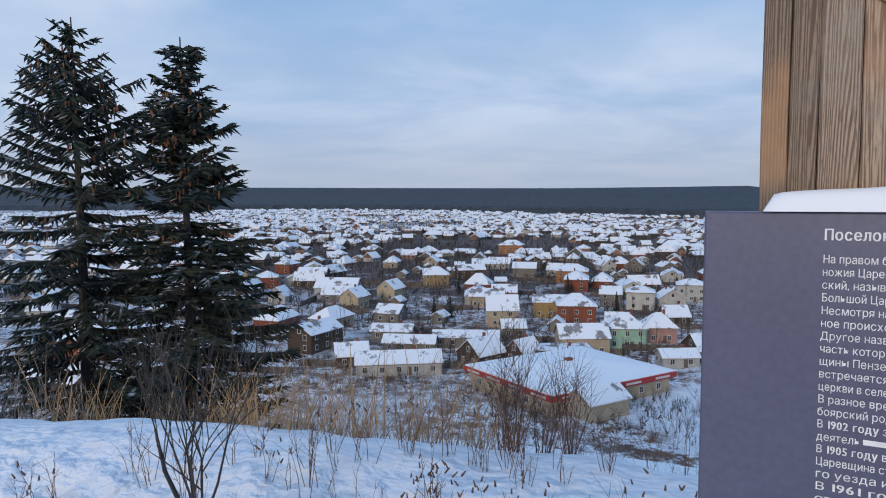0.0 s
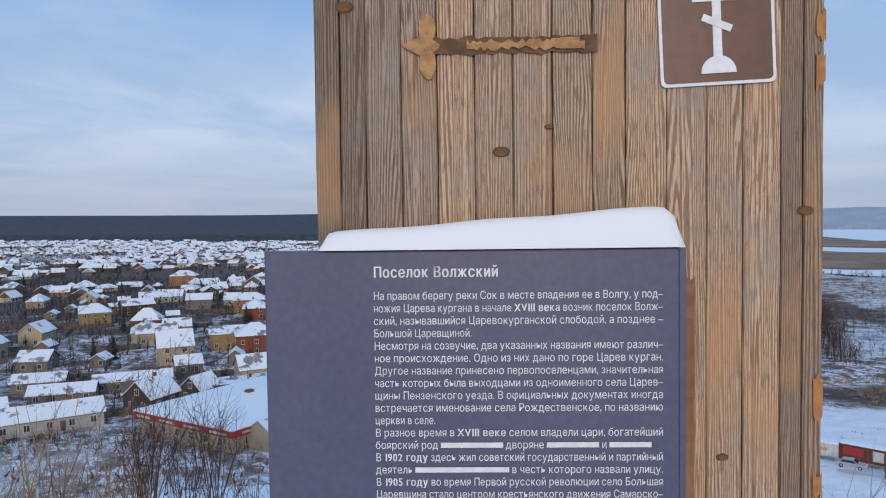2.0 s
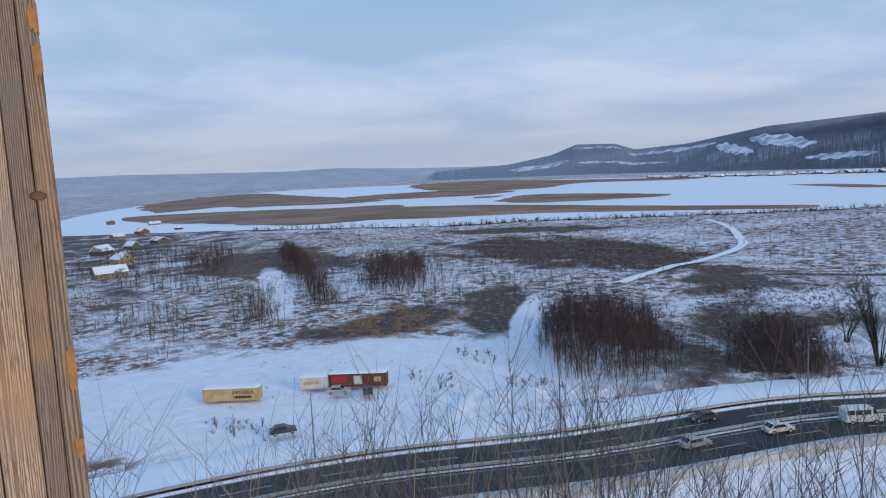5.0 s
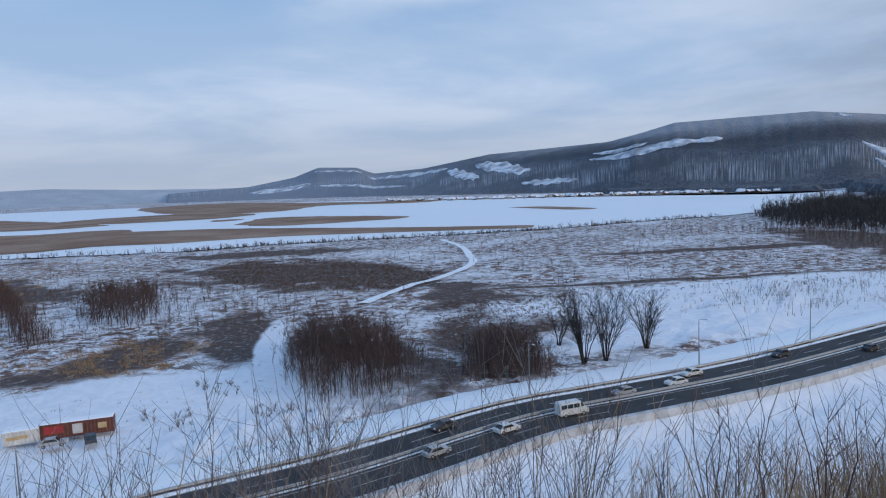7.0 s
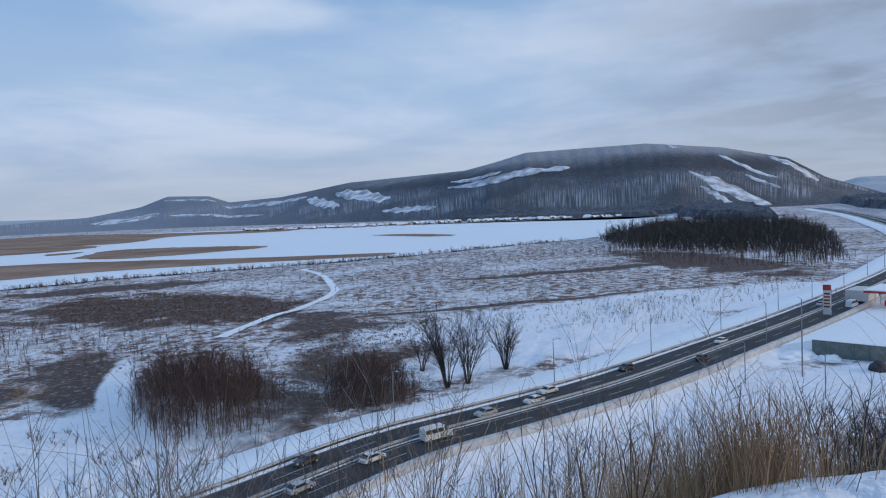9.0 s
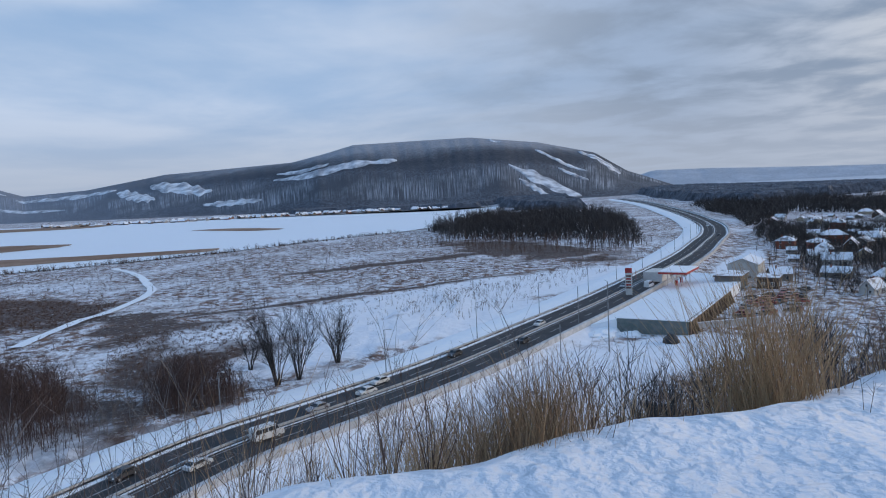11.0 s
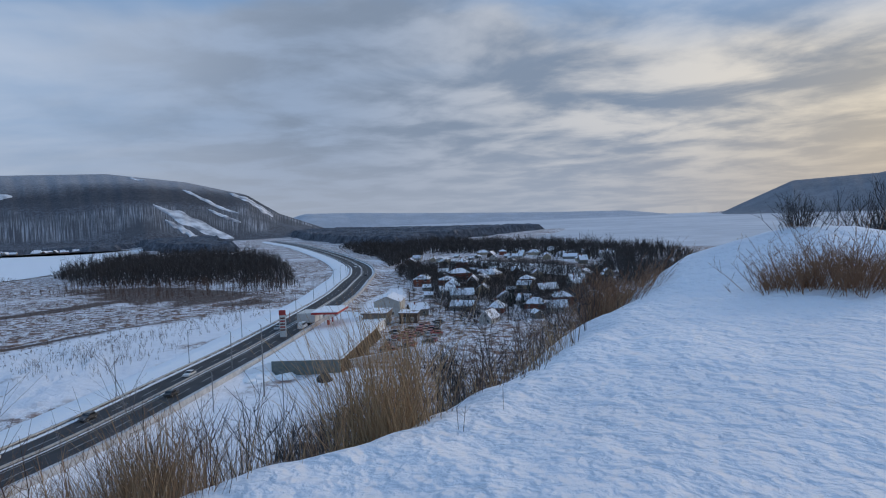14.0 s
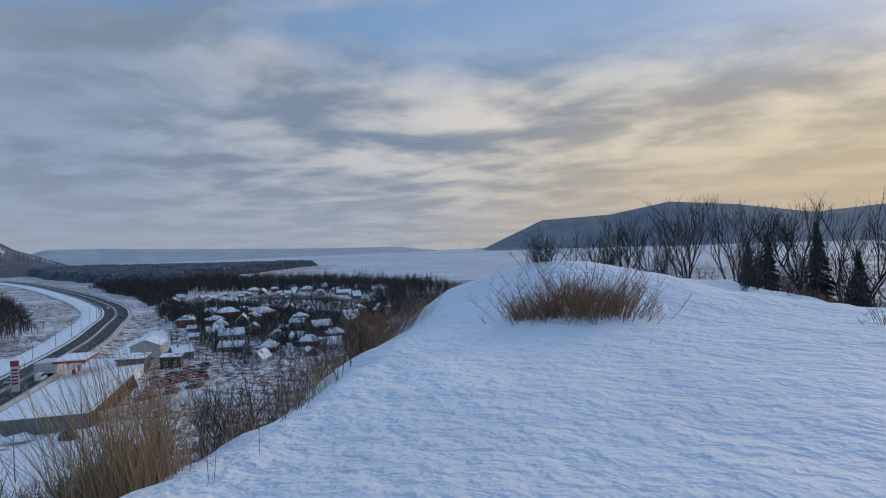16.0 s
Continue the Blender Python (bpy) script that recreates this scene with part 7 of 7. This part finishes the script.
tuft_patch("dry_grass", "sparse dry grass along the brink of the slope", 13, 15, 30, -0.1, 1.4, 0.55, 0.005, M_STRAW, 5)
tuft_patch("dry_grass", "withered straw-coloured grass on the slope", 1, 4, 260, 0.2, 3.0, 0.8, 0.004, M_STRAW, 6)


def brush_patch(name, label, pts, h, stems, r, mat, seed, twigs=4, spread=0.3):
    rg, pl = random.Random(seed), Pile()
    for x, y, z in pts:
        bush(pl, x, y, z, h * rg.uniform(0.6, 1.1), h * spread, stems, r, twigs, rg)
    return tagged(new(name, pl.mesh(name, mat)), label, "brush", kind="stuff")


rg = random.Random(77)
brush_patch("brush", "grey leafless brush on the slope below the brink", edge_points(1, 4, 90, 2.5, 9.0, rg), 2.0, 8, 0.009, M_GREYTWIG, 1, 5)
brush_patch("brush", "thin leafless brush on the slope below the brink", edge_points(5, 10, 110, 1.2, 5.5, rg), 2.3, 4, 0.0042, M_GREYTWIG, 2, 7, 0.22)
brush_patch("brush", "thin leafless brush on the slope below the brink", edge_points(9, 13, 70, 0.0, 4.0, rg), 0.95, 5, 0.0042, M_TWIG, 3, 5)
brush_patch("brush", "tall thin grey stems rising from the slope", edge_points(4, 9, 34, 3.0, 7.0, rg), 3.0, 3, 0.0042, M_GREYTWIG, 12, 9, 0.2)
brush_patch("brush", "dark leafless brush just below the brink", edge_points(10, 14, 100, 0.8, 3.8, rg), 1.3, 7, 0.0052, M_DARKTWIG, 13, 6, 0.4)
tuft_patch("dry_grass", "tall pale dry stalks on the slope below the brink", 5, 10, 80, 0.4, 3.0, 1.25, 0.0028, M_STRAW, 16, 6)
tuft_patch("dry_grass", "pale dry stalks on the slope below the brink", 7, 10, 170, 1.0, 5.5, 1.45, 0.0036, M_STRAW, 24, 8, -0.2)
brush_patch("brush", "brown leafless brush on the slope below the brink", edge_points(7, 10, 90, 1.5, 7.0, rg), 1.9, 6, 0.0045, M_TWIG, 25, 6, 0.25)
brush_patch("brush", "brown leafless brush low on the hillside", edge_points(6, 11, 220, 12, 55, rg), 2.2, 6, 0.02, M_TWIG, 26, 3)
brush_patch("brush", "dark leafless brush on the slope below the brink", edge_points(12, 15, 60, 4.0, 14.0, rg), 2.2, 6, 0.010, M_DARKTWIG, 4, 5)
brush_patch("brush", "reddish brown weeds on the brink", [(-2.35, 3.95, ground(-2.35, 3.95)), (-2.1, 4.05, ground(-2.1, 4.05)), (-2.2, 3.8, ground(-2.2, 3.8)), (-1.9, 4.0, ground(-1.9, 4.0))], 0.85, 16, 0.0032, RED, 5, 7, 0.3)
brush_patch("brush", "dark leafless brush low on the hillside", edge_points(8, 14, 260, 14, 60, rg), 3.2, 5, 0.028, M_GREYTWIG, 6, 3)
brush_patch("brush", "grey leafless brush low on the hillside", edge_points(1, 8, 300, 10, 50, rg), 3.0, 5, 0.026, M_GREYTWIG, 7, 3)

# thin saplings that stand above the brink
for k, (az, r, h) in enumerate(((-57.0, 3.3, 1.15), (30, 12, 3.6), (38, 11, 3.2), (46, 12, 5.2), (53, 11, 4.4), (60, 10, 2.6), (66, 9, 1.9), (25, 13, 4.2), (72, 9, 1.8), (84, 11, 1.6), (93, 14, 2.6), (99, 19, 4.2), (105, 18, 3.0), (110, 17, 2.6))):
    x, y = bearing(az, r)
    tree_thing("sapling", "thin leafless sapling at the brink of the slope", x, y, h * 1.25, 0.005 + 0.0045 * h, 3, 100 + k, M_GREYTWIG if k % 3 else M_DARKTWIG, 2 if k == 0 else 1, 0.1, 0.25)
for k, (az, r, h) in enumerate(((101.5, 23, 7.0), (104.0, 27, 7.5), (110.5, 27, 6.0), (116, 29, 6.0))):
    x, y = bearing(az, r)
    tree_thing("bare_tree", "dark crooked leafless tree on the slope", x, y, h, 0.09, 4, 140 + k, M_DARKTWIG, 2, 0.3, 0.35)

# weeds standing in the snow in front of the settlement
rg, pl = random.Random(5), Pile()
for k in range(150):
    az, r = rg.uniform(-66, -8), rg.uniform(2.6, 4.6)
    x, y = bearing(az, r)
    if y > 3.9 and x > -2.2:
        continue
    z = ground(x, y)
    h = rg.uniform(0.15, 0.48)
    bush(pl, x, y, z, h, h * 0.35, rg.randint(2, 4), 0.0026, 4, rg)
    if rg.random() < 0.35:
        for _ in range(7):
            c = Vector((x + rg.gauss(0, 0.06), y + rg.gauss(0, 0.06), z + h * rg.uniform(0.5, 1.0)))
            pl.rod(c, c + Vector((rg.uniform(-0.02, 0.02), rg.uniform(-0.02, 0.02), 0.025)), 0.006, 0.003, 4)
tagged(new("dry_weeds", pl.mesh("dry_weeds", M_WEED)), "dark dry weed stalks standing in the snow", "weeds", kind="stuff")
rg, pl = random.Random(6), Pile()
for k in range(60):
    az, r = rg.uniform(64, 128), rg.uniform(4.6, 12)
    x, y = bearing(az, r)
    d = float(poly_gap(x, y, EDGE))
    if d > 0.4 or d < -2.2:
        continue
    h = rg.uniform(0.25, 0.6)
    bush(pl, x, y, ground(x, y), h, h * 0.3, rg.randint(1, 3), 0.003, 4, rg)
tagged(new("dry_weeds", pl.mesh("dry_weeds", M_WEED)), "dark dry weed stalks standing in the snow", "weeds", kind="stuff")


# brown shrubs on the snowy knoll
def knoll_shrub(label, x, y, wide, h, stems, seed, mat):
    rg, pl = random.Random(seed), Pile()
    for _ in range(stems):
        a, f = rg.uniform(0, 6.283), min(1.5, abs(rg.gauss(0.1, 0.6)))
        bx, by = x + wide * f * math.cos(a), y + wide * 0.8 * f * math.sin(a)
        z = ground(bx, by)
        d = Vector((math.cos(a) * (0.25 + 0.5 * f), math.sin(a) * (0.25 + 0.5 * f), 1)).normalized()
        ln = h * (rg.uniform(0.3, 0.85) + 0.35 * (rg.random() ** 4)) * (0.75 + 0.45 * float(bumps(bx, by, 0.9, seed)))
        b, m2 = Vector((bx, by, z - 0.05)), None
        m2 = b + d * ln * 0.5
        e = m2 + (d + Vector((rg.uniform(-0.3, 0.3), rg.uniform(-0.3, 0.3), 0))).normalized() * ln * 0.5
        pl.rod(b, m2, 0.006, 0.005, 3)
        pl.rod(m2, e, 0.005, 0.002, 3)
        for _ in range(4):
            s = b.lerp(e, rg.uniform(0.35, 0.95))
            pl.rod(s, s + Vector((rg.uniform(-0.2, 0.2), rg.uniform(-0.2, 0.2), rg.uniform(0.05, 0.25))) * h, 0.0035, 0.0015, 3)
    t = thing("shrub", label, "shrub", pose(0, 0, 0))
    part("crown", pl, mat, t)["kind"] = "stuff"
    return t


KNOLL = bark("rusty_brown_twigs", (0.19, 0.095, 0.05), (0.36, 0.20, 0.11), 0.0)
for k, (along, wide, h, stems) in enumerate(((-0.85, 0.7, 1.1, 160), (-0.2, 0.75, 1.4, 210), (0.45, 0.7, 1.1, 160), (0.95, 0.5, 0.7, 80))):
    knoll_shrub("rusty brown leafless shrub on a snowy knoll", 8.2 + 0.75 * along, -12.3 + 0.66 * along, wide, h, stems, 11 + k, KNOLL)
knoll_shrub("rusty brown leafless shrub behind the knoll", 11.6, -17.0, 0.9, 0.8, 300, 2, KNOLL)
knoll_shrub("dark leafless shrub behind the knoll", 10.6, -14.4, 0.5, 1.0, 90, 3, M_DARKTWIG)
knoll_shrub("brown leafless shrub on the brink", 12.6, -10.6, 1.2, 1.5, 420, 4, KNOLL)
knoll_shrub("dry tufts on the edge of the path", 6.6, -21.5, 1.2, 0.6, 160, 5, KNOLL)
for x, y in ((3.6, -15.0), (2.2, -11.5)):
    knoll_shrub("small grey dry plant poking through snow", x, y, 0.25, 0.5, 22, int(x * 10), M_GREYTWIG)
# trees behind the knoll
for k, (az, r, el, tr) in enumerate(((147.6, 33, 1.3, 1), (151.0, 35, 2.3, 2), (152.6, 33, 3.0, 1), (155.6, 34, 3.7, 1), (157.4, 30, 2.6, 1), (160.3, 28, 2.2, 2), (163.6, 27, 2.0, 2), (168, 26, 2.2, 2), (145.5, 36, 0.5, 2), (149.4, 37, 1.2, 1))):
    x, y = bearing(az, r)
    z = ground(x, y)
    h = 41.6 + r * math.tan(radians(el)) - z
    tree_thing("bare_tree", "dark leafless tree behind the snowy knoll", x, y, h * 1.08, 0.07, 4, 200 + k, M_DARKTWIG, tr, 0.3, 0.16)
for k, (az, r) in enumerate(((156.8, 31), (158.2, 29), (161.6, 24), (164.0, 24.5), (166.6, 24))):
    x, y = bearing(az, r)
    m = pose(x, y, ground(x, y), rz=az * 7)
    if k:
        copy_thing(small_fir, m)
    else:
        small_fir.matrix_basis = m
spots = []
for _ in range(330):
    a = rg.uniform(144.5, 180)
    r = rg.uniform(31, 40) if a < 156.5 else rg.uniform(22.5, 33)
    x, y = bearing(a, r)
    spots.append((x, y, ground(x, y)))
brush_patch("brush", "dark leafless brush behind the knoll", spots, 2.2, 9, 0.010, M_DARKTWIG, 9, 6)
